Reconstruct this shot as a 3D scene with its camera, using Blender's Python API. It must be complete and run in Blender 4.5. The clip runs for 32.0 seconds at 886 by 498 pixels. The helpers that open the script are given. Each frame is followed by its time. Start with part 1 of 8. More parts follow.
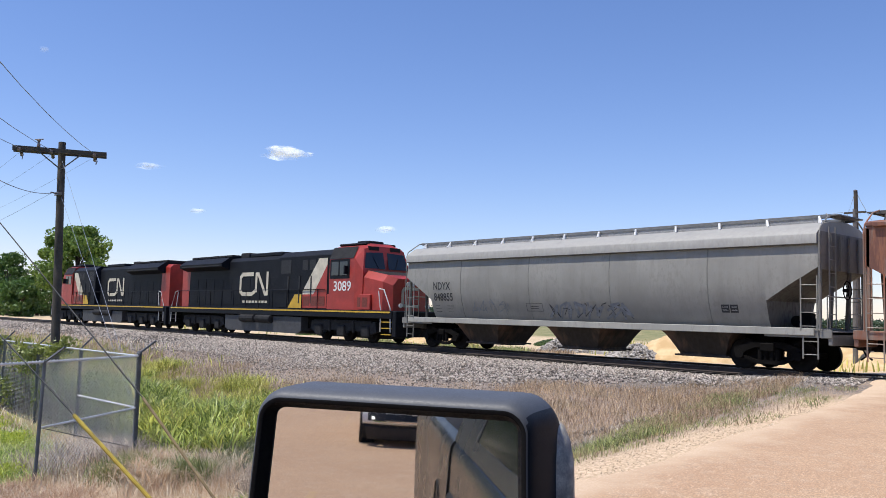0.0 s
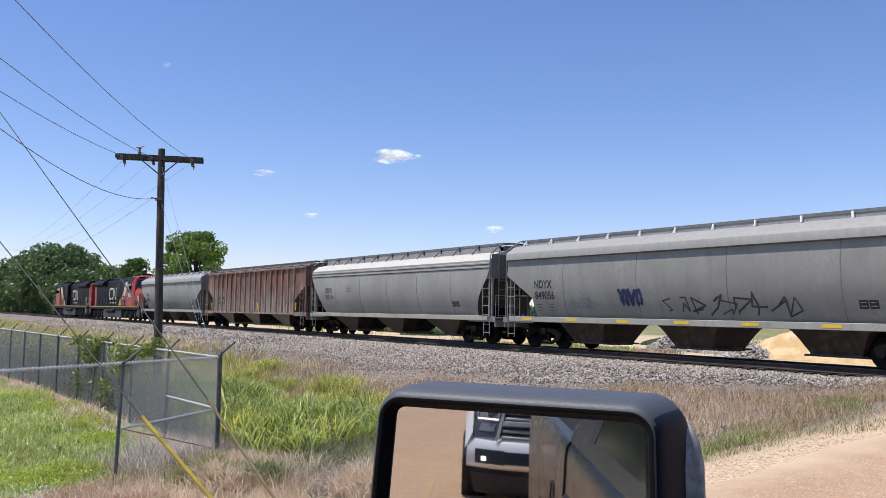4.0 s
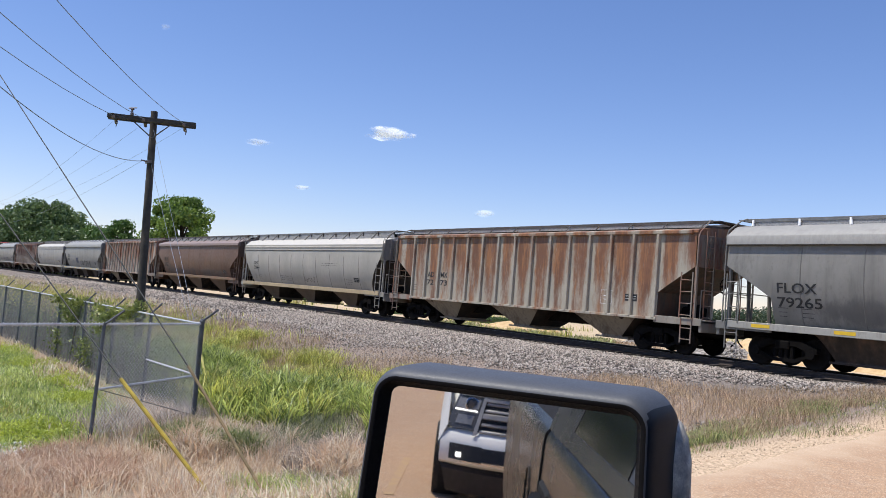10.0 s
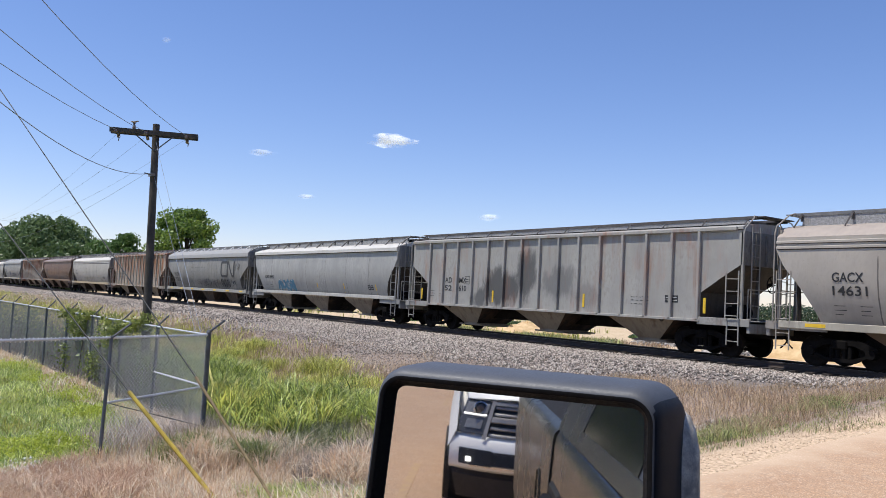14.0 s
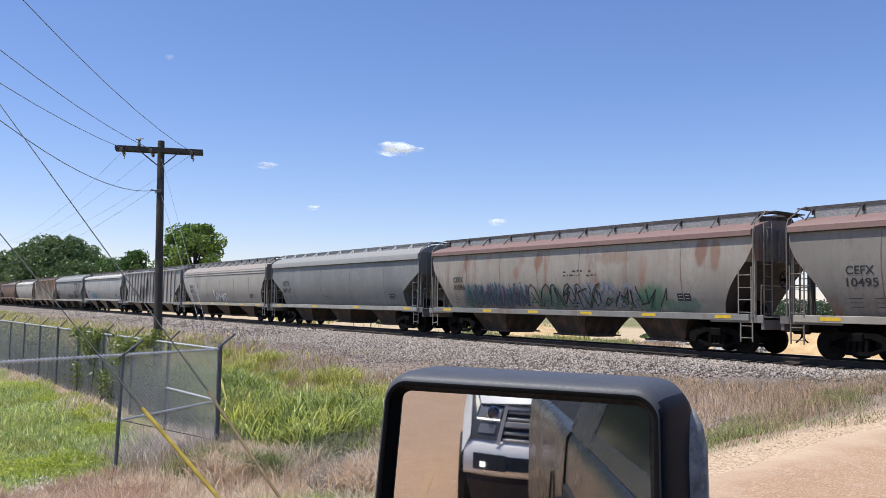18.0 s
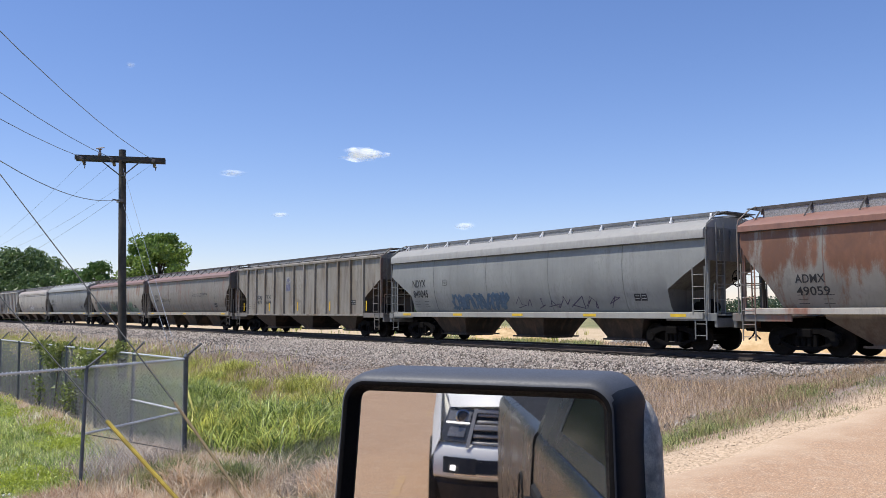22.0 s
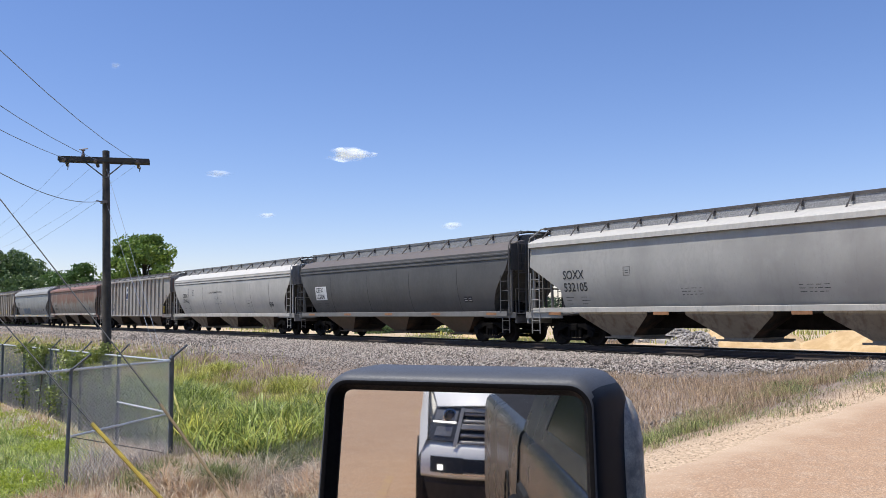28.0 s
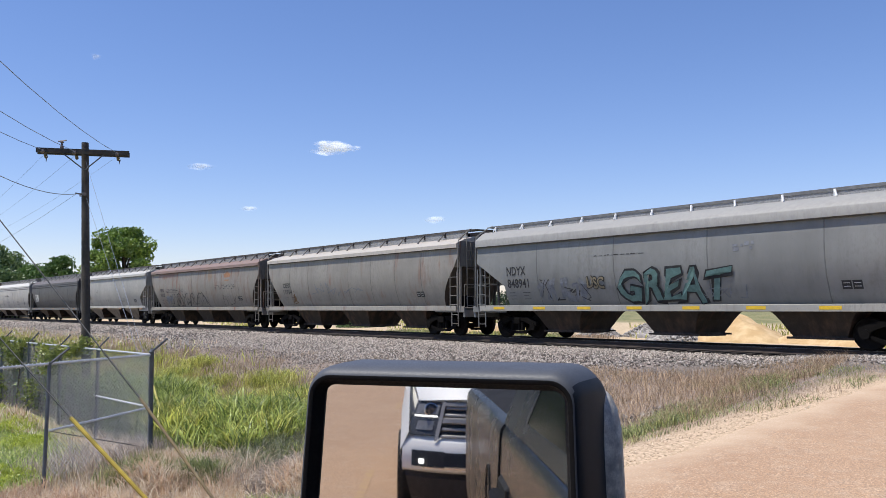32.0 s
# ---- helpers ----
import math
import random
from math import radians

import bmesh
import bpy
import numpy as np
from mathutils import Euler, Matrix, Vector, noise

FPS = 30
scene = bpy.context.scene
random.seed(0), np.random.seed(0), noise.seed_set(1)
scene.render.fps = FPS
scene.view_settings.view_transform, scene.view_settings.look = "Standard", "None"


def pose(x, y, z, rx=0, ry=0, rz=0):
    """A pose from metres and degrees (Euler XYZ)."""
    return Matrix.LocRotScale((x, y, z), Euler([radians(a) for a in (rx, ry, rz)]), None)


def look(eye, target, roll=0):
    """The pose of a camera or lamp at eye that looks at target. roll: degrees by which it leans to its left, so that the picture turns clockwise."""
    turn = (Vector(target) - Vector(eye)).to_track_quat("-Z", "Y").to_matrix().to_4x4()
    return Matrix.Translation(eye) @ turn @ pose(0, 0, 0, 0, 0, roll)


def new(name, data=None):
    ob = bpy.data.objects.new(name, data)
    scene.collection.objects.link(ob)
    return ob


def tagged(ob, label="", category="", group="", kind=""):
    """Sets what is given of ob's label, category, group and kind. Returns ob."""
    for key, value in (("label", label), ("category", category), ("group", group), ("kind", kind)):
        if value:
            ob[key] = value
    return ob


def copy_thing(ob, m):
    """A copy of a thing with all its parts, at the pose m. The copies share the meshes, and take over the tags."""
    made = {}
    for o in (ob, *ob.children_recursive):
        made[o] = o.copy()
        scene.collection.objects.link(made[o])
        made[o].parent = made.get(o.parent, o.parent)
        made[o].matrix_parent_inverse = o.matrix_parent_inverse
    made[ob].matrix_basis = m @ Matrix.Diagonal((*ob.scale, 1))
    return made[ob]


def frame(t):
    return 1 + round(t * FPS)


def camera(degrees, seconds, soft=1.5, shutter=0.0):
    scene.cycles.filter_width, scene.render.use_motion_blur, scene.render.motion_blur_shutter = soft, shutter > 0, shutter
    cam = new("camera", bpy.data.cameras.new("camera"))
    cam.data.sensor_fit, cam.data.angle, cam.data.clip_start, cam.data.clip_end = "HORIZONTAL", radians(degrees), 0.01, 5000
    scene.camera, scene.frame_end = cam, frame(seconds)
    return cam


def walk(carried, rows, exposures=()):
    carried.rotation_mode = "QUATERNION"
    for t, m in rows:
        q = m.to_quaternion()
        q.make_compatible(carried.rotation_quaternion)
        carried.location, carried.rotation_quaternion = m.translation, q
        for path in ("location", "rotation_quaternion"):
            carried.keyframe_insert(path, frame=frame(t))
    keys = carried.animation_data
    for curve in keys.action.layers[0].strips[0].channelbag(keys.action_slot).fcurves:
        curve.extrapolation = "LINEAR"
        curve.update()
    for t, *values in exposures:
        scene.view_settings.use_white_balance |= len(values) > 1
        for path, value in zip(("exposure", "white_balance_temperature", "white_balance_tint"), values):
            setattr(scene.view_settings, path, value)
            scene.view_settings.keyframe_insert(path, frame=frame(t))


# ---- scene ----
# the camera: held in the open window of a stopped pickup
PATH = [
    (0, 0.1366, -0.8143, 1.3126, 94.564, -1.531, 48.459),
    (0.5, 0.0808, -0.5380, 1.3178, 94.670, -1.259, 51.669),
    (1, 0.0313, -0.2286, 1.3169, 94.786, -0.973, 53.687),
    (1.5, -0.0040, -0.0497, 1.3163, 94.813, -0.735, 54.707),
    (2, -0.0109, 0.0076, 1.3155, 94.721, -0.714, 55.093),
    (2.5, -0.0149, 0.0072, 1.3164, 94.556, -0.660, 55.363),
    (3, -0.0163, 0.0143, 1.3162, 94.334, -0.477, 55.633),
    (3.5, -0.0113, 0.0108, 1.3111, 94.353, -0.638, 55.757),
    (5.5, -0.0151, -0.0140, 1.3146, 94.092, -3.347, 55.309),
    (6, -0.0177, -0.0113, 1.3151, 93.903, -3.937, 54.918),
    (6.5, -0.0187, -0.0121, 1.3123, 93.763, -4.347, 54.506),
    (7, -0.0169, -0.0150, 1.3147, 93.627, -4.559, 54.256),
    (7.5, -0.0174, -0.0175, 1.3154, 93.529, -4.828, 54.171),
    (8, -0.0180, -0.0183, 1.3153, 93.490, -5.128, 54.237),
    (8.5, -0.0204, -0.0180, 1.3159, 93.410, -5.161, 54.394),
    (9, -0.0222, -0.0169, 1.3179, 93.257, -4.881, 54.609),
    (9.5, -0.0230, -0.0161, 1.3154, 93.204, -4.744, 54.718),
    (10, -0.0161, -0.0113, 1.3122, 93.162, -4.598, 54.746),
    (10.5, -0.0169, -0.0134, 1.3126, 93.119, -4.435, 54.731),
    (11, -0.0149, -0.0162, 1.3147, 93.147, -4.373, 54.705),
    (11.5, -0.0182, -0.0182, 1.3131, 93.227, -4.303, 54.715),
    (12, -0.0175, -0.0183, 1.3103, 93.378, -4.184, 54.829),
    (12.5, -0.0150, -0.0168, 1.3091, 93.411, -3.790, 54.973),
    (13, -0.0175, -0.0117, 1.3083, 93.480, -3.503, 55.056),
    (13.5, -0.0145, -0.0106, 1.3067, 93.497, -3.321, 55.110),
    (14, -0.0158, -0.0079, 1.3065, 93.484, -3.119, 55.148),
    (14.5, -0.0160, -0.0058, 1.3056, 93.430, -2.939, 55.194),
    (16.5, -0.0135, -0.0123, 1.3077, 93.890, -2.392, 55.763),
    (17, -0.0084, -0.0024, 1.3041, 93.914, -1.695, 55.947),
    (17.5, -0.0100, -0.0020, 1.3040, 93.953, -1.369, 55.941),
    (18, -0.0106, -0.0034, 1.3047, 93.887, -1.166, 55.806),
    (18.5, -0.0097, -0.0055, 1.3030, 93.932, -1.328, 55.539),
    (19, -0.0090, -0.0053, 1.3034, 94.025, -1.381, 55.239),
    (19.5, -0.0090, -0.0079, 1.3035, 94.201, -1.310, 54.894),
    (20, -0.0069, -0.0049, 1.3039, 94.333, -1.034, 54.519),
    (20.5, -0.0030, 0.0020, 1.3004, 94.340, -0.567, 54.203),
    (21, -0.0025, 0.0028, 1.3007, 94.284, -0.173, 53.950),
    (21.5, -0.0013, 0.0028, 1.2995, 94.253, -0.058, 53.757),
    (22, -0.0008, 0.0023, 1.2998, 94.225, 0.060, 53.674),
    (22.5, -0.0012, -0.0000, 1.3004, 94.246, 0.044, 53.626),
    (23, 0.0001, 0.0000, 1.2998, 94.237, 0.044, 53.561),
    (23.5, -0.0001, 0.0006, 1.2991, 94.163, 0.176, 53.465),
    (24, 0.0002, 0.0031, 1.2994, 94.055, 0.319, 53.392),
    (24.5, 0.0013, 0.0024, 1.2989, 94.046, 0.287, 53.285),
    (25, 0.0024, 0.0010, 1.2993, 94.028, 0.281, 53.231),
    (25.5, 0.0009, 0.0012, 1.2993, 94.082, 0.239, 53.193),
    (27.5, 0.0037, 0.0044, 1.2998, 94.191, 0.466, 52.972),
    (28, 0.0055, 0.0030, 1.2991, 94.191, 0.482, 52.781),
    (28.5, 0.0047, 0.0008, 1.3004, 94.151, 0.503, 52.602),
    (29, 0.0048, 0.0023, 1.3004, 94.013, 0.634, 52.464),
    (29.5, 0.0048, 0.0058, 1.2975, 93.924, 0.659, 52.340),
    (30, 0.0076, 0.0062, 1.2979, 93.775, 0.744, 52.231),
    (30.5, 0.0089, 0.0028, 1.2991, 93.708, 0.694, 52.008),
    (31, 0.0074, 0.0036, 1.2998, 93.730, 0.496, 51.795),
    (31.5, 0.0096, 0.0041, 1.2991, 93.732, 0.426, 51.635),
    (32, 0.0087, -0.0002, 1.3003, 93.788, 0.343, 51.552),
]
cam = camera(55.2, 32.0, soft=0.55)
walk(cam, [(r[0], pose(*r[1:])) for r in PATH], [(0, 0.20), (3, 0.17), (9, 0.13), (17, 0.14), (24, 0.12), (32, 0.11)])

# how far the pickup still has to roll along its heading before it stops
HEADING = 9.3
ROLL = [
    (0, -0.827),
    (0.5, -0.542),
    (1, -0.234),
    (1.5, -0.054),
    (2, 0.000),
    (2.5, 0.000),
    (32, 0.000),
]
# ---- sky, sun ----
SUN = Vector((-0.16, -0.34, 0.92)).normalized()
world = bpy.data.worlds.new("sky")
scene.world = world
world.use_nodes = True
_w = world.node_tree
_sky = _w.nodes.new("ShaderNodeTexSky")
_sky.sky_type = 'NISHITA'
_sky.sun_disc = False
_sky.sun_elevation = math.asin(SUN.z)
_sky.sun_rotation = math.atan2(SUN.x, SUN.y)
_sky.altitude = 60
_sky.air_density = 1.0
_sky.dust_density = 0.15
_sky.ozone_density = 3.0
_w.nodes["Background"].inputs[1].default_value = 0.118
_hue = _w.nodes.new("ShaderNodeHueSaturation")
_hue.inputs["Saturation"].default_value = 1.12
_w.links.new(_sky.outputs[0], _hue.inputs["Color"])
_tint = _w.nodes.new("ShaderNodeMix")
_tint.data_type, _tint.blend_type = 'RGBA', 'MULTIPLY'
_tint.inputs[0].default_value = 1.0
_tint.inputs[7].default_value = (1.10, 1.0, 1.17, 1)
_w.links.new(_hue.outputs[0], _tint.inputs[6])
_w.links.new(_tint.outputs[2], _w.nodes["Background"].inputs[0])
sun = new("sun", bpy.data.lights.new("sun", 'SUN'))
sun.data.energy = 4.4
sun.data.angle = radians(0.53)
sun.data.color = (1.0, 0.955, 0.88)
sun.matrix_world = look(SUN * 100, (0, 0, 0))
# ---- small mesh and material tools ----
class Geo:
    """Collects vertices and faces of one mesh."""

    def __init__(self):
        self.v, self.f = [], []

    def add(self, verts, faces):
        n = len(self.v)
        self.v.extend([tuple(p) for p in verts])
        self.f.extend([tuple(i + n for i in q) for q in faces])
        return self

    def box(self, x0, x1, y0, y1, z0, z1, c=0.0):
        if c <= 0:
            p = [(x, y, z) for z in (z0, z1) for y in (y0, y1) for x in (x0, x1)]
            return self.add(p, [(0, 2, 3, 1), (4, 5, 7, 6), (0, 1, 5, 4), (2, 6, 7, 3), (0, 4, 6, 2), (1, 3, 7, 5)])
        c = min(c, (x1 - x0) * .45, (y1 - y0) * .45, (z1 - z0) * .45)
        p, idx = [], {}
        for a, b, d in [(a, b, d) for a in (0, 1) for b in (0, 1) for d in (0, 1)]:
            cx, cy, cz = (x0, x1)[a], (y0, y1)[b], (z0, z1)[d]
            ix, iy, iz = (c, -c)[a], (c, -c)[b], (c, -c)[d]
            idx[a, b, d] = len(p)
            p += [(cx, cy + iy, cz + iz), (cx + ix, cy, cz + iz), (cx + ix, cy + iy, cz)]
        I = lambda a, b, d, k: idx[a, b, d] + k
        f = []
        for s in (0, 1):
            q = [(s, 0, 0), (s, 1, 0), (s, 1, 1), (s, 0, 1)]
            f.append(tuple(I(*k, 0) for k in (q if s else q[::-1])))
            q = [(0, s, 0), (0, s, 1), (1, s, 1), (1, s, 0)]
            f.append(tuple(I(*k, 1) for k in (q if s else q[::-1])))
            q = [(0, 0, s), (1, 0, s), (1, 1, s), (0, 1, s)]
            f.append(tuple(I(*k, 2) for k in (q if s else q[::-1])))
        for a in (0, 1):
            for b in (0, 1):
                q = (I(a, b, 0, 0), I(a, b, 1, 0), I(a, b, 1, 1), I(a, b, 0, 1))
                f.append(q if a == b else q[::-1])
                q = (I(a, 0, b, 0), I(a, 0, b, 2), I(a, 1, b, 2), I(a, 1, b, 0))
                f.append(q if a == b else q[::-1])
                q = (I(0, a, b, 1), I(1, a, b, 1), I(1, a, b, 2), I(0, a, b, 2))
                f.append(q if a == b else q[::-1])
        for a, b, d in idx:
            q = (I(a, b, d, 0), I(a, b, d, 1), I(a, b, d, 2))
            f.append(q if (a + b + d) % 2 else q[::-1])
        return self.add(p, f)

    def tube(self, pts, r, n=6, r2=None):
        pts = [Vector(p) for p in pts]
        r2 = r if r2 is None else r2
        rings = []
        for i, p in enumerate(pts):
            d = (pts[min(i + 1, len(pts) - 1)] - pts[max(i - 1, 0)]).normalized()
            a = Vector((0, 0, 1)) if abs(d.z) < .9 else Vector((1, 0, 0))
            u = d.cross(a).normalized()
            w = d.cross(u)
            rr = r + (r2 - r) * i / max(1, len(pts) - 1)
            rings.append([p + rr * (math.cos(2 * math.pi * k / n) * u + math.sin(2 * math.pi * k / n) * w) for k in range(n)])
        return self.loft(rings, True)

    def loft(self, rings, caps=True):
        n = len(rings[0])
        f = [(i * n + k, i * n + (k + 1) % n, (i + 1) * n + (k + 1) % n, (i + 1) * n + k) for i in range(len(rings) - 1) for k in range(n)]
        if caps:
            f += [tuple(range(n))[::-1], tuple((len(rings) - 1) * n + k for k in range(n))]
        return self.add([p for r in rings for p in r], f)

    def lathe(self, prof, origin=(0, 0, 0), axis='y', n=20):
        rings = []
        for a, r in prof:
            ring = []
            for k in range(n):
                c, s = r * math.cos(2 * math.pi * k / n), r * math.sin(2 * math.pi * k / n)
                q = {'x': (a, c, s), 'y': (c, a, s), 'z': (c, s, a)}[axis]
                ring.append((q[0] + origin[0], q[1] + origin[1], q[2] + origin[2]))
            rings.append(ring)
        return self.loft(rings, True)

    def prism(self, poly, y0, y1):
        """poly of (x, z), drawn out along y."""
        n = len(poly)
        p = [(x, y0, z) for x, z in poly] + [(x, y1, z) for x, z in poly]
        return self.add(p, [tuple(range(n)), tuple(range(2 * n - 1, n - 1, -1))] + [(k, k + n, (k + 1) % n + n, (k + 1) % n) for k in range(n)])

    def mesh(self, name, smooth=False):
        me = bpy.data.meshes.new(name)
        me.from_pydata(self.v, [], self.f)
        b = bmesh.new()
        b.from_mesh(me)
        bmesh.ops.recalc_face_normals(b, faces=b.faces)
        b.to_mesh(me)
        b.free()
        if smooth:
            me.shade_smooth()
            me.set_sharp_from_angle(angle=radians(38))
        return me


def part(name, geo, material, parent=None, label="", at=None, smooth=False):
    me = geo.mesh(name, smooth) if isinstance(geo, Geo) else geo
    if material is not None and not me.materials:
        me.materials.append(material)
    ob = new(name, me)
    ob.parent = parent
    if at is not None:
        ob.matrix_basis = at if isinstance(at, Matrix) else Matrix.Translation(at)
    return tagged(ob, label)


def thing(name, label, category, group="", kind="", at=None):
    ob = new(name)
    ob.empty_display_size = 0.2
    if at is not None:
        ob.matrix_basis = at if isinstance(at, Matrix) else Matrix.Translation(at)
    return tagged(ob, label, category, group, kind)


def big(name, verts, faces, material, smooth=False):
    """A large mesh straight from arrays: all triangles or all quads."""
    verts, faces = np.asarray(verts, np.float32), np.asarray(faces, np.int32)
    me = bpy.data.meshes.new(name)
    k = faces.shape[1]
    me.vertices.add(len(verts))
    me.vertices.foreach_set("co", verts.ravel())
    me.loops.add(faces.size)
    me.loops.foreach_set("vertex_index", faces.ravel())
    me.polygons.add(len(faces))
    me.polygons.foreach_set("loop_start", np.arange(0, faces.size, k, dtype=np.int32))
    me.update(calc_edges=True)
    me.validate()
    if smooth:
        me.shade_smooth()
    if material:
        me.materials.append(material)
    return me


class Mat:
    """A node material with a few shortcuts."""

    def __init__(self, name, rough=0.7, metal=0.0):
        self.m = bpy.data.materials.new(name)
        self.m.use_nodes = True
        self.nt = self.m.node_tree
        self.b = self.nt.nodes["Principled BSDF"]
        self.b.inputs["Roughness"].default_value = rough
        self.b.inputs["Metallic"].default_value = metal
        self.tc = self.nt.nodes.new("ShaderNodeTexCoord")
        self.geo = self.nt.nodes.new("ShaderNodeNewGeometry")
        self.obj = self.nt.nodes.new("ShaderNodeObjectInfo")

    def set(self, sock, val):
        if isinstance(val, bpy.types.NodeSocket):
            self.nt.links.new(val, sock)
        elif isinstance(val, tuple) and len(val) == 3 and sock.type == 'RGBA':
            sock.default_value = (*val, 1)
        else:
            sock.default_value = val

    def map(self, scale=(1, 1, 1), off=(0, 0, 0), coord="Object"):
        n = self.nt.nodes.new("ShaderNodeMapping")
        n.inputs["Scale"].default_value = scale
        n.inputs["Location"].default_value = off
        self.nt.links.new(self.geo.outputs["Position"] if coord == "World" else self.tc.outputs[coord], n.inputs["Vector"])
        return n.outputs[0]

    def noise(self, scale=1.0, detail=4, stretch=(1, 1, 1), off=(0, 0, 0), coord="Object", rough=0.6):
        n = self.nt.nodes.new("ShaderNodeTexNoise")
        n.inputs["Scale"].default_value = scale
        n.inputs["Detail"].default_value = detail
        n.inputs["Roughness"].default_value = rough
        self.nt.links.new(self.map(stretch, off, coord), n.inputs["Vector"])
        return n.outputs["Fac"]

    def voronoi(self, scale, coord="World", out="Distance", stretch=(1, 1, 1)):
        n = self.nt.nodes.new("ShaderNodeTexVoronoi")
        n.inputs["Scale"].default_value = scale
        self.nt.links.new(self.map(stretch, (0, 0, 0), coord), n.inputs["Vector"])
        return n.outputs[out]

    def xyz(self, axis, coord="Object"):
        n = self.nt.nodes.new("ShaderNodeSeparateXYZ")
        self.nt.links.new(self.geo.outputs["Position"] if coord == "World" else self.tc.outputs[coord], n.inputs[0])
        return n.outputs[axis]

    def ramp(self, fac, lo, hi, a=0.0, b=1.0):
        n = self.nt.nodes.new("ShaderNodeMapRange")
        n.interpolation_type = 'SMOOTHSTEP'
        self.set(n.inputs["Value"], fac)
        for k, v in (("From Min", lo), ("From Max", hi), ("To Min", a), ("To Max", b)):
            self.set(n.inputs[k], v)
        return n.outputs["Result"]

    def math(self, op, a, b=0.0):
        n = self.nt.nodes.new("ShaderNodeMath")
        n.operation = op
        n.use_clamp = op in ("MULTIPLY", "ADD")
        self.set(n.inputs[0], a)
        self.set(n.inputs[1], b)
        return n.outputs[0]

    def mix(self, fac, a, b, blend='MIX'):
        n = self.nt.nodes.new("ShaderNodeMix")
        n.data_type = 'RGBA'
        n.blend_type = blend
        self.set(n.inputs[0], fac)
        self.set(n.inputs[6], a)
        self.set(n.inputs[7], b)
        return n.outputs[2]

    def color(self, c):
        self.set(self.b.inputs["Base Color"], c)
        return self

    def rough(self, v):
        self.set(self.b.inputs["Roughness"], v)
        return self

    def bump(self, height, strength=0.3, dist=0.02):
        n = self.nt.nodes.new("ShaderNodeBump")
        n.inputs["Strength"].default_value = strength
        n.inputs["Distance"].default_value = dist
        self.nt.links.new(height, n.inputs["Height"])
        self.nt.links.new(n.outputs[0], self.b.inputs["Normal"])
        return self


def tone(c, k):
    return tuple(min(1.0, v * k) for v in c)


def plain(name, c, rough=0.6, metal=0.0, vary=0.25, scale=4.0, bump=0.15, dist=0.01):
    """A surface of one colour with wear and grain at two scales."""
    m = Mat(name, rough, metal)
    a = m.mix(m.ramp(m.noise(scale, 5), .3, .75), tone(c, 1 - vary), tone(c, 1 + vary * .6))
    f = m.noise(scale * 12, 3)
    m.color(m.mix(m.ramp(f, .35, .8, 0, .5), a, tone(c, 1 - vary * .8)))
    m.rough(m.ramp(f, .2, .8, max(.03, rough - .12), min(1, rough + .1)))
    if bump:
        m.bump(f, bump, dist)
    return m.m
# ---- plan: x along the track, y across it, z = 0 at the top of the rails ----
TRACK_Y = 23.9
RAIL = 0.0
_hc, _hs = math.cos(radians(HEADING)), math.sin(radians(HEADING))


def road_uw(x, y):
    """Left of the camera and ahead of it, along the road."""
    return -x * _hc - y * _hs, -x * _hs + y * _hc


def sstep(a, b, v):
    t = np.clip((v - a) / (b - a), 0, 1)
    return t * t * (3 - 2 * t)


def road_edge(w):
    """The road's left edge: it flares towards the crossing."""
    return 4.25 + 1.2 * sstep(15, 27, w)


def ground_z(x, y):
    x, y = np.asarray(x, float), np.asarray(y, float)
    u, w = road_uw(x, y)
    base = -1.36 + 0.10 * np.sin(x * .21 + 1) * np.sin(y * .33) + 0.05 * np.sin(x * .9) * np.sin(y * 1.1 + x * .3)
    far = sstep(60, 160, np.hypot(x, y))
    base = base * (1 - far) + -0.9 * far
    track = base + (-0.58 - base) * sstep(10.5, 17.0, y)
    track = track + (-0.26 - track) * sstep(17.0, 21.0, y)
    back = -0.26 + (-0.55 + 0.26) * sstep(26.5, 29, y)
    z = np.where(y > 24, back, track)
    rz = -0.30 + 0.27 * sstep(4, 20.5, w) - 0.30 * sstep(27, 45, w)
    le = road_edge(w)
    k = 1 - sstep(le + 0.2, le + 5.0, u)
    k = np.where(u < -4.5, 1 - sstep(5.0, 9.0, -u), k)
    edge = rz - 0.05
    return z + (np.maximum(edge, z) - z) * k


def road_z(w):
    return -0.30 + 0.27 * sstep(4, 20.5, np.asarray(w, float)) - 0.30 * sstep(27, 45, np.asarray(w, float))


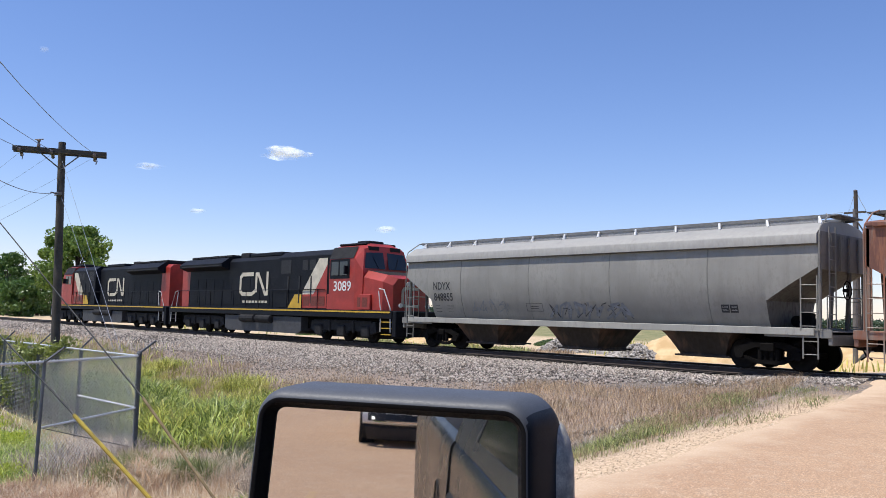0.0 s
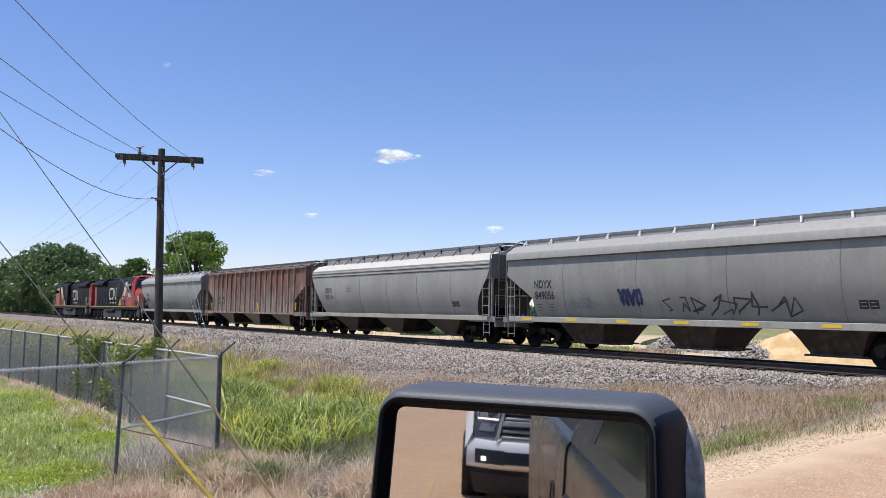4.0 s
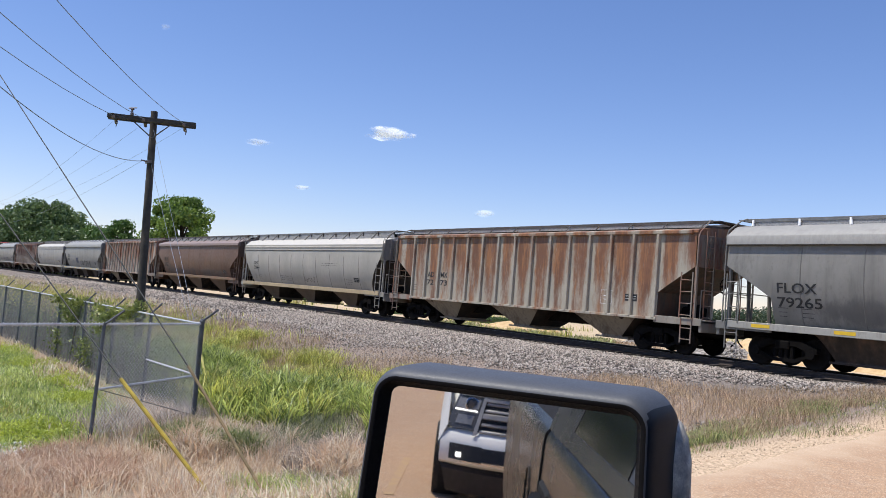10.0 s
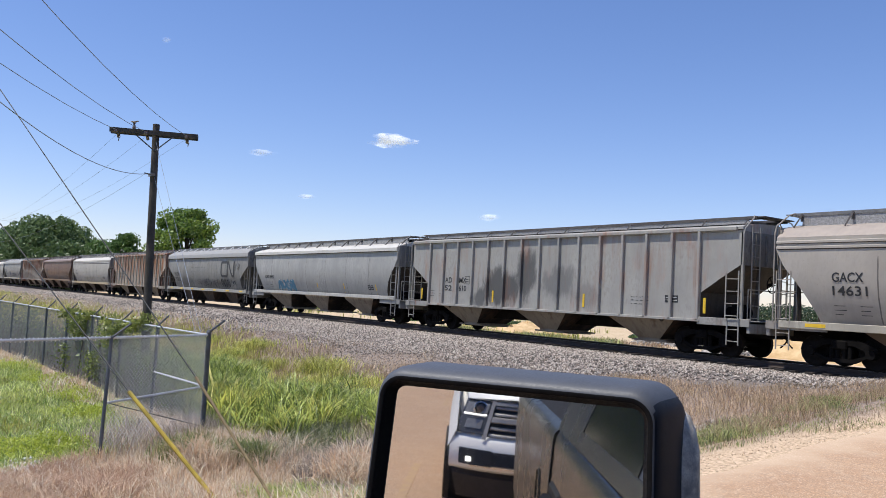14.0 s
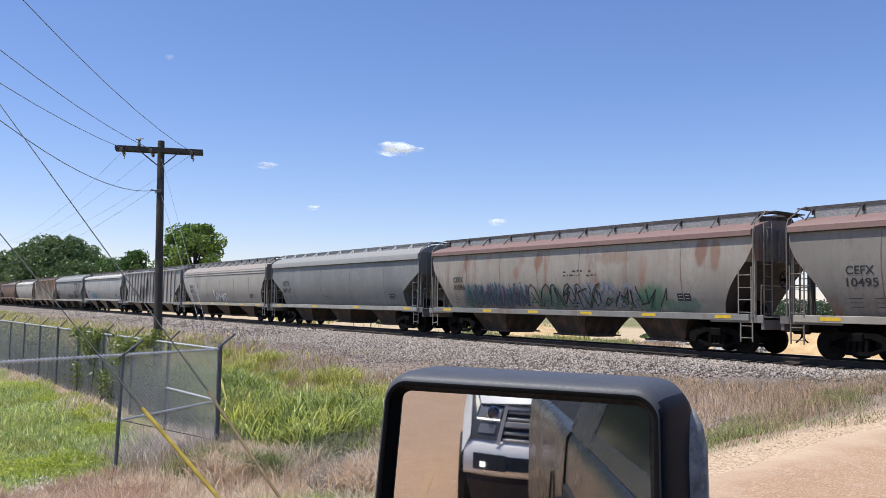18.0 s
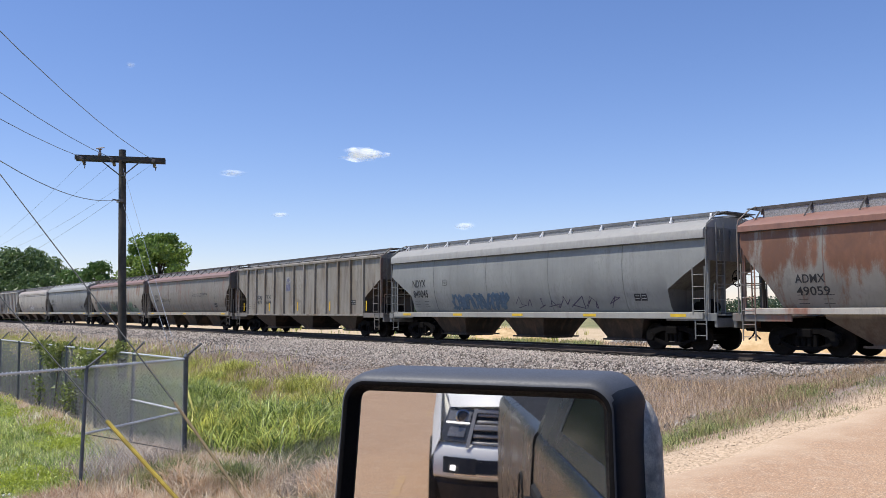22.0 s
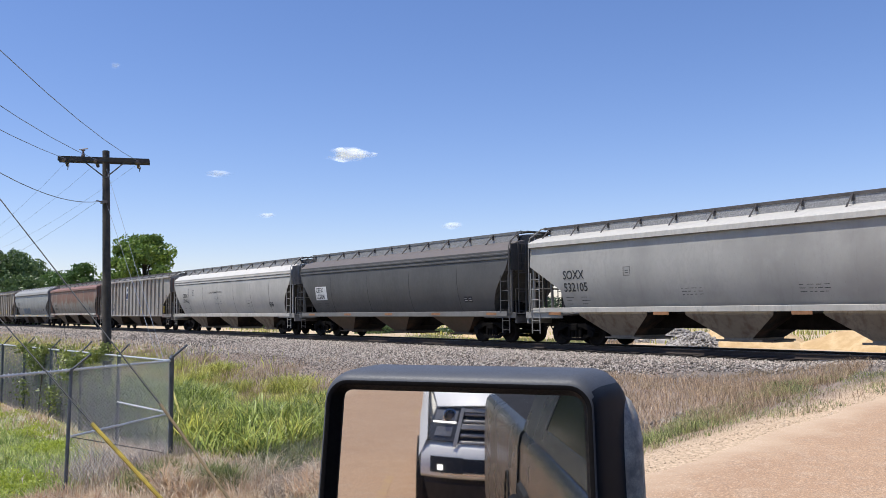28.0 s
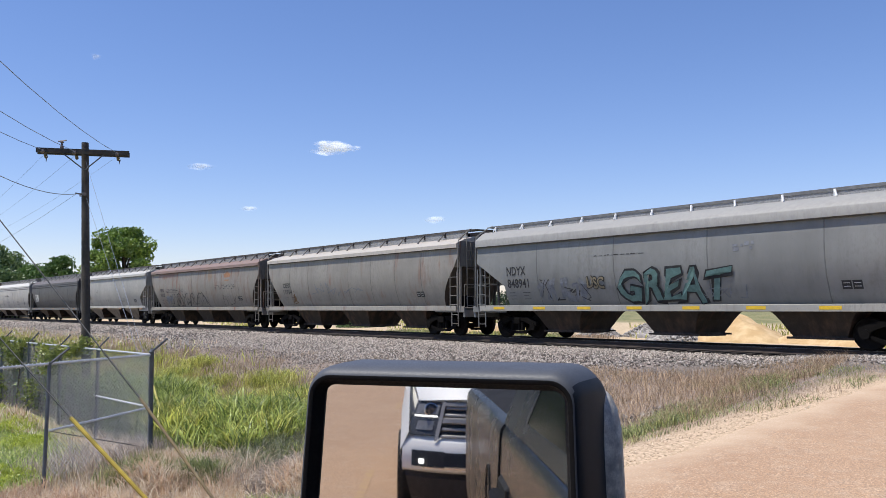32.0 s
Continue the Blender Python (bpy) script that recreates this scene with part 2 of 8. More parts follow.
def ground_material():
    m = Mat("ground_soil", 0.95)
    n1, n2, n3 = m.noise(.35, 4, coord="World"), m.noise(2.2, 6, coord="World"), m.noise(22, 4, coord="World")
    dry = m.mix(m.ramp(n3, .3, .7), (.27, .195, .125), (.46, .355, .24))
    green = m.mix(m.ramp(n3, .3, .7), (.12, .17, .05), (.24, .28, .10))
    c = m.mix(m.ramp(n1, .56, .66, 0, .7), dry, green)
    c = m.mix(m.ramp(n2, .55, .75, 0, .6), c, (.26, .19, .13))

    def along(vx, vy):
        d = m.nt.nodes.new("ShaderNodeVectorMath")
        d.operation = 'DOT_PRODUCT'
        m.nt.links.new(m.geo.outputs["Position"], d.inputs[0])
        d.inputs[1].default_value = (vx, vy, 0)
        return d.outputs["Value"]
    turf = m.mix(m.ramp(n3, .3, .7), (.09, .12, .035), (.23, .265, .08))
    fence_a, fence_b = along(-.055, 1), along(1.538, 1)
    lawn = m.math('MULTIPLY', m.ramp(fence_a, 5.4, 6.2, 1, 0), m.ramp(fence_b, -19.0, -17.6, 1, 0))
    ditch = m.math('MULTIPLY', m.math('MULTIPLY', m.ramp(fence_a, 6.4, 7.2), m.ramp(fence_a, 10.6, 12.6, 1, 0)), m.ramp(m.xyz(0, "World"), -15.4, -13.8, 1, 0))
    straw = m.mix(m.ramp(n3, .3, .7), (.44, .325, .215), (.70, .55, .385))
    c = m.mix(m.math('MULTIPLY', m.ramp(fence_b, -18.6, -17.6), m.ramp(along(0, 1), 5.6, 7.2, .9, 0)), c, straw)
    c = m.mix(m.math('MULTIPLY', m.math('ADD', lawn, ditch), .9), c, turf)
    litter = m.mix(m.ramp(n3, .35, .65), (.17, .13, .105), (.37, .29, .235))
    c = m.mix(m.ramp(along(0, 1), 11.0, 13.5, 0, .85), c, litter)
    # bare tan dirt beside the road
    w_ = m.nt.nodes.new("ShaderNodeMath")
    w_.operation = 'SUBTRACT'
    m.set(w_.inputs[0], along(-_hs, _hc))
    w_.inputs[1].default_value = 15.0
    fl = m.math('MULTIPLY', m.math('MAXIMUM', m.math('MULTIPLY', m.math('MAXIMUM', w_.outputs[0], 0.0), .0714), 0.0), 1.0)
    fl2 = m.nt.nodes.new("ShaderNodeMath")
    fl2.operation = 'MULTIPLY_ADD'
    m.set(fl2.inputs[0], fl)
    fl2.inputs[1].default_value = -1.2
    m.set(fl2.inputs[2], along(-_hc, -_hs))
    dirt = m.mix(m.ramp(n3, .35, .65), (.45, .32, .20), (.70, .53, .36))
    c = m.mix(m.ramp(fl2.outputs[0], 4.7, 5.7, 1, 0), c, dirt)
    y = m.xyz(1, "World")
    # crushed stone beside the track, a sandy yard behind it
    yy = m.nt.nodes.new("ShaderNodeMath")
    yy.operation = 'MULTIPLY_ADD'
    m.set(yy.inputs[0], n2)
    yy.inputs[1].default_value = 3.4
    m.set(yy.inputs[2], y)
    stone_n = m.voronoi(16, "World", "Color")
    hs = m.nt.nodes.new("ShaderNodeSeparateColor")
    m.set(hs.inputs[0], stone_n)
    # kept dark to paint the shade in the gaps between loose stones
    stone = m.mix(hs.outputs[0], (.075, .065, .056), (.28, .245, .215))
    stone = m.mix(m.ramp(n1, .4, .65, 0, .45), stone, (.30, .22, .17))
    c = m.mix(m.ramp(yy.outputs[0], 17.2, 20.2), c, stone)
    sand = m.mix(m.ramp(n2, .35, .7), (.50, .37, .22), (.66, .52, .34))
    c = m.mix(m.ramp(y, 28.2, 29.0), c, sand)
    far = m.mix(m.ramp(n1, .4, .6), (.16, .17, .06), (.30, .26, .12))
    c = m.mix(m.ramp(y, 62, 75), c, far)
    m.color(c).bump(m.math('ADD', m.math('MULTIPLY', n3, .5), m.math('MULTIPLY', hs.outputs[1], .3)), .7, .06)
    return m.m


def build_ground():
    xs = np.concatenate([[-2500, -1200, -700, -450, -320, -240, -190], np.arange(-160, -60, 2.0), np.arange(-60, 14, 0.5), np.arange(14, 60, 3.0), [80, 120, 200, 400, 900, 2500]])
    ys = np.concatenate([[-2500, -900, -400, -200, -120, -80, -50, -36, -26, -18], np.arange(-12, 34, 0.4), np.arange(34, 80, 2.5), [100, 140, 200, 300, 500, 900, 2500]])
    X, Y = np.meshgrid(xs, ys)
    Z = ground_z(X, Y)
    n, k = X.shape
    i = np.arange(n * k).reshape(n, k)
    f = np.stack([i[:-1, :-1], i[:-1, 1:], i[1:, 1:], i[1:, :-1]], -1).reshape(-1, 4)
    me = big("ground", np.stack([X, Y, Z], -1).reshape(-1, 3), f, ground_material(), True)
    return tagged(new("ground", me), "dry grassy verge, ballast shoulder and sandy yard", "ground", kind="structure")


def build_road():
    m = Mat("road_asphalt", 0.9)
    n1, n2, n3 = m.noise(.6, 4, coord="World"), m.noise(6, 5, coord="World"), m.noise(60, 3, coord="World")
    c = m.mix(m.ramp(n1, .3, .7), (.49, .30, .172), (.56, .36, .212))
    c = m.mix(m.ramp(n2, .45, .75, 0, .6), c, (.60, .45, .31))
    c = m.mix(m.ramp(n3, .38, .66, 0, .85), c, (.27, .18, .12))
    chip = m.noise(44, 3, coord="World")
    c = m.mix(m.ramp(chip, .55, .68, 0, .75), c, (.72, .53, .36))
    v = m.voronoi(9, "World")
    c = m.mix(m.ramp(v, .0, .10, .55, 0), c, (.24, .17, .12))
    d = m.nt.nodes.new("ShaderNodeVectorMath")
    d.operation = 'DOT_PRODUCT'
    m.nt.links.new(m.geo.outputs["Position"], d.inputs[0])
    d.inputs[1].default_value = (-_hc, -_hs, 0)
    drift = m.nt.nodes.new("ShaderNodeMath")
    drift.operation = 'MULTIPLY_ADD'
    m.set(drift.inputs[0], m.noise(1.1, 5, coord="World"))
    drift.inputs[1].default_value = 1.6
    m.set(drift.inputs[2], d.outputs["Value"])
    sand = m.mix(m.ramp(n3, .35, .65), (.50, .36, .235), (.72, .555, .385))
    c = m.mix(m.ramp(drift.outputs[0], 4.2, 5.3, 0, .85), c, sand)
    m.color(c).bump(m.math('ADD', m.math('MULTIPLY', n3, .5), m.math('MULTIPLY', chip, .5)), .7, .02)
    ws = np.concatenate([[-400, -150, -70, -40, -25, -16], np.arange(-10, 44, .8), [50, 70, 120, 300]])
    rows = []
    rng = np.random.default_rng(4)
    for w in ws:
        le = float(road_edge(w)) + rng.uniform(-.10, .10)
        uu = np.array([-4.7, -4.3, -3, -1.5, 0, 1.5, 3.0, 3.9, le, le + .14])
        z = road_z(w) + np.array([-.12, 0, .02, .03, .035, .03, .02, .012, 0, -.10])
        rows.append(np.stack([-uu * _hc - w * _hs, -uu * _hs + w * _hc, z], -1))
    P = np.array(rows)
    n, k = P.shape[:2]
    i = np.arange(n * k).reshape(n, k)
    f = np.stack([i[:-1, :-1], i[:-1, 1:], i[1:, 1:], i[1:, :-1]], -1).reshape(-1, 4)
    tagged(new("road", big("road", P.reshape(-1, 3), f, m.m, True)), "sun-bleached tan chip-seal road with a crumbling edge", "road", kind="structure")
    pm = Mat("road_paint", .9)
    pm.color(pm.mix(pm.ramp(pm.noise(7, 5, coord="World"), .40, .62), (.445, .29, .175), (.485, .325, .165)))
    paint = pm.m
    for a in np.arange(-45.0, 0, 11.9):
        g = Geo()
        for u0 in (1.08, ):
            q = [(u0, a), (u0 + .09, a), (u0 + .09, a + 2.4), (u0, a + 2.4)]
            z = float(road_z(a + 1.2)) + .0365
            g.add([(-u * _hc - w * _hs, -u * _hs + w * _hc, z) for u, w in q], [(0, 1, 2, 3)])
        tagged(part("road_marking", g, paint), "worn yellow centre line on the road", "road marking", "centre line", "structure")


build_ground()
build_road()
# ---- the railway ----
steel = plain("rail_steel", (.055, .040, .033), .75, .1, .3, 3)
railtop = plain("rail_top", (.20, .19, .185), .4, .9, .2, 6)
tiewood = plain("tie_wood", (.045, .036, .03), .9, 0, .35, 5, .4, .02)
iron = plain("cast_iron", (.009, .008, .0075), .88, 0, .4, 3, .3)
iron2 = plain("rusty_iron", (.018, .014, .012), .8, .1, .4, 4, .3)
wheelmat = plain("wheel_steel", (.016, .013, .011), .7, .2, .4, 5, .2)
for _m in (iron, iron2, wheelmat):
    _m.node_tree.nodes["Principled BSDF"].inputs["Specular IOR Level"].default_value = .10
black = plain("black_paint", (.022, .022, .024), .5, 0, .3, 3)
white = plain("white_paint", (.78, .78, .76), .5, 0, .12, 3)
yellow = plain("yellow_reflector", (.80, .52, .03), .45, 0, .15, 5)
ink = plain("black_lettering", (.03, .03, .032), .6, 0, .3, 6)
inkw = plain("white_lettering", (.74, .73, .70), .6, 0, .15, 6)


def build_track():
    tr = thing("railway_track", "steel rails on dark wooden ties in grey ballast", "railway track", kind="structure")
    for s in (-1, 1):
        y = s * .7525
        g = Geo()
        prof = [(-.07, -.17), (.07, -.17), (.07, -.155), (.012, -.13), (.012, -.05), (.036, -.04), (.036, -.006), (.028, 0), (-.028, 0), (-.036, -.006), (-.036, -.04), (-.012, -.05), (-.012, -.13), (-.07, -.155)]
        g.loft([[(x, y + a, b) for a, b in prof] for x in (-700, -200, -90, -40, -10, 60, 160)])
        part("rail", g, steel, tr, "brown steel rail with a bright top")
        t = Geo().box(-700, 160, y - .024, y + .024, .0, .003)
        part("rail_top", t, railtop, tr, "polished running surface")
    tie = Geo().box(-.115, .115, -1.3, 1.3, -.34, -.165, .012).mesh("tie")
    tie.materials.append(tiewood)
    for k in range(150):
        part("tie", tie, None, tr, at=(12 - .51 * k, random.uniform(-.04, .04), random.uniform(-.01, .01)))
    g = Geo()
    for k in range(400):
        g.box(-64.6 - .51 * k, -64.4 - .51 * k, -1.3, 1.3, -.34, -.165)
    tagged(part("far_ties", g, tiewood, tr), kind="stuff")
    tr.location = (0, TRACK_Y, RAIL)


def paint_mat(name, base, rust=0.0, rustcol=(.25, .085, .04), seed=0, grime=.25, grimecol=(.10, .09, .08), top=None, top_z=3.72, rust_z=None, gloss=.5, panel=2.0, phase=0.0, rust_w=.35, blots=()):
    """Car paint: streaked grime, faded patches and rust, in the car's own space."""
    m = Mat(name, gloss)
    top = (top[0] * .92, top[1] * .88, top[2] * .80) if top else None
    o = (seed * 7.3, seed * 3.1, seed * 5.7)
    streak = m.noise(2.6, 6, (1, 1, .14), o)
    patch = m.noise(.55, 5, (1, 1, .7), o)
    fine = m.noise(9, 5, (1, 1, .5), o, rough=.7)
    z = m.xyz(2)
    base = (base[0] * .765, base[1] * .735, base[2] * .67)
    c = m.mix(m.ramp(patch, .3, .7), tone(base, .84), tone(base, 1.10))
    # panels differ, and dirt runs down them in thin streaks
    band = m.noise(1.15, 3, (1, .02, .03), (o[2], 0, 0))
    c = m.mix(m.ramp(band, .38, .62, 0, min(.32, .05 + grime * .6)), c, tone(base, .70))
    thin = m.noise(5.5, 5, (1, 1, .055), o, rough=.7)
    c = m.mix(m.ramp(thin, .54, .78, 0, min(.6, grime * .9)), c, tone(grimecol, .9))
    c = m.mix(m.ramp(streak, .50, .80, 0, min(.7, grime * 1.2)), c, grimecol)
    # bleached chalky clouds and fine spatter
    c = m.mix(m.ramp(m.noise(.9, 6, (1, 1, 1.4), (o[2], o[0], o[1]), rough=.7), .52, .75, 0, .30), c, tone(base, 1.22))
    c = m.mix(m.ramp(m.noise(26, 3, (1, 1, .7), o), .64, .78, 0, .35), c, tone(grimecol, .9))
    for bx, bz, rx, rz, col, k in blots:
        off = m.nt.nodes.new("ShaderNodeVectorMath")
        off.operation = 'SUBTRACT'
        m.nt.links.new(m.tc.outputs["Object"], off.inputs[0])
        off.inputs[1].default_value = (bx, 0, bz)
        sc = m.nt.nodes.new("ShaderNodeVectorMath")
        sc.operation = 'MULTIPLY'
        m.nt.links.new(off.outputs[0], sc.inputs[0])
        sc.inputs[1].default_value = (1 / rx, 0, 1 / rz)
        ln = m.nt.nodes.new("ShaderNodeVectorMath")
        ln.operation = 'LENGTH'
        m.nt.links.new(sc.outputs[0], ln.inputs[0])
        wob = m.nt.nodes.new("ShaderNodeMath")
        wob.operation = 'MULTIPLY_ADD'
        m.set(wob.inputs[0], m.noise(2.4, 6, (1, 1, .35), (bx, bz, o[0]), rough=.7))
        wob.inputs[1].default_value = -1.9
        m.set(wob.inputs[2], ln.outputs["Value"])
        c = m.mix(m.ramp(wob.outputs[0], -.45, .10, k, 0), c, col)
    c = m.mix(m.ramp(m.math('MULTIPLY', patch, fine), .26, .40, 0, grime), c, tone(grimecol, 1.3))
    if rust:
        r = m.nt.nodes.new("ShaderNodeMath")
        r.operation = 'MULTIPLY_ADD'
        m.set(r.inputs[0], streak)
        r.inputs[1].default_value = .55
        m.set(r.inputs[2], m.math('MULTIPLY', m.noise(1.1, 6, (1, 1, .45), (o[1], o[0], 9)), .45))
        v = r.outputs[0]
        if rust_z:
            v2 = m.nt.nodes.new("ShaderNodeMath")
            v2.operation = 'ADD'
            m.set(v2.inputs[0], v)
            m.set(v2.inputs[1], m.ramp(z, rust_z - rust_w, rust_z + rust_w, -.08, .12))
            # sound paint along the welds, rust in the middle of each sheet
            tri = m.nt.nodes.new("ShaderNodeMath")
            tri.operation = 'PINGPONG'
            sh = m.nt.nodes.new("ShaderNodeMath")
            sh.operation = 'SUBTRACT'
            m.set(sh.inputs[0], m.xyz(0))
            sh.inputs[1].default_value = phase
            m.set(tri.inputs[0], sh.outputs[0])
            tri.inputs[1].default_value = panel / 2
            v3 = m.nt.nodes.new("ShaderNodeMath")
            v3.operation = 'ADD'
            m.set(v3.inputs[0], v2.outputs[0])
            m.set(v3.inputs[1], m.ramp(tri.outputs[0], 0, panel * .22, -.09, .015) if rust_w < .5 else m.ramp(tri.outputs[0], panel * .10, panel * .34, -.17, .05))
            v4 = m.nt.nodes.new("ShaderNodeMath")
            v4.operation = 'MULTIPLY_ADD'
            m.set(v4.inputs[0], m.noise(4.2, 6, (1, 1, .28), (o[2], 3, o[1]), rough=.8))
            v4.inputs[1].default_value = .60
            v4.inputs[2].default_value = -.30
            v5 = m.nt.nodes.new("ShaderNodeMath")
            v5.operation = 'ADD'
            m.set(v5.inputs[0], v3.outputs[0])
            m.set(v5.inputs[1], v4.outputs[0])
            v = v5.outputs[0]
        th = .66 - .30 * rust
        dark = m.mix(m.ramp(fine, .3, .75), rustcol, tone(rustcol, 1.45))
        dark = m.mix(m.ramp(patch, .4, .65, 0, .5), dark, tone(rustcol, .6))
        if rust_w > .5:
            run = m.noise(3.4, 6, (1, 1, .12), (o[1], 5, o[2]), rough=.75)
            dark = m.mix(m.ramp(run, .46, .62, 0, .85), dark, (rustcol[0] * 2.1, rustcol[1] * 2.2, rustcol[2] * 1.7))
            dark = m.mix(m.ramp(m.noise(6.0, 6, (1, 1, .2), (7, o[1], o[0]), rough=.75), .55, .70, 0, .55), dark, tone(base, .75))
            c = m.mix(m.ramp(v, th - .17, th + .14, 0, .95), c, dark)
        else:
            c = m.mix(m.ramp(v, th - .12, th + .09, 0, .93), c, dark)
    if top:
        cap = m.mix(m.ramp(fine, .3, .7), tone(top, .85), tone(top, 1.05))
        cap = m.mix(m.ramp(streak, .52, .80, 0, .5), cap, tone(top, .6))
        c = m.mix(m.ramp(z, top_z - .02, top_z + .02, 0, .9), c, cap)
    m.color(c).rough(m.ramp(fine, .2, .8, gloss - .1, gloss + .2)).bump(fine, .12, .01)
    return m.m


_text_cache = {}


def letters(s, size, width=None, fat=0.0):
    """Mesh of a line of text in the x-z plane, its lower left corner at the origin."""
    cu = bpy.data.curves.new("letters", 'FONT')
    cu.body, cu.size, cu.resolution_u, cu.offset = s, 1.0, 3, fat
    ob = bpy.data.objects.new("letters", cu)
    scene.collection.objects.link(ob)
    bpy.context.view_layer.update()
    me = bpy.data.meshes.new_from_object(ob.evaluated_get(bpy.context.evaluated_depsgraph_get()))
    bpy.data.objects.remove(ob)
    bpy.data.curves.remove(cu)
    co = np.zeros(len(me.vertices) * 3, np.float32)
    me.vertices.foreach_get("co", co)
    co = co.reshape(-1, 3)
    co[:, 0] -= co[:, 0].min()
    k = size / 0.7
    kx = width / co[:, 0].max() if width else k
    return co[:, 0] * kx, co[:, 1] * k, [tuple(p.vertices) for p in me.polygons]


def side_letters(name, s, size, x, z, prof, material, parent, label="", width=None, off=.008, slant=0.0):
    u, v, f = letters(s, size, width, .014)
    pts = [(x + a + slant * b, -(prof(z + b) + off), z + b) for a, b in zip(u, v)]
    return part(name, Geo().add(pts, f), material, parent, label)


def on_side(g, poly, prof, off=.006):
    """A flat patch of (x, z) points laid on the near side."""
    return g.add([(x, -(prof(z) + off), z) for x, z in poly], [tuple(range(len(poly)))])


def ribbon(g, pts, w, prof, off=.009):
    """A painted stroke along (x, z) points."""
    pts = [Vector((a, 0, b)) for a, b in pts]
    for a, b in zip(pts, pts[1:]):
        d = (b - a).normalized()
        n = Vector((-d.z, 0, d.x)) * w * .5
        a2, b2 = a - d * w * .3, b + d * w * .3
        k = max(1, int((b2 - a2).length / .16))
        row = [a2.lerp(b2, i / k) for i in range(k + 1)]
        g.add([(p.x, -(prof(p.z) + off), p.z) for q in row for p in (q - n, q + n)], [(2 * i, 2 * i + 2, 2 * i + 3, 2 * i + 1) for i in range(k)])
        off += .0004


ROUND = [(1.22, 1.20), (1.5, 1.35), (2.0, 1.52), (2.5, 1.598), (3.0, 1.61), (3.58, 1.555)]


def prof_round(z):
    return float(np.interp(z, [p[0] for p in ROUND], [p[1] for p in ROUND]))


def prof_flat(z):
    return 1.46


def hull(a, style, low_roof=False, curved=False):
    """The closed body of a hopper car: sides, roof and the raking sheets of its ends."""
    if style == 'rib':
        side = [(1.16, 1.46), (2.4, 1.46), (4.00, 1.46)]
        roof = [(4.02, 1.50), (4.10, 1.50), (4.14, 1.42), (4.24, .75), (4.28, .0)]
    elif style == 'line':
        side = ROUND[:-1] + [(3.33, 1.60), (3.36, 1.635), (3.42, 1.635), (3.44, 1.60), (3.50, 1.60), (3.52, 1.635), (3.58, 1.635), (3.60, 1.60), (3.66, 1.60)]
        roof = [(3.70, 1.60), (3.98, 1.28), (4.02, 1.15), (4.15, .6), (4.2, .0)]
    else:
        side = ROUND
        roof = [(3.585, 1.665), (3.61, 1.685), (3.86, 1.675), (3.90, 1.65), (4.18, 1.25), (4.22, 1.12), (4.30, .6), (4.34, .0)]
        if low_roof:
            side = ROUND + [(3.655, ROUND[-1][1])]
            roof = [(3.66, 1.655), (3.68, 1.675), (3.84, 1.67), (3.87, 1.645), (4.03, 1.25), (4.07, 1.12), (4.20, .6), (4.24, .0)]
    cut = 1.55
    st = [(-a, 2.95), (-a + cut * .5, 2.5), (-a + cut - .01, 2.02), (-a + cut, side[0][0]), (-a * .33, side[0][0]), (a * .33, side[0][0]), (a - cut, side[0][0]), (a - cut + .01, 2.02), (a - cut * .5, 2.5), (a, 2.95)]
    if curved:
        # the end edge of the side sheet sweeps inwards in a curve
        left = [(-a, 3.35), (-a + .10, 3.12), (-a + .24, 2.87), (-a + .44, 2.62), (-a + .64, 2.39), (-a + .84, 2.12), (-a + 1.0, 1.86), (-a + 1.14, 1.58), (-a + 1.22, 1.35), (-a + 1.25, side[0][0])]
        st = left + [(-a * .33, side[0][0]), (a * .33, side[0][0])] + [(-x, z) for x, z in left[::-1]]
    ys = lambda z: float(np.interp(z, [p[0] for p in side], [p[1] for p in side]))
    rings = []
    for x, zb in st:
        right = []
        for z, y in side:
            zz = max(z, zb + 0.002 * z)
            right.append((x, ys(zz), zz))
        top = [(x, y, z) for z, y in roof[:-1]]
        half = right + top
        ring = half + [(x, 0, roof[-1][0])] + [(p[0], -p[1], p[2]) for p in half[::-1]]
        rings.append(ring)
    return Geo().loft(rings, True)


def hopper_bay(w, style):
    """Side sheets and gate of one discharge hopper; the cross sheets are parts of their own."""
    g = Geo()
    t, b = w, .50
    ring = lambda hx, hy, z: [(-hx, -hy, z), (hx, -hy, z), (hx, hy, z), (-hx, hy, z)]
    if style == 'round':
        # no centre sill: short rounded hoppers with daylight between them
        g.loft([ring(1.62, 1.28, 1.25), ring(1.34, 1.24, 1.12), ring(1.16, 1.17, .98), ring(1.02, 1.06, .78), ring(.90, .93, .55), ring(.80, .84, .38), ring(.80, .84, .31)])
        g.box(-.94, .98, -.92, -.82, .28, .34).box(-.94, .98, .82, .92, .28, .34).box(-.7, 1.05, -.5, .5, .26, .32)
        return g
    g.loft([ring(t, 1.40, 1.25), ring(t * .98, 1.38, 1.10), ring(b, .86, .40), ring(b, .86, .31)])
    g.box(-b - .25, b + .35, -.92, -.82, .29, .35)
    g.box(-b - .25, b + .35, .82, .92, .29, .35)
    g.box(-b, b + .5, -.55, .55, .27, .33)
    return g


def hopper_slope(w, s):
    t, b = w, .50
    p = [(s * (t + .004), -1.395, 1.24), (s * (t * .98 + .006), -1.375, 1.10), (s * (b + .006), -.855, .40), (s * (b + .006), .855, .40), (s * (t * .98 + .006), 1.375, 1.10), (s * (t + .004), 1.395, 1.24)]
    return Geo().add(p, [(0, 1, 4, 5), (1, 2, 3, 4)])


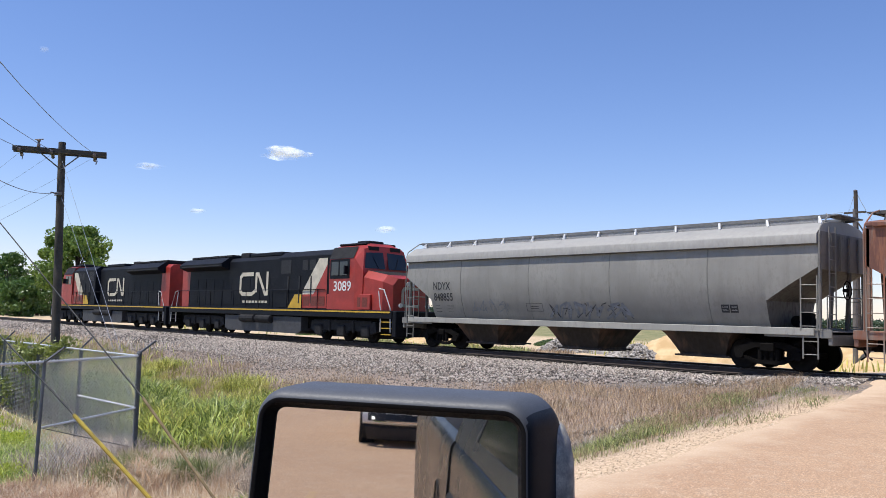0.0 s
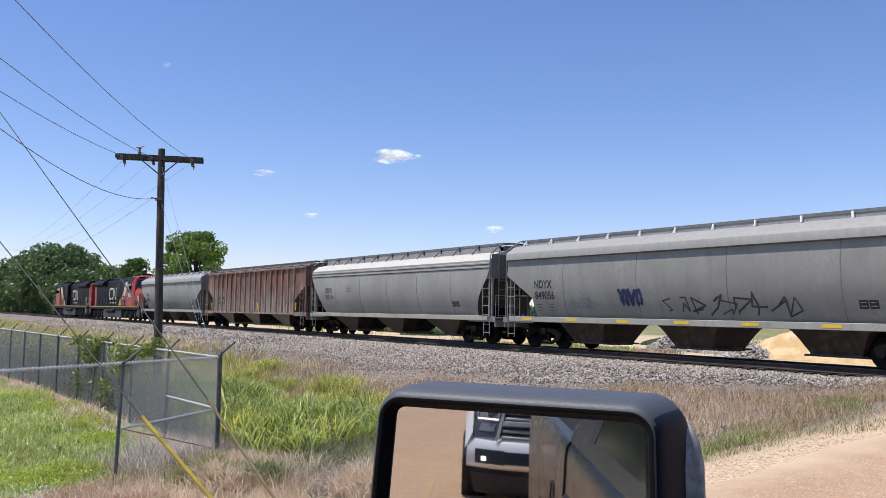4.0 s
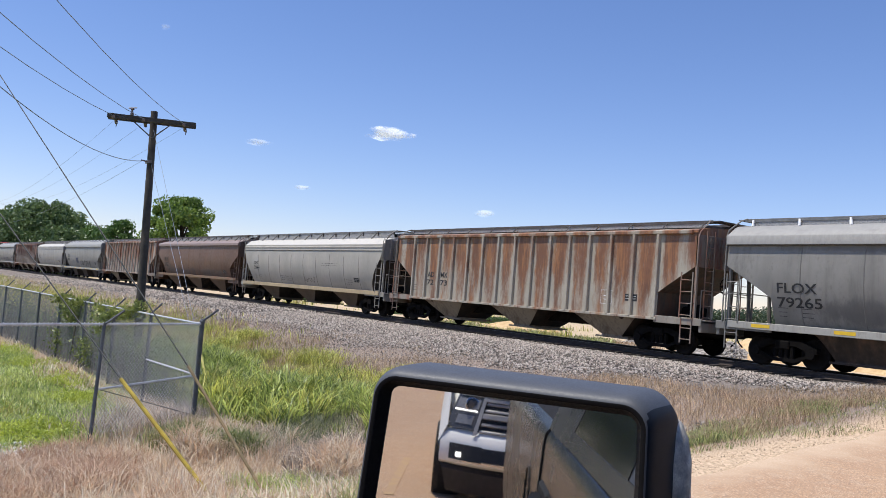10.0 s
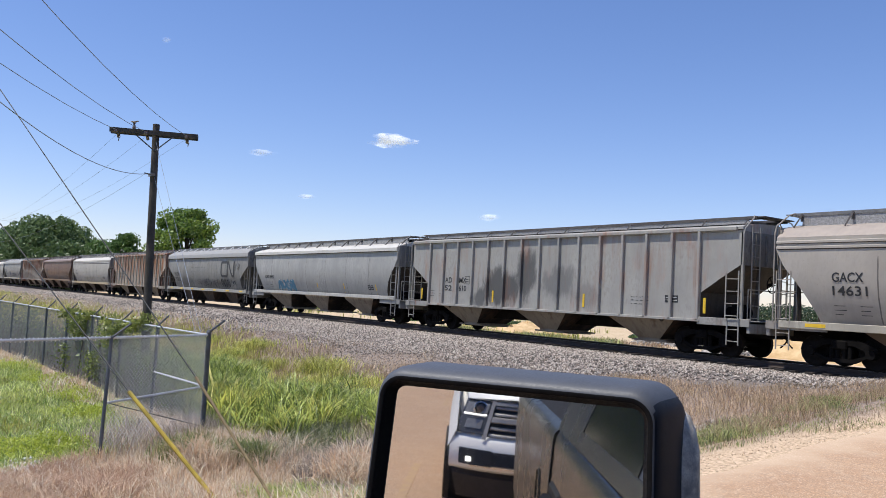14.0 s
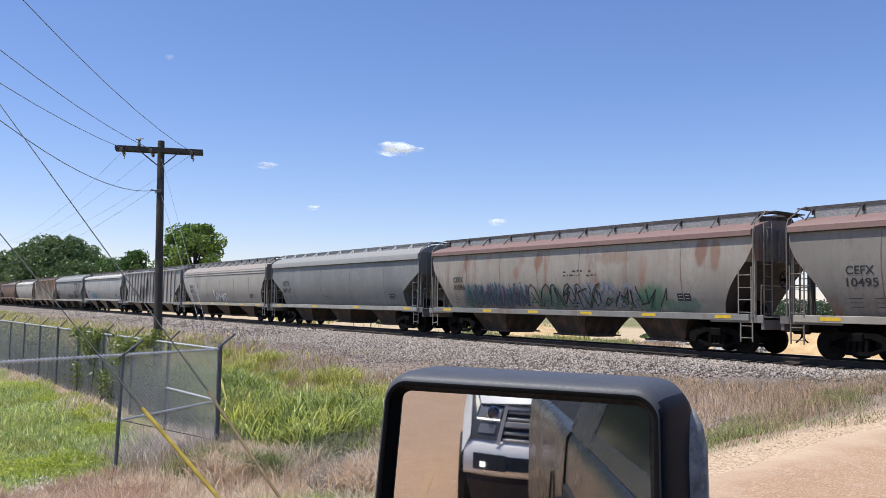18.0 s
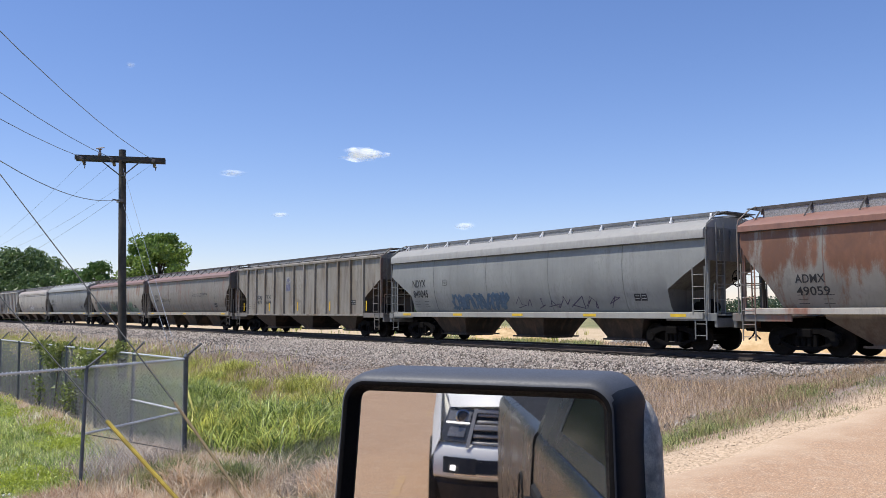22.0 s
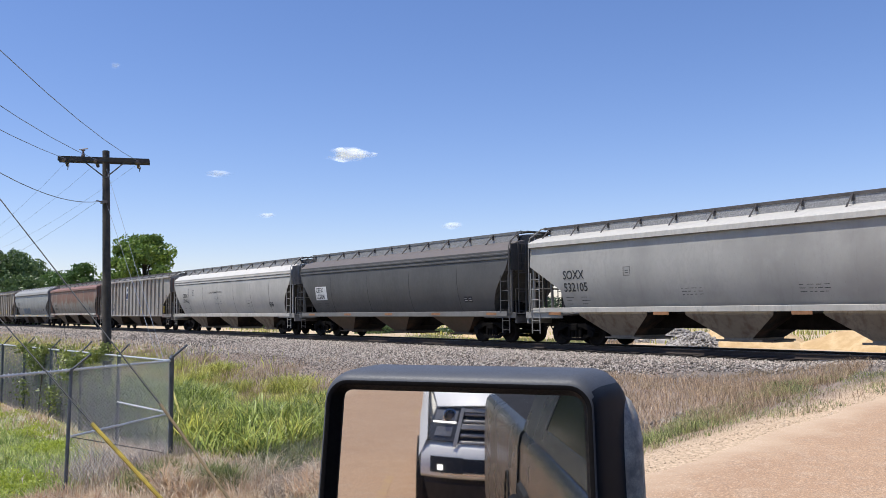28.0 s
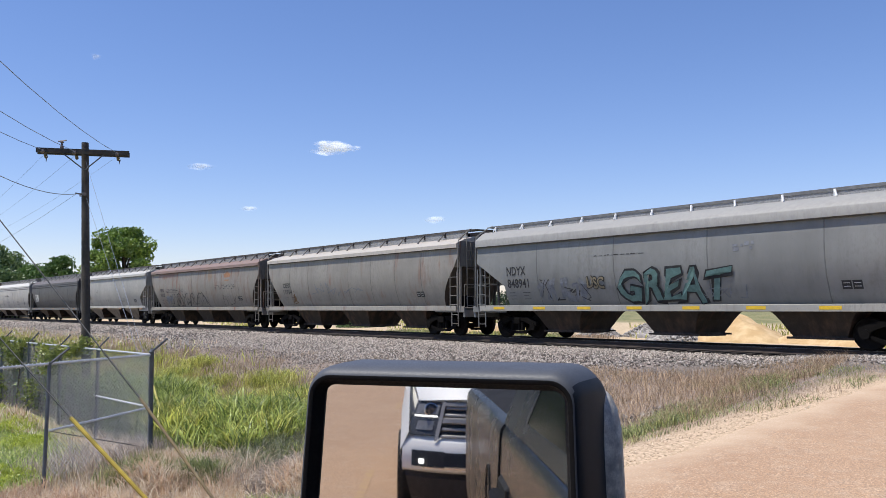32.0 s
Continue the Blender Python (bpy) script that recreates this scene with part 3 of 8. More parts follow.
def wheelset_mesh():
    g = Geo()
    for s in (-1, 1):
        y = s * .7525
        g.lathe([(y - .07, .10), (y - .07, .33), (y - .09 if s < 0 else y - .065, .40), (y - .068, .455), (y + .068, .455), (y + .065, .40), (y + .03, .33), (y + .03, .12), (y + .10 * s + .03, .10)], n=22)
    g.lathe([(-1.0, .075), (-.7, .085), (.7, .085), (1.0, .075)], n=10)
    return g.mesh("wheelset", True)


def bogie_mesh():
    g = Geo()
    for s in (-1, 1):
        y0, y1 = s * 1.0 - .09, s * 1.0 + .09
        top = [(-1.08, .50), (-1.08, .63), (-.55, .82), (.55, .82), (1.08, .63), (1.08, .50), (.80, .40), (.70, .55), (.40, .66), (.34, .30), (-.34, .30), (-.40, .66), (-.70, .55), (-.80, .40)]
        low = [(-.80, .36), (-.40, .18), (.40, .18), (.80, .36), (.80, .44), (.36, .29), (-.36, .29), (-.80, .44)]
        g.prism([top[i] for i in (0, 1, 2, 11, 12, 13)], y0, y1)
        g.prism([top[i] for i in (3, 4, 5, 6, 7, 8)], y0, y1)
        g.prism([top[i] for i in (2, 3, 8, 11)], y0, y1)
        g.prism(low, y0 + .02, y1 - .02)
        for k in (-.27, -.09, .09, .27):
            g.lathe([(.30, .075), (.62, .075)], (k, s * 1.0, 0), 'z', 8)
        for k in (-.89, .89):
            g.lathe([(s * 1.0 - .13, .14), (s * 1.0 + .13, .14)], (k, 0, .455), 'y', 12)
    g.box(-.22, .22, -1.15, 1.15, .55, .80, .03)
    g.box(-.16, .16, -.4, .4, .78, .98)
    return g.mesh("bogie")


BOGIE, WHEELSET = bogie_mesh(), wheelset_mesh()
BOGIE.materials.append(iron)
WHEELSET.materials.append(wheelmat)
MOVING, WHEELS = [], []


def add_bogie(car, x, mesh=None, axles=(-.89, .89)):
    b = part("bogie", mesh or BOGIE, None, car, "cast steel bogie with coil springs", at=(x, 0, 0))
    for k in axles:
        WHEELS.append(part("wheelset", WHEELSET, None, b, at=(k, 0, .455)))
    return b


def ladder_mesh(z0, z1, w=.42, step=.38):
    g = Geo()
    for s in (-1, 1):
        g.box(s * w / 2 - .018, s * w / 2 + .018, -.012, .012, z0, z1)
    z = z0 + .12
    while z < z1:
        g.tube([(-w / 2, 0, z), (w / 2, 0, z)], .013, 5)
        z += step
    return g


_shared = {}


def shared(key, make, material):
    if key not in _shared:
        me = make()
        me = me.mesh(key[0]) if isinstance(me, Geo) else me
        me.materials.append(material)
        _shared[key] = me
    return _shared[key]


def brake_wheel():
    g = Geo()
    ring = [(0, .26 * math.cos(a), .26 * math.sin(a)) for a in np.linspace(0, 2 * math.pi, 17)]
    g.tube(ring, .018, 5)
    for a in np.linspace(0, math.pi, 4)[:-1]:
        c, s = .26 * math.cos(a), .26 * math.sin(a)
        g.tube([(0, -c, -s), (0, c, s)], .012, 4)
    g.lathe([(-.12, .05), (.03, .05)], axis='x', n=8)
    return g


def coupler():
    g = Geo().box(-.42, .30, -.09, .09, .74, .92, .02)
    g.box(.24, .50, -.16, .10, .68, .98, .05)
    g.tube([(.2, .25, .85), (.35, .28, .55), (.55, .2, .42)], .025, 5)
    return g


grating = plain("mesh_grating", (.38, .375, .37), .7, .2, .5, 30)


def running_board(a, car, material, edge=4.27):
    """Grating walk round the roof hatches, with its stringers."""
    for s in (-1, 1):
        part("running_board", Geo().box(-a, a, s * .62 - .16, s * .62 + .16, 4.46, 4.485), material, car, "grey grating walkway on the roof")
        for y, z0 in ((.80, 4.40), (.46, 4.42)):
            part("stringer", Geo().box(-a, a, s * y - .012, s * y + .012, z0, 4.495), material, car)
        part("grating_edge", Geo().box(-a + .3, a - .3, s * .785 - .006, s * .785 + .006, edge, 4.455), grating, car, "fine mesh below the walkway")
        part("end_board", Geo().box(s * a - .25, s * a + .25, -.8, .8, 4.45, 4.48), material, car)


def hatch_cover(a):
    g = Geo()
    ring = lambda x: [(x, -.50, 4.15), (x, -.48, 4.32), (x, -.34, 4.40), (x, .34, 4.40), (x, .48, 4.32), (x, .50, 4.15)]
    return g.loft([ring(-a + .5), ring(a - .5)])


def hopper_car(spec):
    """One covered hopper car, its middle at the origin and its near side towards -y."""
    L, style = spec["L"], spec["style"]
    n = spec["n"]
    hop = spec.get("hop", style)
    half = L / 2
    a = half - .62
    car = thing("covered_hopper_car", spec["label"], "freight car", "cars of the freight train")
    pm = paint_mat("car_paint", spec["base"], spec.get("rust", 0), spec.get("rustcol", (.25, .085, .04)), n, spec.get("grime", .25), spec.get("grimecol", (.10, .09, .08)), spec.get("top"), 3.67 if style == "round" and not spec.get("lean") else 3.59 if style == "round" else 3.69, spec.get("rust_z"), spec.get("gloss", .5), *((2 * a - 3.1) / max(1, spec.get("seams", 7)), -a + 1.55 + (a - 1.55) / max(1, spec.get("seams", 7)), .35) if style != 'rib' else ((2 * a - 3.24) / (spec.get("ribs", 17) - 1), -a + 1.62, 1.1), blots=[(b[0] - a, *b[1:]) for b in spec.get("blots", ())])
    fit = paint_mat("fitting_paint", spec.get("fit", tone(spec["base"], .8)), spec.get("rust", 0) * .6, seed=n + 40, grime=.4)
    prof = prof_flat if style == 'rib' else prof_round
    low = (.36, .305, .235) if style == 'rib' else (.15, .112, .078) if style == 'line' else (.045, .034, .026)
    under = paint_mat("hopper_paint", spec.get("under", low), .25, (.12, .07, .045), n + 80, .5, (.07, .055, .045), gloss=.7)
    # cross sheets near black: colour carries the shade under the car
    slope = paint_mat("shaded_slope_paint", (.03, .021, .016) if style in ('rib', 'line') else (.018, .014, .012), .2, (.09, .05, .03), n + 90, .5, (.03, .025, .02), gloss=.8)
    # end sheets darker than the body: shade and soot in one colour
    endm = paint_mat("shaded_end_paint", spec.get("end", (.075, .062, .052)), spec.get("rust", 0) * .8, (.11, .055, .032), seed=n + 20, grime=.6, grimecol=(.03, .026, .024), gloss=.7)
    wallm = paint_mat("end_wall_paint", spec.get("wall", tone(spec["base"], .62)), spec.get("rust", 0) * .8, seed=n + 25, grime=.5, grimecol=(.05, .043, .04), gloss=.7)

    low_roof = style == "round" and not spec.get("lean")
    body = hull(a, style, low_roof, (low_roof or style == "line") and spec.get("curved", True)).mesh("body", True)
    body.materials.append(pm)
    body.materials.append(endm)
    # faces turned down or endways take the darkened end colour
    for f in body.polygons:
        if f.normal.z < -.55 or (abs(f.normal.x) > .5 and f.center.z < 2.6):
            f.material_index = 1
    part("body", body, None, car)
    # the ends: raking sheets, posts, platforms
    sheet_y = 1.38 if style == 'rib' else 1.14
    for s in (-1, 1):
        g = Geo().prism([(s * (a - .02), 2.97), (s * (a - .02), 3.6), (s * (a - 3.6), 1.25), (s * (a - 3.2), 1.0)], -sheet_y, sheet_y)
        part("slope_sheet", g, endm, car, "raking end sheet, shade and soot in its colour")
        g = Geo().box(min(s * a, s * (a + .03)), max(s * a, s * (a + .03)), -1.5, 1.5, 2.9, 3.96)
        for y in (-.9, -.3, .3, .9):
            g.box(min(s * a, s * (a + .09)), max(s * a, s * (a + .09)), y - .04, y + .04, 2.9, 3.9)
        part("end_wall", g, wallm, car)
        x0, x1 = sorted((s * (a - 1.6), s * (half - .28)))
        g = Geo().box(x0, x1, -1.5, 1.5, 1.10, 1.16).box(x0, x1, -1.54, -1.48, 1.0, 1.24, .01).box(x0, x1, 1.48, 1.54, 1.0, 1.24, .01)
        g.box(min(s * (half - .40), s * (half - .28)), max(s * (half - .40), s * (half - .28)), -1.5, 1.5, .80, 1.2, .02)
        part("end_platform", g, fit, car)
        for y in (-1.42, 1.42):
            part("corner_post", Geo().box(s * (a - .03) - .04, s * (a - .03) + .04, y - .04, y + .04, 1.16, 3.94), fit, car)
        for y in (-.55, .55):
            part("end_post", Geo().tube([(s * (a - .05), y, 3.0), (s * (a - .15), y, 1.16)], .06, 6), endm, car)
        part("side_ladder", ladder_mesh(1.2, 2.72, .46), fit, car, "steel side ladder", at=(s * (a - .26), -1.60, 0))
        part("stirrup", ladder_mesh(.42, 1.2, .42, .36), fit, car, at=(s * (a - .24), -1.55, 0))
        part("side_ladder", ladder_mesh(1.2, 2.72, .46), fit, car, "steel side ladder", at=(s * (a - .26), 1.60, 0))
        part("end_ladder", ladder_mesh(1.16, 4.1, .40), fit, car, at=Matrix.Translation((s * (a + .14), -1.0, 0)) @ Matrix.Rotation(math.pi / 2, 4, 'Z'))
        g = Geo().tube([(s * (a + .14), -1.35, 1.16), (s * (a + .14), -1.35, 2.15), (s * (a + .14), 1.35, 2.15), (s * (a + .14), 1.35, 1.16)], .02, 5)
        part("handrail", g, fit, car)
        part("coupler", shared(("coupler",), coupler, iron2), None, car, at=Matrix.Translation((s * (half - .48), 0, 0)) @ Matrix.Rotation(0 if s > 0 else math.pi, 4, 'Z'))
        add_bogie(car, s * (half - 2.35))
    part("brake_wheel", shared(("brake_wheel",), brake_wheel, iron), None, car, "round hand brake wheel", at=(a + .22, -.25, 2.35))
    part("brake_gear", Geo().lathe([(-.5, .17), (.5, .17)], (a - 1.2, .1, 1.45), 'y', 12).box(a - 1.0, a - .7, -.6, -.2, 1.2, 1.7, .03), iron, car)
    # hopper bays and centre sill
    if hop == 'round':
        for s in (-1, 1):
            x0, x1 = sorted((s * (a - 3.1), s * (half - .3)))
            part("stub_sill", Geo().box(x0, x1, -.22, .22, .80, 1.14), iron2, car)
    else:
        part("centre_sill", Geo().box(-half + .3, half - .3, -.26, .26, .66, 1.14), iron2, car)
    for k in range(3):
        bw = 1.55
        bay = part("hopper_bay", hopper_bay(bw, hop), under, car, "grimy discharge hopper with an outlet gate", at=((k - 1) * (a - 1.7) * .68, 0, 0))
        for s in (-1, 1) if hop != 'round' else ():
            part("cross_sheet", hopper_slope(bw, s), slope, bay, "rusty cross sheet, its shade put into the colour")
    # sides
    if style != 'rib':
        sm = paint_mat("sill_paint", spec.get("sill", tone(spec["base"], 1.1)), spec.get("rust", 0) * .5, seed=n + 60, grime=.3)
        lift = .15 if low_roof and hop == 'line' else 0.0
        for s in (-1, 1):
            y0, y1 = sorted((s * 1.47, s * 1.60))
            part("side_sill", Geo().box(-half + .75, half - .75, y0, y1, 1.06 + lift, 1.27 + lift * .8, .012), sm, car)
        k = spec.get("seams", 0)
        seamm = paint_mat("seam_paint", tone(spec["base"], .66 if style == "round" else .42), spec.get("rust", 0), seed=n + 70, grime=.3)
        for j in range(k):
            x = -a + 1.55 + (2 * a - 3.1) * (j + .5) / k
            g = Geo()
            zk = (1.3, 1.5, 2.0, 2.5, 3.0, 3.32 if style == 'line' else 3.58)
            for z0, z1 in zip(zk, zk[1:]):
                g.add([(x + dx, -(prof(z) + dy), z) for z in (z0, z1) for dx, dy in ((-.02, .0), (-.008, .008), (.008, .008), (.02, .0))], [(0, 1, 5, 4), (1, 2, 6, 5), (2, 3, 7, 6)])
            part("weld_seam", g, seamm, car)
    else:
        k = spec.get("ribs", 17)
        rib = Geo().box(-.055, .055, -.11, .02, 1.10, 4.02, .015).mesh("rib")
        rib.materials.append(pm)
        for j in range(k):
            x = -a + 1.62 + (2 * a - 3.24) * j / (k - 1)
            part("rib", Geo().box(x - .055, x + .055, -1.57, -1.44, 1.10, 4.02, .015), pm, car)
            part("rib", rib, None, car, at=Matrix.Translation((x, 1.46, 0)) @ Matrix.Rotation(math.pi, 4, 'Z'))
        for s in (-1, 1):
            y0, y1 = sorted((s * 1.45, s * 1.57))
            part("side_plate", Geo().box(-a + .2, a - .2, y0, y1, 3.98, 4.11, .02), pm, car)
            part("lower_plate", Geo().box(-a + 1.5, a - 1.5, y0, y1 , 1.08, 1.17, .01), pm, car)
    # roof
    running_board(a, car, spec["board_mat"], 4.08 if low_roof or style == "line" else 4.27)
    part("hatch_cover", hatch_cover(a), spec["board_mat"], car, "long trough hatch under the walkway")
    k = spec.get("braces", 12)
    for j in range(k):
        x = -a + .3 + (2 * a - .6) * j / (k - 1)
        for s in (-1, 1):
            if style == 'rib':
                g = Geo().tube([(x, s * .80, 4.45), (x, s * 1.05, 4.18)], .025, 4)
            else:
                g = Geo().box(x - .035, x + .035, min(s * .78, s * .84), max(s * .78, s * .84), 4.24, 4.46).tube([(x, s * .82, 4.44), (x + .25 * spec.get("lean", 0), s * 1.22, 4.20 if style == 'round' and not low_roof else 4.03)], .03, 4)
            part("walk_brace", g, spec["brace_mat"], car)
    for s in (-1, 1):
        for y in (-1, 1):
            e = 1.62 if style != 'rib' else 1.52
            g = Geo().tube([(s * (a + .05), y * e, 1.2), (s * (a + .05), y * e, 3.86), (s * (a + .05), y * (e - .08), 4.06), (s * (a + .02), y * .98, 4.42), (s * (a - .1), y * .82, 4.50)], .022, 6)
            part("grab_rail", g, fit, car, "end grab rail bent over the roof")
    # lettering and marks
    x0 = -a + (1.75 if style != 'rib' else 1.70)
    mk, num = spec.get("mark"), spec.get("num")
    lm = inkw if spec.get("lightletters") else ink
    zs, hs = spec.get("mark_z", 2.42), spec.get("mark_h", .36) * .86
    if spec.get("plate"):
        g = Geo()
        zz = np.linspace(zs - hs * 1.7, zs + hs * 1.25, 8)
        g.add([(x, -(prof(z) + .005), z) for z in zz for x in (x0 - .1, x0 + 1.1)], [(2 * k, 2 * k + 1, 2 * k + 3, 2 * k + 2) for k in range(7)])
        part("number_panel", g, inkw, car, "white painted panel behind the lettering")
    off = .012
    if mk:
        if spec.get("split"):
            pitch = (2 * a - 3.24) / (spec.get("ribs", 17) - 1)
            for s, zz in ((mk, zs), (num, zs - hs * 1.5)):
                h = len(s) // 2
                side_letters("lettering", s[:h], hs, x0 + pitch * spec.get("slot", 1) + .05, zz, prof, lm, car, width=pitch * .5)
                side_letters("lettering", s[h:], hs, x0 + pitch * (spec.get("slot", 1) + 1) + .05, zz, prof, lm, car, width=pitch * .5)
        else:
            side_letters("lettering", mk, hs, x0, zs, prof, lm, car, "painted reporting mark", width=spec.get("mark_w", 1.15) * .9, off=off)
            if num.strip():
                side_letters("lettering", num, hs, x0, zs - hs * 1.45, prof, lm, car, "painted car number", width=spec.get("mark_w", 1.15) * 1.0, off=off)
    g = Geo()
    rr = random.Random(n)
    for r in range(3):
        z = 1.75 - .12 * r
        for c in range(2):
            x = x0 + c * .75
            k = rr.uniform(.25, .4)
            on_side(g, [(x, z), (x + k, z), (x + k, z + .016), (x, z + .016)], prof)
    tagged(part("small_stencil", g, lm, car, "small unreadable stencilled data"), kind="stuff")
    xc = a - 3.0
    for c in range(2):
        x, z = xc + c * .29, 1.66
        part("inspection_panel", on_side(Geo(), [(x, z), (x + .26, z), (x + .26, z + .24), (x, z + .24)], prof, .008), ink, car, "black inspection stencil panel")
        for r in range(2):
            part("panel_line", on_side(Geo(), [(x + .04, z + .07 + r * .09), (x + .22, z + .07 + r * .09), (x + .22, z + .085 + r * .09), (x + .04, z + .085 + r * .09)], prof, .012), inkw, car)
    if spec.get("reflect"):
        for j in range(spec["reflect"]):
            x = -half + 1.6 + (L - 3.6) * j / (spec["reflect"] - 1)
            if style == 'rib':
                g = Geo().box(x - .05, x + .05, -1.475, -1.462, 1.35, 1.85)
            else:
                g = Geo().box(x, x + .62, -1.606, -1.60, 1.12, 1.22)
            part("reflector", g, spec.get("reflect_mat", yellow), car, "yellow reflector strip")
    for fn in spec.get("extra", ()):
        fn(car, prof, a, pm)
    return car
# ---- the freight train, in its order behind the engines ----
SPEED = 14.33
LEFT = [-28.35, -9.23, 10.29, 29.24, 48.73, 68.22, 87.82, 107.32, 126.83, 146.06, 165.6, 185.66, 204.83, 224.16, 243.08, 261.83, 280.8, 300.02, 319.45, 338.88, 358.8, 377.43, 395.6, 414.45, 432.7, 451.7]
board_grey = plain("grating_grey", (.22, .22, .22), .7, .4, .3, 6)
board_dark = plain("grating_dark", (.11, .10, .095), .8, .2, .4, 6)
GREY = (.37, .37, .362)
blue = plain("blue_spray_paint", (.09, .155, .23), .5, 0, .3, 6)
navy = plain("navy_spray_paint", (.02, .03, .10), .5, 0, .3, 6)
mint = plain("mint_spray_paint", (.13, .235, .215), .5, 0, .3, 6)
greens = plain("green_spray_paint", (.05, .15, .09), .5, 0, .4, 6)
greyb = plain("grey_spray_paint", (.22, .23, .25), .6, 0, .3, 6)
sooty = plain("dark_stain", (.075, .073, .070), .85, 0, .5, 2)
teal = plain("teal_spray_paint", (.045, .12, .15), .5, 0, .4, 6)
violet = plain("violet_spray_paint", (.075, .055, .105), .5, 0, .4, 6)
darkgrey = plain("emblem_paint", (.05, .05, .05), .7, 0, .3, 5)
tagtan = plain("tan_spray_paint", (.30, .25, .16), .6, 0, .3, 6)
sky = plain("light_blue_spray_paint", (.07, .23, .34), .5, 0, .3, 6)
rustrun = plain("brown_run_off", (.22, .13, .06), .8, 0, .4, 5)
ochre = plain("ochre_sign", (.36, .17, .07), .5, 0, .3, 6)


def scrawl(seed, x, z, w, h, n, material, lw=.05, label="spray-painted scrawl", kind="zig"):
    """Sprayed strokes with no words in them."""
    def make(car, prof, a, pm):
        r = random.Random(seed)
        g = Geo()
        cx = -a + x
        for j in range(n):
            u = cx + w * (j + .1) / n
            cw = w / n
            if kind == "zig":
                pts = [(u + r.uniform(-.1, .25) * cw, z + r.uniform(0, .25) * h)]
                for q in range(4):
                    pts.append((u + r.uniform(-.2, 1.1) * cw, z + r.uniform(0, 1) * h))
            else:
                ph = r.uniform(0, 6)
                pts = [(u + cw * (.5 + .48 * math.cos(ph + b)), z + h * (.5 + .48 * math.sin(ph * 2 + b * 1.3))) for b in np.linspace(0, 5.2, 9)]
            ribbon(g, pts, lw * r.uniform(.7, 1.3), prof, .012 + .0006 * j)
        tagged(part("graffiti", g, material, car, label), kind="stuff")
    return make


def tag_word(s, x, z, h, w, fill, line, label):
    """A sprayed word in fat leaning letters with a dark outline."""
    def make(car, prof, a, pm):
        u0, v0, f0 = letters(s, h, w, .02)
        for d, m, o, nm in ((.075, line, .036, "graffiti_outline"), (.022, fill, .046, "graffiti")):
            u, v, f = letters(s, h, None, d)
            k = (w + 2 * d * h) / max(u)
            u = u * k - d * h
            wave = lambda p: .07 * h * math.sin(p * 5.2) + .05 * h * math.sin(p * 11)
            g = Geo().add([(-a + x + p + .22 * q + .05 * math.sin(q * 9 + p * 3), -(prof(z + q + wave(p)) + o), z + q + wave(p)) for p, q in zip(u, v)], f)
            part(nm, g, m, car, label if d < .05 else "dark outline of the graffiti")
    return make


def stain(seed, x, z, w, h, n, material, label="dark stain"):
    """A ragged dark run-off patch, highest in its middle."""
    def make(car, prof, a, pm):
        r = random.Random(seed)
        g = Geo()
        n2 = n * 4
        for j in range(n2):
            f = (j + .5) / n2
            u, k = -a + x + w * j / n2, w / n2 * 1.03
            top = h * (math.sin(math.pi * f) ** .6) * (.62 + .25 * math.sin(f * 9 + seed) + .13 * math.sin(f * 31 + seed)) * r.uniform(.82, 1.0)
            low = .12 * h * r.uniform(0, 1) ** 2
            if top < low + .05 or (j * 7 + seed) % 11 == 0:
                continue
            zs = np.linspace(z + low, z + top, 4)
            g.add([(p, -(prof(q) + .005), q) for q in zs for p in (u, u + k)], [(2 * i, 2 * i + 1, 2 * i + 3, 2 * i + 2) for i in range(3)])
        tagged(part("stain", g, material, car, label), kind="stuff")
    return make


def bars(x, z, w, rows, step=.12, h=.022, material=None, label="small unreadable stencilled lines"):
    def make(car, prof, a, pm):
        r = random.Random(int(x * 10) + rows)
        g = Geo()
        for j in range(rows):
            u = -a + x
            while u < -a + x + w * .9:
                k = r.uniform(.04, .22)
                k = min(k, -a + x + w - u)
                v, t = z - j * step + r.uniform(-.3, .3) * h, h * r.uniform(.55, 1.1)
                on_side(g, [(u, v), (u + k, v), (u + k, v + t), (u, v + t)], prof, .007)
                u += k + r.choice((.04, .08, .08, .35 if h > .04 else .1))
        tagged(part("small_stencil", g, material or ink, car, label), kind="stuff")
    return make


def frame_mark(x, z, w, h, material=None):
    def make(car, prof, a, pm):
        g = Geo()
        u, t = -a + x, .016
        for q in ((u, z, u + w, z + t), (u, z + h - t, u + w, z + h), (u, z, u + t, z + h), (u + w - t, z, u + w, z + h), (u + w * .25, z + h * .3, u + w * .75, z + h * .36), (u + w * .25, z + h * .55, u + w * .75, z + h * .62)):
            on_side(g, [(q[0], q[1]), (q[2], q[1]), (q[2], q[3]), (q[0], q[3])], prof, .008)
        part("stencil_box", g, material or ink, car)
    return make


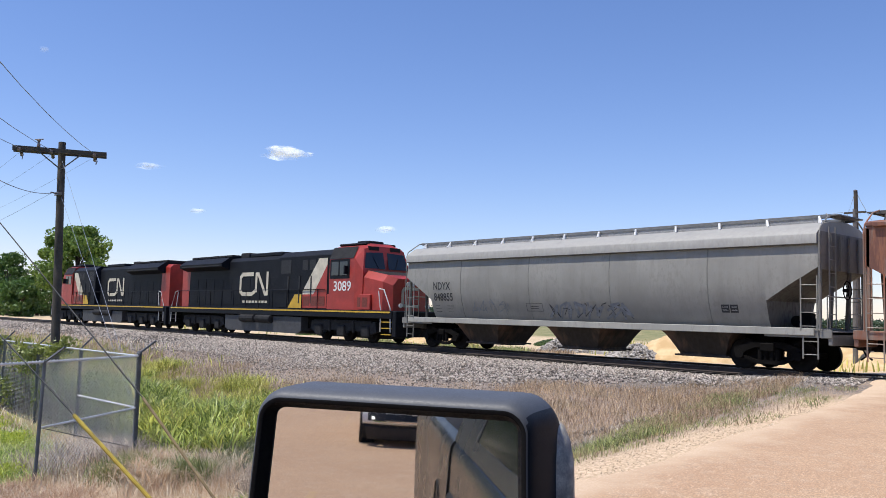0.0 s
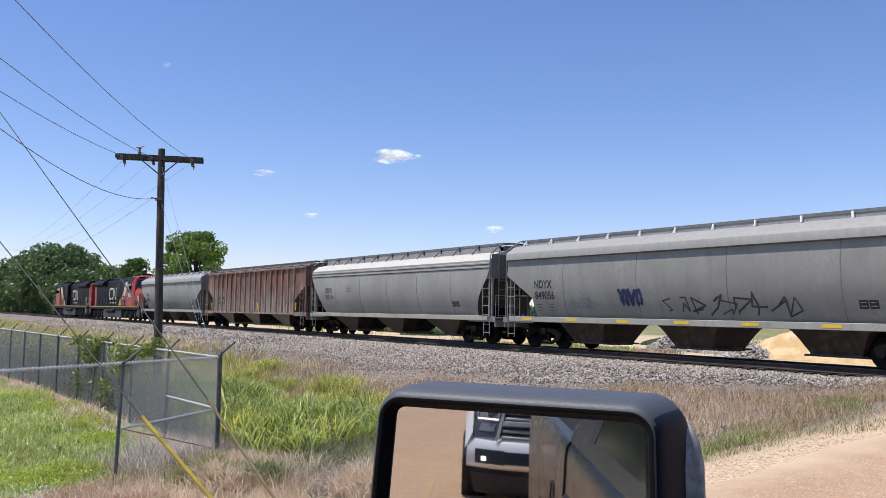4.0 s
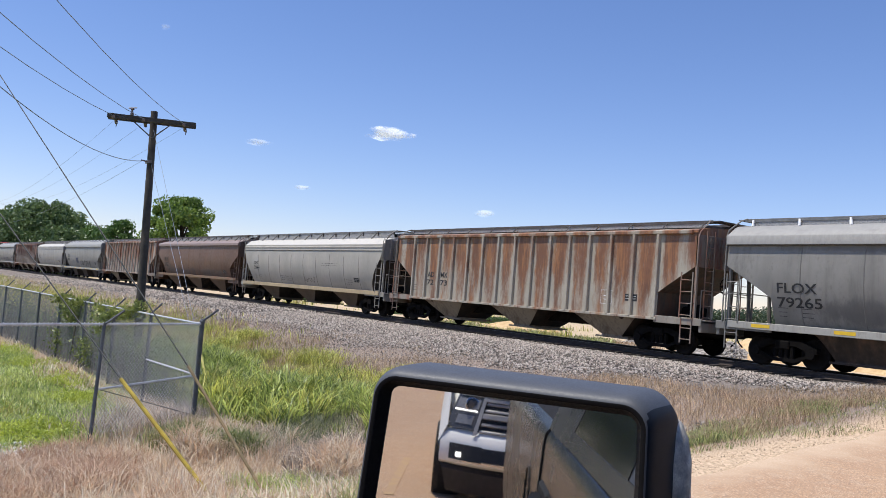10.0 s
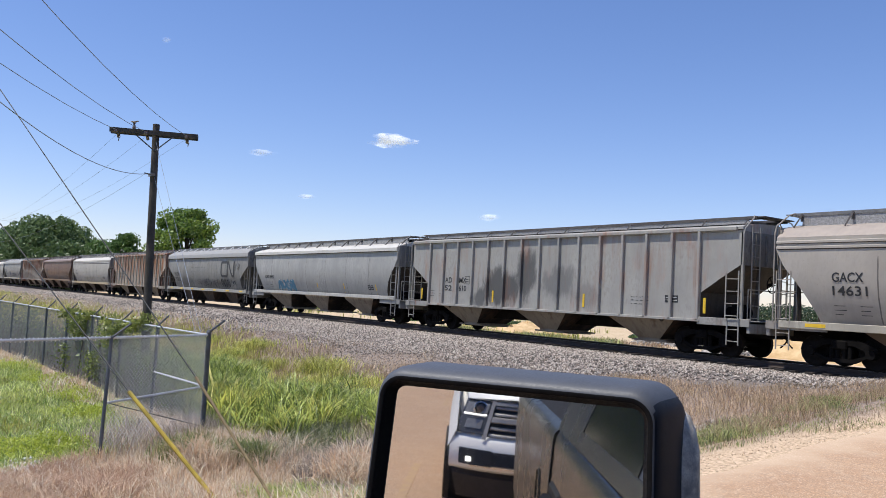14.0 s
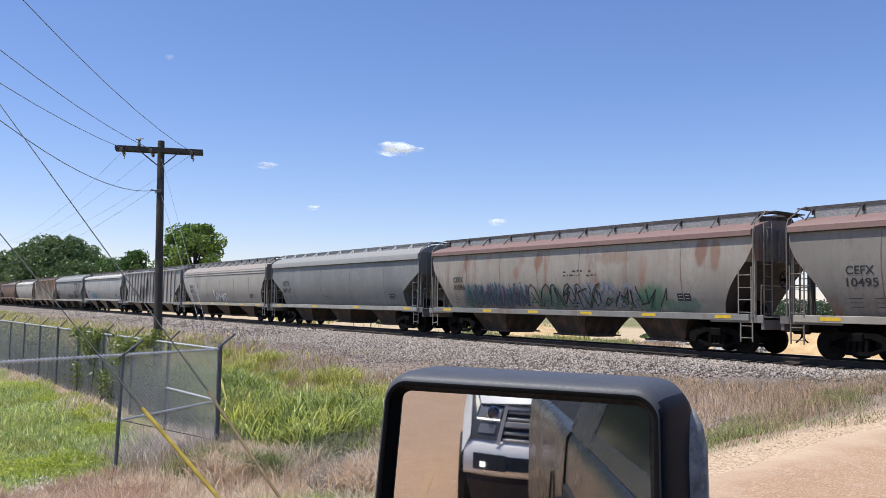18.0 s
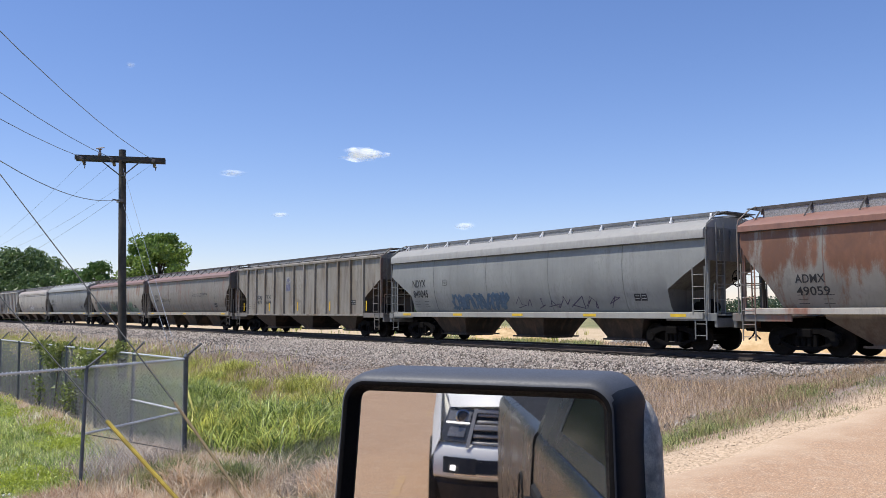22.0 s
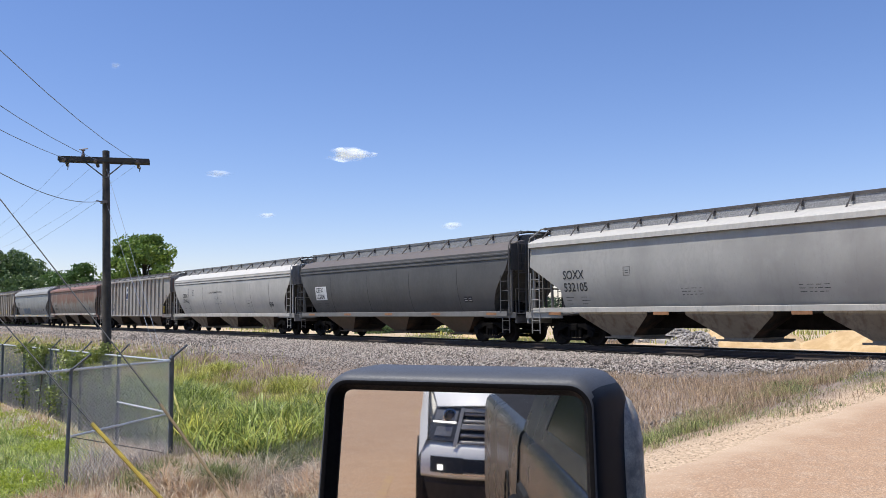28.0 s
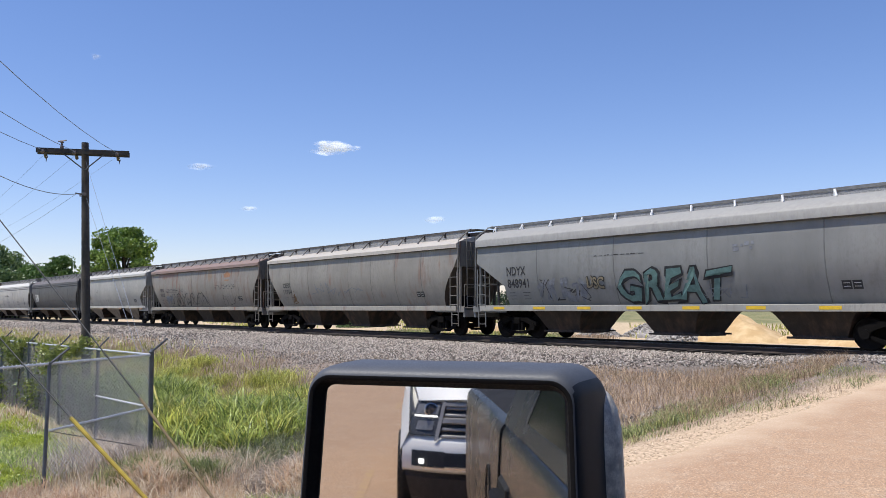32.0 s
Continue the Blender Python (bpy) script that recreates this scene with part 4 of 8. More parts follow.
def worm_logo(x, z, h, material, lw):
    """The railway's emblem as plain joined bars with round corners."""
    def make(car, prof, a, pm):
        g = Geo()
        u = -a + x
        arc = lambda cx, cz, r, a0, a1: [(cx + r * math.cos(radians(k)), cz + r * math.sin(radians(k))) for k in np.linspace(a0, a1, 5)]
        r = .2 * h
        pts = [(1.05 * h, h)] + arc(r, h - r, r, 90, 180) + arc(r, r, r, 180, 270) + arc(1.22 * h - r, r, r, 270, 360) + [(1.22 * h, h * .98)]
        ribbon(g, [(u + p, z + q) for p, q in pts], lw, prof, .010)
        pts = [(1.22 * h, h * .98), (1.42 * h, h * .98), (2.14 * h, .03 * h)] + arc(2.48 * h - r, r, r, 270, 360) + [(2.48 * h, h)]
        ribbon(g, [(u + p, z + q) for p, q in pts], lw, prof, .018)
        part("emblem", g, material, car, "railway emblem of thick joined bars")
    return make


def panel_sign(x, z, w, h, label="small blue and white poster", faded=False):
    def make(car, prof, a, pm):
        sheet = plain("faded_sheet", (.34, .33, .32), .7, 0, .4, 5) if faded else white
        print_ink = plain("faded_ink", (.15, .15, .22), .7, 0, .4, 5) if faded else navy
        u = -a + x
        part("poster", on_side(Geo(), [(u, z), (u + w, z), (u + w, z + h), (u, z + h)], lambda q: 1.46, .012), sheet, car, label)
        g = Geo()
        for q in ((.05, .05, .9, .42), (.1, .46, .8, .03), (.1, .52, .8, .03)):
            on_side(g, [(u + q[0] * w, z + q[1] * h), (u + (q[0] + q[2]) * w, z + q[1] * h), (u + (q[0] + q[2]) * w, z + (q[1] + q[3]) * h), (u + q[0] * w, z + (q[1] + q[3]) * h)], lambda q2: 1.46, .016)
        on_side(g, [(u + .5 * w, z + .62 * h), (u + .82 * w, z + .78 * h), (u + .5 * w, z + .94 * h), (u + .18 * w, z + .78 * h)], lambda q2: 1.46, .016)
        part("poster_print", g, print_ink, car)
    return make


NDYX = dict(style="round", base=GREY, end=(.17, .165, .16), wall=(.28, .28, .275), top=(.37, .375, .38), sill=(.50, .50, .48), lean=1, seams=4, braces=12, brace=1)
RIBR = dict(style="rib", rust=.62, base=(.50, .48, .44), split=1, ribs=17, fit=(.34, .31, .28))
LINE = dict(style="line", mark_h=.30, mark_w=1.0, base=(.62, .60, .57), grime=.10, seams=7, sill=(.56, .53, .46), top=(.66, .65, .63))
ACF = dict(style="round", seams=6, top=(.36, .22, .18))
CARS = [
    dict(NDYX, label="light grey covered hopper car with faint graffiti", mark="NDYX", num="848855", extra=(scrawl(1, 3.9, 1.45, 2.2, .6, 6, greyb, .03), scrawl(2, 8.0, 1.35, 3.6, .62, 9, greyb, .10, "faded dark graffiti"), scrawl(3, 8.1, 1.38, 3.5, .55, 7, sooty, .03), frame_mark(6.9, 1.6, .8, .3))),
    dict(RIBR, label="rusty ribbed covered hopper car with yellow marks", base=(.46, .41, .37), rust=.78, rust_z=2.5, rustcol=(.135, .052, .034), grime=.4, reflect=6, mark="ADMX", num="5209", mark_h=.26, mark_z=2.1),
    dict(LINE, label="pale grey covered hopper car with ridged top sides", base=(.46, .455, .45), under=(.10, .078, .058), mark="CEFX", num="355114", seams=5, extra=(frame_mark(4.4, 2.45, .55, .32),)),
    dict(NDYX, label="grey covered hopper car with blue tag and yellow reflectors", mark="NDYX", num="849056", reflect=7, extra=(scrawl(5, 6.3, 1.75, 1.1, .55, 5, navy, .10, "dark blue sprayed figures", "loop"), scrawl(105, 6.3, 1.75, 1.1, .55, 4, blue, .04), scrawl(6, 8.4, 1.4, 5.2, .75, 9, sooty, .05), scrawl(7, 3.9, 1.6, 1.2, .6, 3, greyb, .04))),
    dict(RIBR, label="white ribbed covered hopper car streaked with rust", rust=.64, rust_z=2.35, base=(.54, .50, .45), rustcol=(.145, .058, .030), mark="ADMX", num="52410", mark_h=.26, mark_z=2.1, extra=(frame_mark(13.9, 1.55, .6, .5, inkw), bars(15.0, 1.85, .7, 4, material=inkw))),
    dict(ACF, hop="line", curved=False, under=(.19, .118, .070), label="weathered brown covered hopper car", base=(.20, .113, .077), rust=.22, rustcol=(.155, .075, .042), blots=[(6.0, 2.2, 4.0, .5, (.20, .105, .055), .6), (13.5, 2.0, 3.0, .6, (.17, .095, .055), .6), (3.0, 1.8, 1.2, .5, (.07, .05, .04), .6), (9.5, 1.6, 4.0, .35, (.075, .06, .052), .75), (5.0, 1.6, 3.0, .3, (.08, .065, .055), .7), (14.0, 1.6, 3.0, .35, (.08, .065, .056), .7)], top=(.34, .27, .26), mark="NRLX", num="5921", sill=(.30, .195, .115), grime=.3, end=(.15, .092, .065), wall=(.16, .10, .075)),
    dict(LINE, label="off-white covered hopper car with dark panel seams", seams=9, mark="CEFX", num="319404", mark_h=.25, mark_w=.85, base=(.56, .54, .51), extra=(bars(5.9, 1.75, 1.5, 3), scrawl(9, 9.2, 1.45, 1.4, .4, 4, ink, .02), bars(11.6, 2.6, 2.0, 2), bars(14.4, 1.75, .7, 3)), sill=(.62, .50, .32)),
    dict(RIBR, label="white ribbed hopper car with broad rust streaks", rust=.55, rust_z=2.3, base=(.58, .54, .47), rustcol=(.165, .066, .030), mark="ADMX", num="7273", mark_h=.28, mark_z=2.15, fit=(.40, .37, .33), ribs=15, extra=(frame_mark(14.1, 1.5, .55, .5, inkw),)),
    dict(NDYX, style="round", label="weathered grey hopper car with a dark emblem", blots=[(4.6, 1.75, 2.0, .45, (.09, .088, .085), .6), (9.8, 1.65, 2.6, .4, (.08, .078, .075), .6), (13.4, 1.7, 1.0, .4, (.075, .075, .075), .65), (5.5, 3.5, 5.0, .12, (.12, .11, .10), .5)], base=(.33, .33, .325), grime=.45, mark="FLOX", num="79265", mark_z=2.2, mark_h=.33, mark_w=1.4, reflect=7, seams=8, extra=(worm_logo(12.8, 2.22, 1.02, darkgrey, .18), scrawl(11, 15.2, 2.6, 1.2, .6, 5, darkgrey, .03), scrawl(13, 8.8, 1.40, 6.2, .62, 30, sooty, .035), bars(6.0, 2.85, 3.6, 2, .34, .018, darkgrey, "scratched lines"), scrawl(112, 12.6, 1.42, 1.7, .6, 5, sooty, .07, kind="loop"), frame_mark(7.3, 1.6, .9, .3))),
    dict(ACF, hop="line", under=(.34, .30, .25), label="pale grey hopper car with a small blue tag", base=(.50, .51, .52), top=(.66, .66, .65), sill=(.66, .66, .65), seams=6, mark="ADMX 49050", num=" ", mark_h=.24, mark_w=1.55, mark_z=2.15, extra=(scrawl(14, 3.7, 1.42, 2.5, .66, 7, sky, .17, "blue sprayed graffiti"), scrawl(114, 3.7, 1.45, 2.5, .6, 6, sky, .15, "blue sprayed graffiti", "loop"), scrawl(15, 3.5, 1.42, 2.6, .72, 6, inkw, .025), bars(2.0, 1.75, .9, 2), lambda car, prof, a, pm: [part("reflector", on_side(Geo(), [(x, 1.45), (x + .1, 1.45), (x + .1, 1.95), (x, 1.95)], prof), yellow, car) for x in (0.1, 3.4, 6.9)])),
    dict(RIBR, label="light grey ribbed hopper car with a sooty stain", blots=[(6.9, 2.0, 1.5, .95, (.045, .044, .043), .85), (8.6, 2.5, .7, 1.25, (.05, .05, .05), .8), (10.6, 2.2, 1.2, .8, (.10, .10, .10), .6), (5.6, 1.5, .7, .5, (.06, .06, .06), .8), (12.2, 1.8, .8, .6, (.16, .15, .14), .5)], rust=0.02, base=(.47, .47, .465), ribs=15, mark="ADMX", num="52610", mark_h=.28, mark_z=2.15, reflect=4, fit=(.42, .42, .41), extra=(frame_mark(4.4, 2.1, .35, .35), bars(14.3, 1.8, .8, 3))),
    dict(LINE, label="pale dusty hopper car with yellow reflectors and graffiti", base=(.52, .49, .46), top=(.40, .35, .32), seams=5, mark="GACX", num="14631", reflect=6, extra=(scrawl(18, 5.0, 1.45, 1.3, .5, 4, greyb, .03), scrawl(19, 7.4, 1.4, 2.8, .8, 8, inkw, .12, "white and violet sprayed shapes"), scrawl(17, 7.4, 1.4, 2.8, .8, 7, violet, .04), frame_mark(3.5, 2.45, .4, .34))),
    dict(NDYX, label="grey hopper car with a pale square patch", base=(.30, .31, .32), mark="NDYX", num="849161", reflect=4, extra=(frame_mark(7.4, 1.6, .8, .25), lambda car, prof, a, pm: part("paint_patch", on_side(Geo(), [(2.2, 2.7), (3.1, 2.7), (3.1, 3.35), (2.2, 3.35)], prof), greyb, car, "pale painted square"))),
    dict(ACF, label="stained pale hopper car with blue and green graffiti", blots=[(2.7, 3.25, .18, .5, (.22, .10, .055), .8), (7.7, 3.2, .30, .45, (.24, .11, .06), .8), (6.3, 2.75, .25, .3, (.26, .15, .10), .6), (15.7, 3.25, .32, .5, (.22, .10, .06), .75), (16.3, 3.1, .2, .6, (.24, .12, .07), .7), (11.8, 3.2, 1.2, .3, (.26, .15, .09), .5), (4.9, 1.8, 2.5, .62, (.105, .10, .16), .85), (3.2, 1.75, 1.0, .6, (.06, .12, .115), .8), (8.2, 1.75, 1.0, .6, (.055, .13, .09), .8), (11.0, 1.75, 2.0, .6, (.20, .20, .205), .85), (13.6, 1.75, .9, .6, (.06, .19, .11), .85), (14.8, 1.5, .9, .3, (.08, .20, .13), .7)], base=(.46, .425, .385), top=(.27, .165, .15), rust=.14, rustcol=(.26, .12, .07), sill=(.34, .34, .33), mark="CEFX", num="10586", mark_h=.27, mark_w=.85, reflect=6, extra=(scrawl(20, 2.7, 1.35, 4.3, 1.05, 24, teal, .045), scrawl(21, 3.2, 1.35, 3.8, .9, 18, violet, .05), scrawl(121, 3.0, 1.35, 4.0, .8, 14, greyb, .025), scrawl(22, 9.4, 1.40, 3.4, .85, 5, greyb, .16, kind="loop"), scrawl(122, 6.9, 1.35, 4.2, .95, 6, ink, .045, kind="loop"), scrawl(23, 2.2, 1.32, 11.8, .5, 20, greens, .03), scrawl(24, 8.6, 1.4, 5.6, .8, 13, ink, .05), bars(9.2, 2.72, 2.0, 2, .16, .07))),
    dict(ACF, label="brownish grey hopper car with faded lettering", base=(.31, .29, .27), top=(.29, .185, .17), rust=.16, rustcol=(.22, .10, .07), sill=(.52, .48, .42), grime=.4, mark="CEFX", num="10495", mark_h=.27, mark_w=.9, reflect=3, extra=(bars(3.4, 2.3, 2.4, 3, .09, .04), bars(10.4, 2.6, 3.4, 3, .09, .04), scrawl(26, 3.6, 1.6, 6.0, .3, 9, greyb, .02))),
    dict(RIBR, label="tan-grey flat-sided hopper car with a small poster", rust=.26, base=(.42, .395, .36), rustcol=(.12, .08, .05), ribs=12, split=1, slot=1, under=(.075, .058, .045), mark="DJTX", num="475694", mark_h=.25, mark_z=2.1, grime=.5, reflect=5, fit=(.30, .28, .26), extra=(panel_sign(7.1, 2.5, .62, .85, "small faded blue and grey poster", True),)),
    dict(NDYX, label="grey hopper car with blue graffiti along its side", base=(.37, .39, .40), mark="NDYX", num="849045", mark_h=.38, reflect=5, extra=(scrawl(28, 4.6, 1.4, 3.9, .75, 12, blue, .11, "blue sprayed letter shapes"), scrawl(128, 4.7, 1.42, 3.7, .6, 10, blue, .14, "blue sprayed letter shapes", "loop"), scrawl(29, 8.8, 1.4, 5.5, .5, 9, violet, .03), frame_mark(4.1, 2.45, .3, .25))),
    dict(ACF, hop="line", under=(.22, .17, .13), label="pale grey hopper car with large rust-brown panels", base=(.35, .34, .32), top=(.30, .16, .13), rust=.46, rustcol=(.165, .070, .036), rust_z=2.5, sill=(.66, .63, .58), mark="ADMX", num="49059", mark_h=.28, mark_w=1.0, mark_z=2.1, grime=.3, seams=7),
    dict(RIBR, label="dirty white ribbed hopper car with a blue poster", rust=.12, rustcol=(.16, .09, .05), base=(.50, .48, .46), under=(.115, .085, .062), grime=.55, grimecol=(.17, .15, .135), blots=[(1.8, 3.7, 1.6, .5, (.17, .115, .085), .7), (4.6, 3.85, 1.4, .35, (.19, .13, .10), .6), (3.0, 2.9, 2.2, .6, (.24, .21, .19), .55), (6.8, 1.6, 1.5, .4, (.24, .215, .19), .5), (9.4, 3.7, 1.6, .3, (.22, .17, .14), .5), (11.6, 2.0, 1.6, .6, (.26, .235, .21), .5), (13.6, 3.3, 1.4, .8, (.25, .20, .17), .5)], mark="DJTX", num="475624", mark_h=.30, mark_z=1.95, reflect=4, extra=(panel_sign(7.35, 2.5, .66, 1.05), bars(10.0, 2.4, .8, 4, .14, .018, greyb), bars(13.6, 1.9, .5, 4, .14, .03, greyb))),
    dict(LINE, label="clean white hopper car with grey top ridges", base=(.62, .61, .60), under=(.36, .31, .25), mark="CEFX", num="351418", top=(.70, .70, .69), seams=6, sill=(.68, .66, .63), extra=(frame_mark(3.5, 2.55, .36, .36), lambda car, prof, a, pm: side_letters("lettering", "DO NOT HAMMER ON CAR", .12, -a + 6.6, 2.62, prof, ink, car, "small painted warning", width=2.2), bars(7.5, 2.42, 1.25, 5, .13, .03, greyb), frame_mark(12.6, 1.65, .5, .4))),
    dict(LINE, label="dark grey hopper car with a white number panel", base=(.125, .125, .13), top=(.17, .15, .145), sill=(.26, .26, .26), mark="CEFX", num="12204", plate=1, mark_h=.28, mark_w=.85, mark_z=2.35, seams=4, reflect=5, reflect_mat=ochre, grime=.3, end=(.08, .08, .08)),
    dict(ACF, hop="line", curved=False, end=(.36, .35, .34), wall=(.46, .46, .455), under=(.34, .30, .25), label="clean light grey hopper car with black lettering", base=(.50, .50, .495), top=(.60, .60, .59), sill=(.66, .65, .62), mark="SOXX", num="532105", seams=0, reflect=4, reflect_mat=ochre, grime=.12, extra=(frame_mark(4.6, 2.45, .3, .3), bars(6.9, 1.95, .9, 3, .10, .02), bars(10.9, 1.95, .9, 3, .10, .02))),
    dict(ACF, label="stained grey hopper car with an orange sign", base=(.36, .34, .315), blots=[(3.0, 3.6, 2.0, .35, (.25, .11, .07), .8), (9.0, 3.75, 4.0, .2, (.24, .12, .08), .7), (10.6, 3.3, .5, .5, (.26, .15, .07), .6)], top=(.30, .21, .185), rust=.16, rustcol=(.20, .09, .055), sill=(.46, .43, .38), mark="CEFX", num="10632", mark_h=.25, mark_w=.8, mark_z=2.35, extra=(bars(2.9, 2.5, 3.4, 3, .10, .045), bars(11.4, 2.6, 3.4, 3, .10, .045), lambda car, prof, a, pm: part("sign", on_side(Geo(), [(4.1, 2.9), (4.7, 2.9), (4.9, 3.3), (4.4, 3.5), (3.95, 3.3)], prof), ochre, car, "faded orange painted sign"), scrawl(31, 3.4, 1.30, 6.6, .95, 6, sooty, .05, "black outlined graffiti", "loop"), scrawl(131, 3.4, 1.32, 6.6, .90, 14, sooty, .03, "black outlined graffiti"), scrawl(30, 3.0, 1.6, .9, .5, 2, greyb, .25), scrawl(32, 12.4, 1.4, 1.9, .7, 4, sooty, .02))),
    dict(ACF, label="grey-beige hopper car with faint scratches", base=(.40, .385, .36), top=(.58, .55, .52), sill=(.50, .48, .44), mark="CEFX", num="11954", mark_h=.28, mark_w=.95, mark_z=2.3, seams=7, rust=.05, extra=(scrawl(33, 4.6, 1.8, 5.2, .7, 6, greyb, .03), stain(34, 2.6, 1.4, .5, .9, 3, rustrun, "brownish run-off"))),
    dict(NDYX, label="grey hopper car with mint-green graffiti and yellow reflectors", base=(.33, .345, .355), mark="NDYX", num="848941", mark_h=.38, reflect=8, extra=(tag_word("GREAT", 7.1, 1.42, .95, 4.2, mint, ink, "mint-green bubble graffiti word"), scrawl(36, 3.4, 1.4, 2.4, .85, 7, greyb, .14, "grey sprayed shapes"), scrawl(35, 3.4, 1.4, 2.4, .85, 6, sooty, .03), tag_word("USC", 5.75, 1.85, .38, .80, tagtan, ink, "small tan bubble graffiti word"), bars(6.2, 2.95, 2.2, 1, .1, .03, sooty), scrawl(38, 10.3, 1.45, 1.6, .5, 5, greyb, .03), bars(11.6, 3.0, .7, 2, .16, .12, greyb))),
]


def build_train():
    for i, spec in enumerate(CARS):
        L = LEFT[i + 1] - LEFT[i]
        grey = spec["style"] == "round" and spec.get("lean")
        spec = dict(spec, L=L, n=i + 1, board_mat=board_grey if grey or spec["style"] == "line" else board_dark,
                    brace_mat=white if grey else board_dark)
        car = hopper_car(spec)
        MOVING.append((car, LEFT[i] - .62 + L / 2))
        car.location = (LEFT[i] - .62 + L / 2, TRACK_Y, RAIL)


build_track()
build_train()
# ---- the two road engines ----
def locomotive(number):
    """A six-axle road engine, its cab towards +x."""
    red = plain("engine_red", (.36, .032, .022), .45, 0, .25, 2)
    blk = plain("engine_black", (.0085, .0098, .0135), .6, 0, .35, 1.5)
    dk = plain("engine_underframe", (.030, .029, .029), .7, 0, .4, 3)
    cream = plain("engine_cream", (.62, .56, .44), .55, 0, .2, 3)
    gold = plain("engine_yellow", (.62, .38, .03), .5, 0, .25, 4)
    grill = plain("radiator_grille", (.015, .015, .017), .7, 0, .3, 30, .5)
    gl = Mat("engine_window", .06)
    gl.color((.02, .025, .03))
    for m in (blk, dk):
        m.node_tree.nodes["Principled BSDF"].inputs["Specular IOR Level"].default_value = .16
    rust_red = plain("louvre_red", (.17, .035, .022), .6, 0, .4, 12)
    lo = thing("diesel_locomotive", "red and black diesel engine coupled in the train", "locomotive", "engines of the freight train")
    H = 12.1
    part("frame", Geo().box(-H + .5, H - .5, -1.5, 1.5, 1.15, 1.52, .02), blk, lo)
    for s in (-1, 1):
        y0, y1 = sorted((s * 1.5, s * 1.512))
        part("sill_stripe", Geo().box(-H + .6, H - .6, y0, y1, 1.40, 1.47), gold, lo, "yellow stripe along the sill")
    for s in (-1, 1):
        part("pilot", Geo().box(min(s * (H - .55), s * (H - .25)), max(s * (H - .55), s * (H - .25)), -1.45, 1.45, .35, 1.5, .03), blk, lo)
        part("coupler", shared(("coupler",), coupler, iron2), None, lo, at=Matrix.Translation((s * (H - .35), 0, 0)) @ Matrix.Rotation(0 if s > 0 else math.pi, 4, 'Z'))
    # fuel tank and air reservoirs
    tank = [(-4.2, .40), (-3.9, .25), (3.7, .25), (4.0, .40), (4.0, 1.1), (-4.2, 1.1)]
    part("fuel_tank", Geo().prism(tank, -1.38, 1.38), plain("tank_grey", (.055, .055, .058), .6, 0, .3, 3), lo, "dark grey fuel tank")
    part("underframe", Geo().box(-H + 1.2, H - 1.2, -.95, .95, .55, 1.16), iron, lo, "dark underframe and traction gear")
    for s in (-1, 1):
        for x in (-1.4, .4):
            part("air_reservoir", Geo().lathe([(x - .8, .1), (x - .75, .22), (x + .75, .22), (x + .8, .1)], (0, s * 1.42, .95), 'x', 12), dk, lo)
    # long hood
    sec = lambda x, w, z: [(x, -w, 1.52), (x, -w, z - .22), (x, -w + .22, z), (x, w - .22, z), (x, w, z - .22), (x, w, 1.52)]
    part("long_hood", Geo().loft([sec(-H + 2.2, 1.0, 4.40), sec(1.6, 1.0, 4.40)]), blk, lo)
    part("hood_end", Geo().loft([sec(-H + 1.0, .95, 4.3), sec(-H + 2.2, 1.0, 4.40)]), red, lo, "red rear end of the hood")
    wing = lambda x, k=1.0: [(x, -1.0, 3.72), (x, -1.5, 3.92), (x, -1.52, 4.10), (x, -1.0, 4.46), (x, 0, 4.60), (x, 1.0, 4.46), (x, 1.52, 4.10), (x, 1.5, 3.92), (x, 1.0, 3.72)]
    part("radiator_cab", Geo().loft([wing(-H + 1.7), wing(-H + 7.4)]), blk, lo, "overhanging radiator housing")
    for j in range(6):
        part("radiator_panel", Geo().box(-H + 1.9 + j * .92, -H + 2.72 + j * .92, -.8, .8, 4.50, 4.64, .03), dk, lo)
    for s in (-1, 1):
        y0, y1 = sorted((s * 1.5, s * 1.51))
        part("radiator_grille", Geo().box(-H + 2.0, -H + 7.1, y0, y1, 3.95, 4.08), grill, lo)
        y0, y1 = sorted((s * 1.0, s * 1.015))
        for j in range(10):
            part("hood_door", Geo().box(-H + 2.4 + j * 1.1, -H + 3.4 + j * 1.1, y0, y1, 1.7, 3.2, .006), blk, lo)
        # wide cabinets ahead of the cab
        part("inverter_box", Geo().box(1.6, 6.58, min(s * .9, s * 1.40), max(s * .9, s * 1.40), 1.52, 4.25, .05), blk, lo)
        for x0, x1, z0, z1 in ((1.9, 2.9, 3.35, 4.05), (4.0, 4.5, 3.5, 4.0), (4.7, 5.2, 3.5, 4.0), (5.4, 5.9, 3.5, 4.0)):
            part("cabinet_grille", Geo().box(x0, x1, min(s * 1.40, s * 1.412), max(s * 1.40, s * 1.412), z0, z1), grill, lo)
        for x in (2.6, 3.7, 4.8):
            part("cabinet_post", Geo().box(x, x + .12, min(s * 1.40, s * 1.43), max(s * 1.40, s * 1.43), 1.8, 3.2), grill, lo)
        yy = s * 1.418
        flat = lambda pts, k: Geo().add([(x, yy * k, z) for x, z in pts], [tuple(range(len(pts)))])
        part("cream_wedge", flat([(3.95, 2.25), (5.1, 2.25), (6.28, 3.72), (6.28, 4.05), (5.55, 4.05)], 1.0), cream, lo, "cream painted wedge")
        part("yellow_patch", flat([(2.7, 1.56), (4.0, 1.56), (4.0, 2.25), (3.35, 2.25)], 1.002), gold, lo)
        part("red_sweep", flat([(4.0, 1.57), (6.29, 1.57), (6.29, 3.72), (5.1, 2.25), (4.0, 2.25)], 1.004), red, lo)
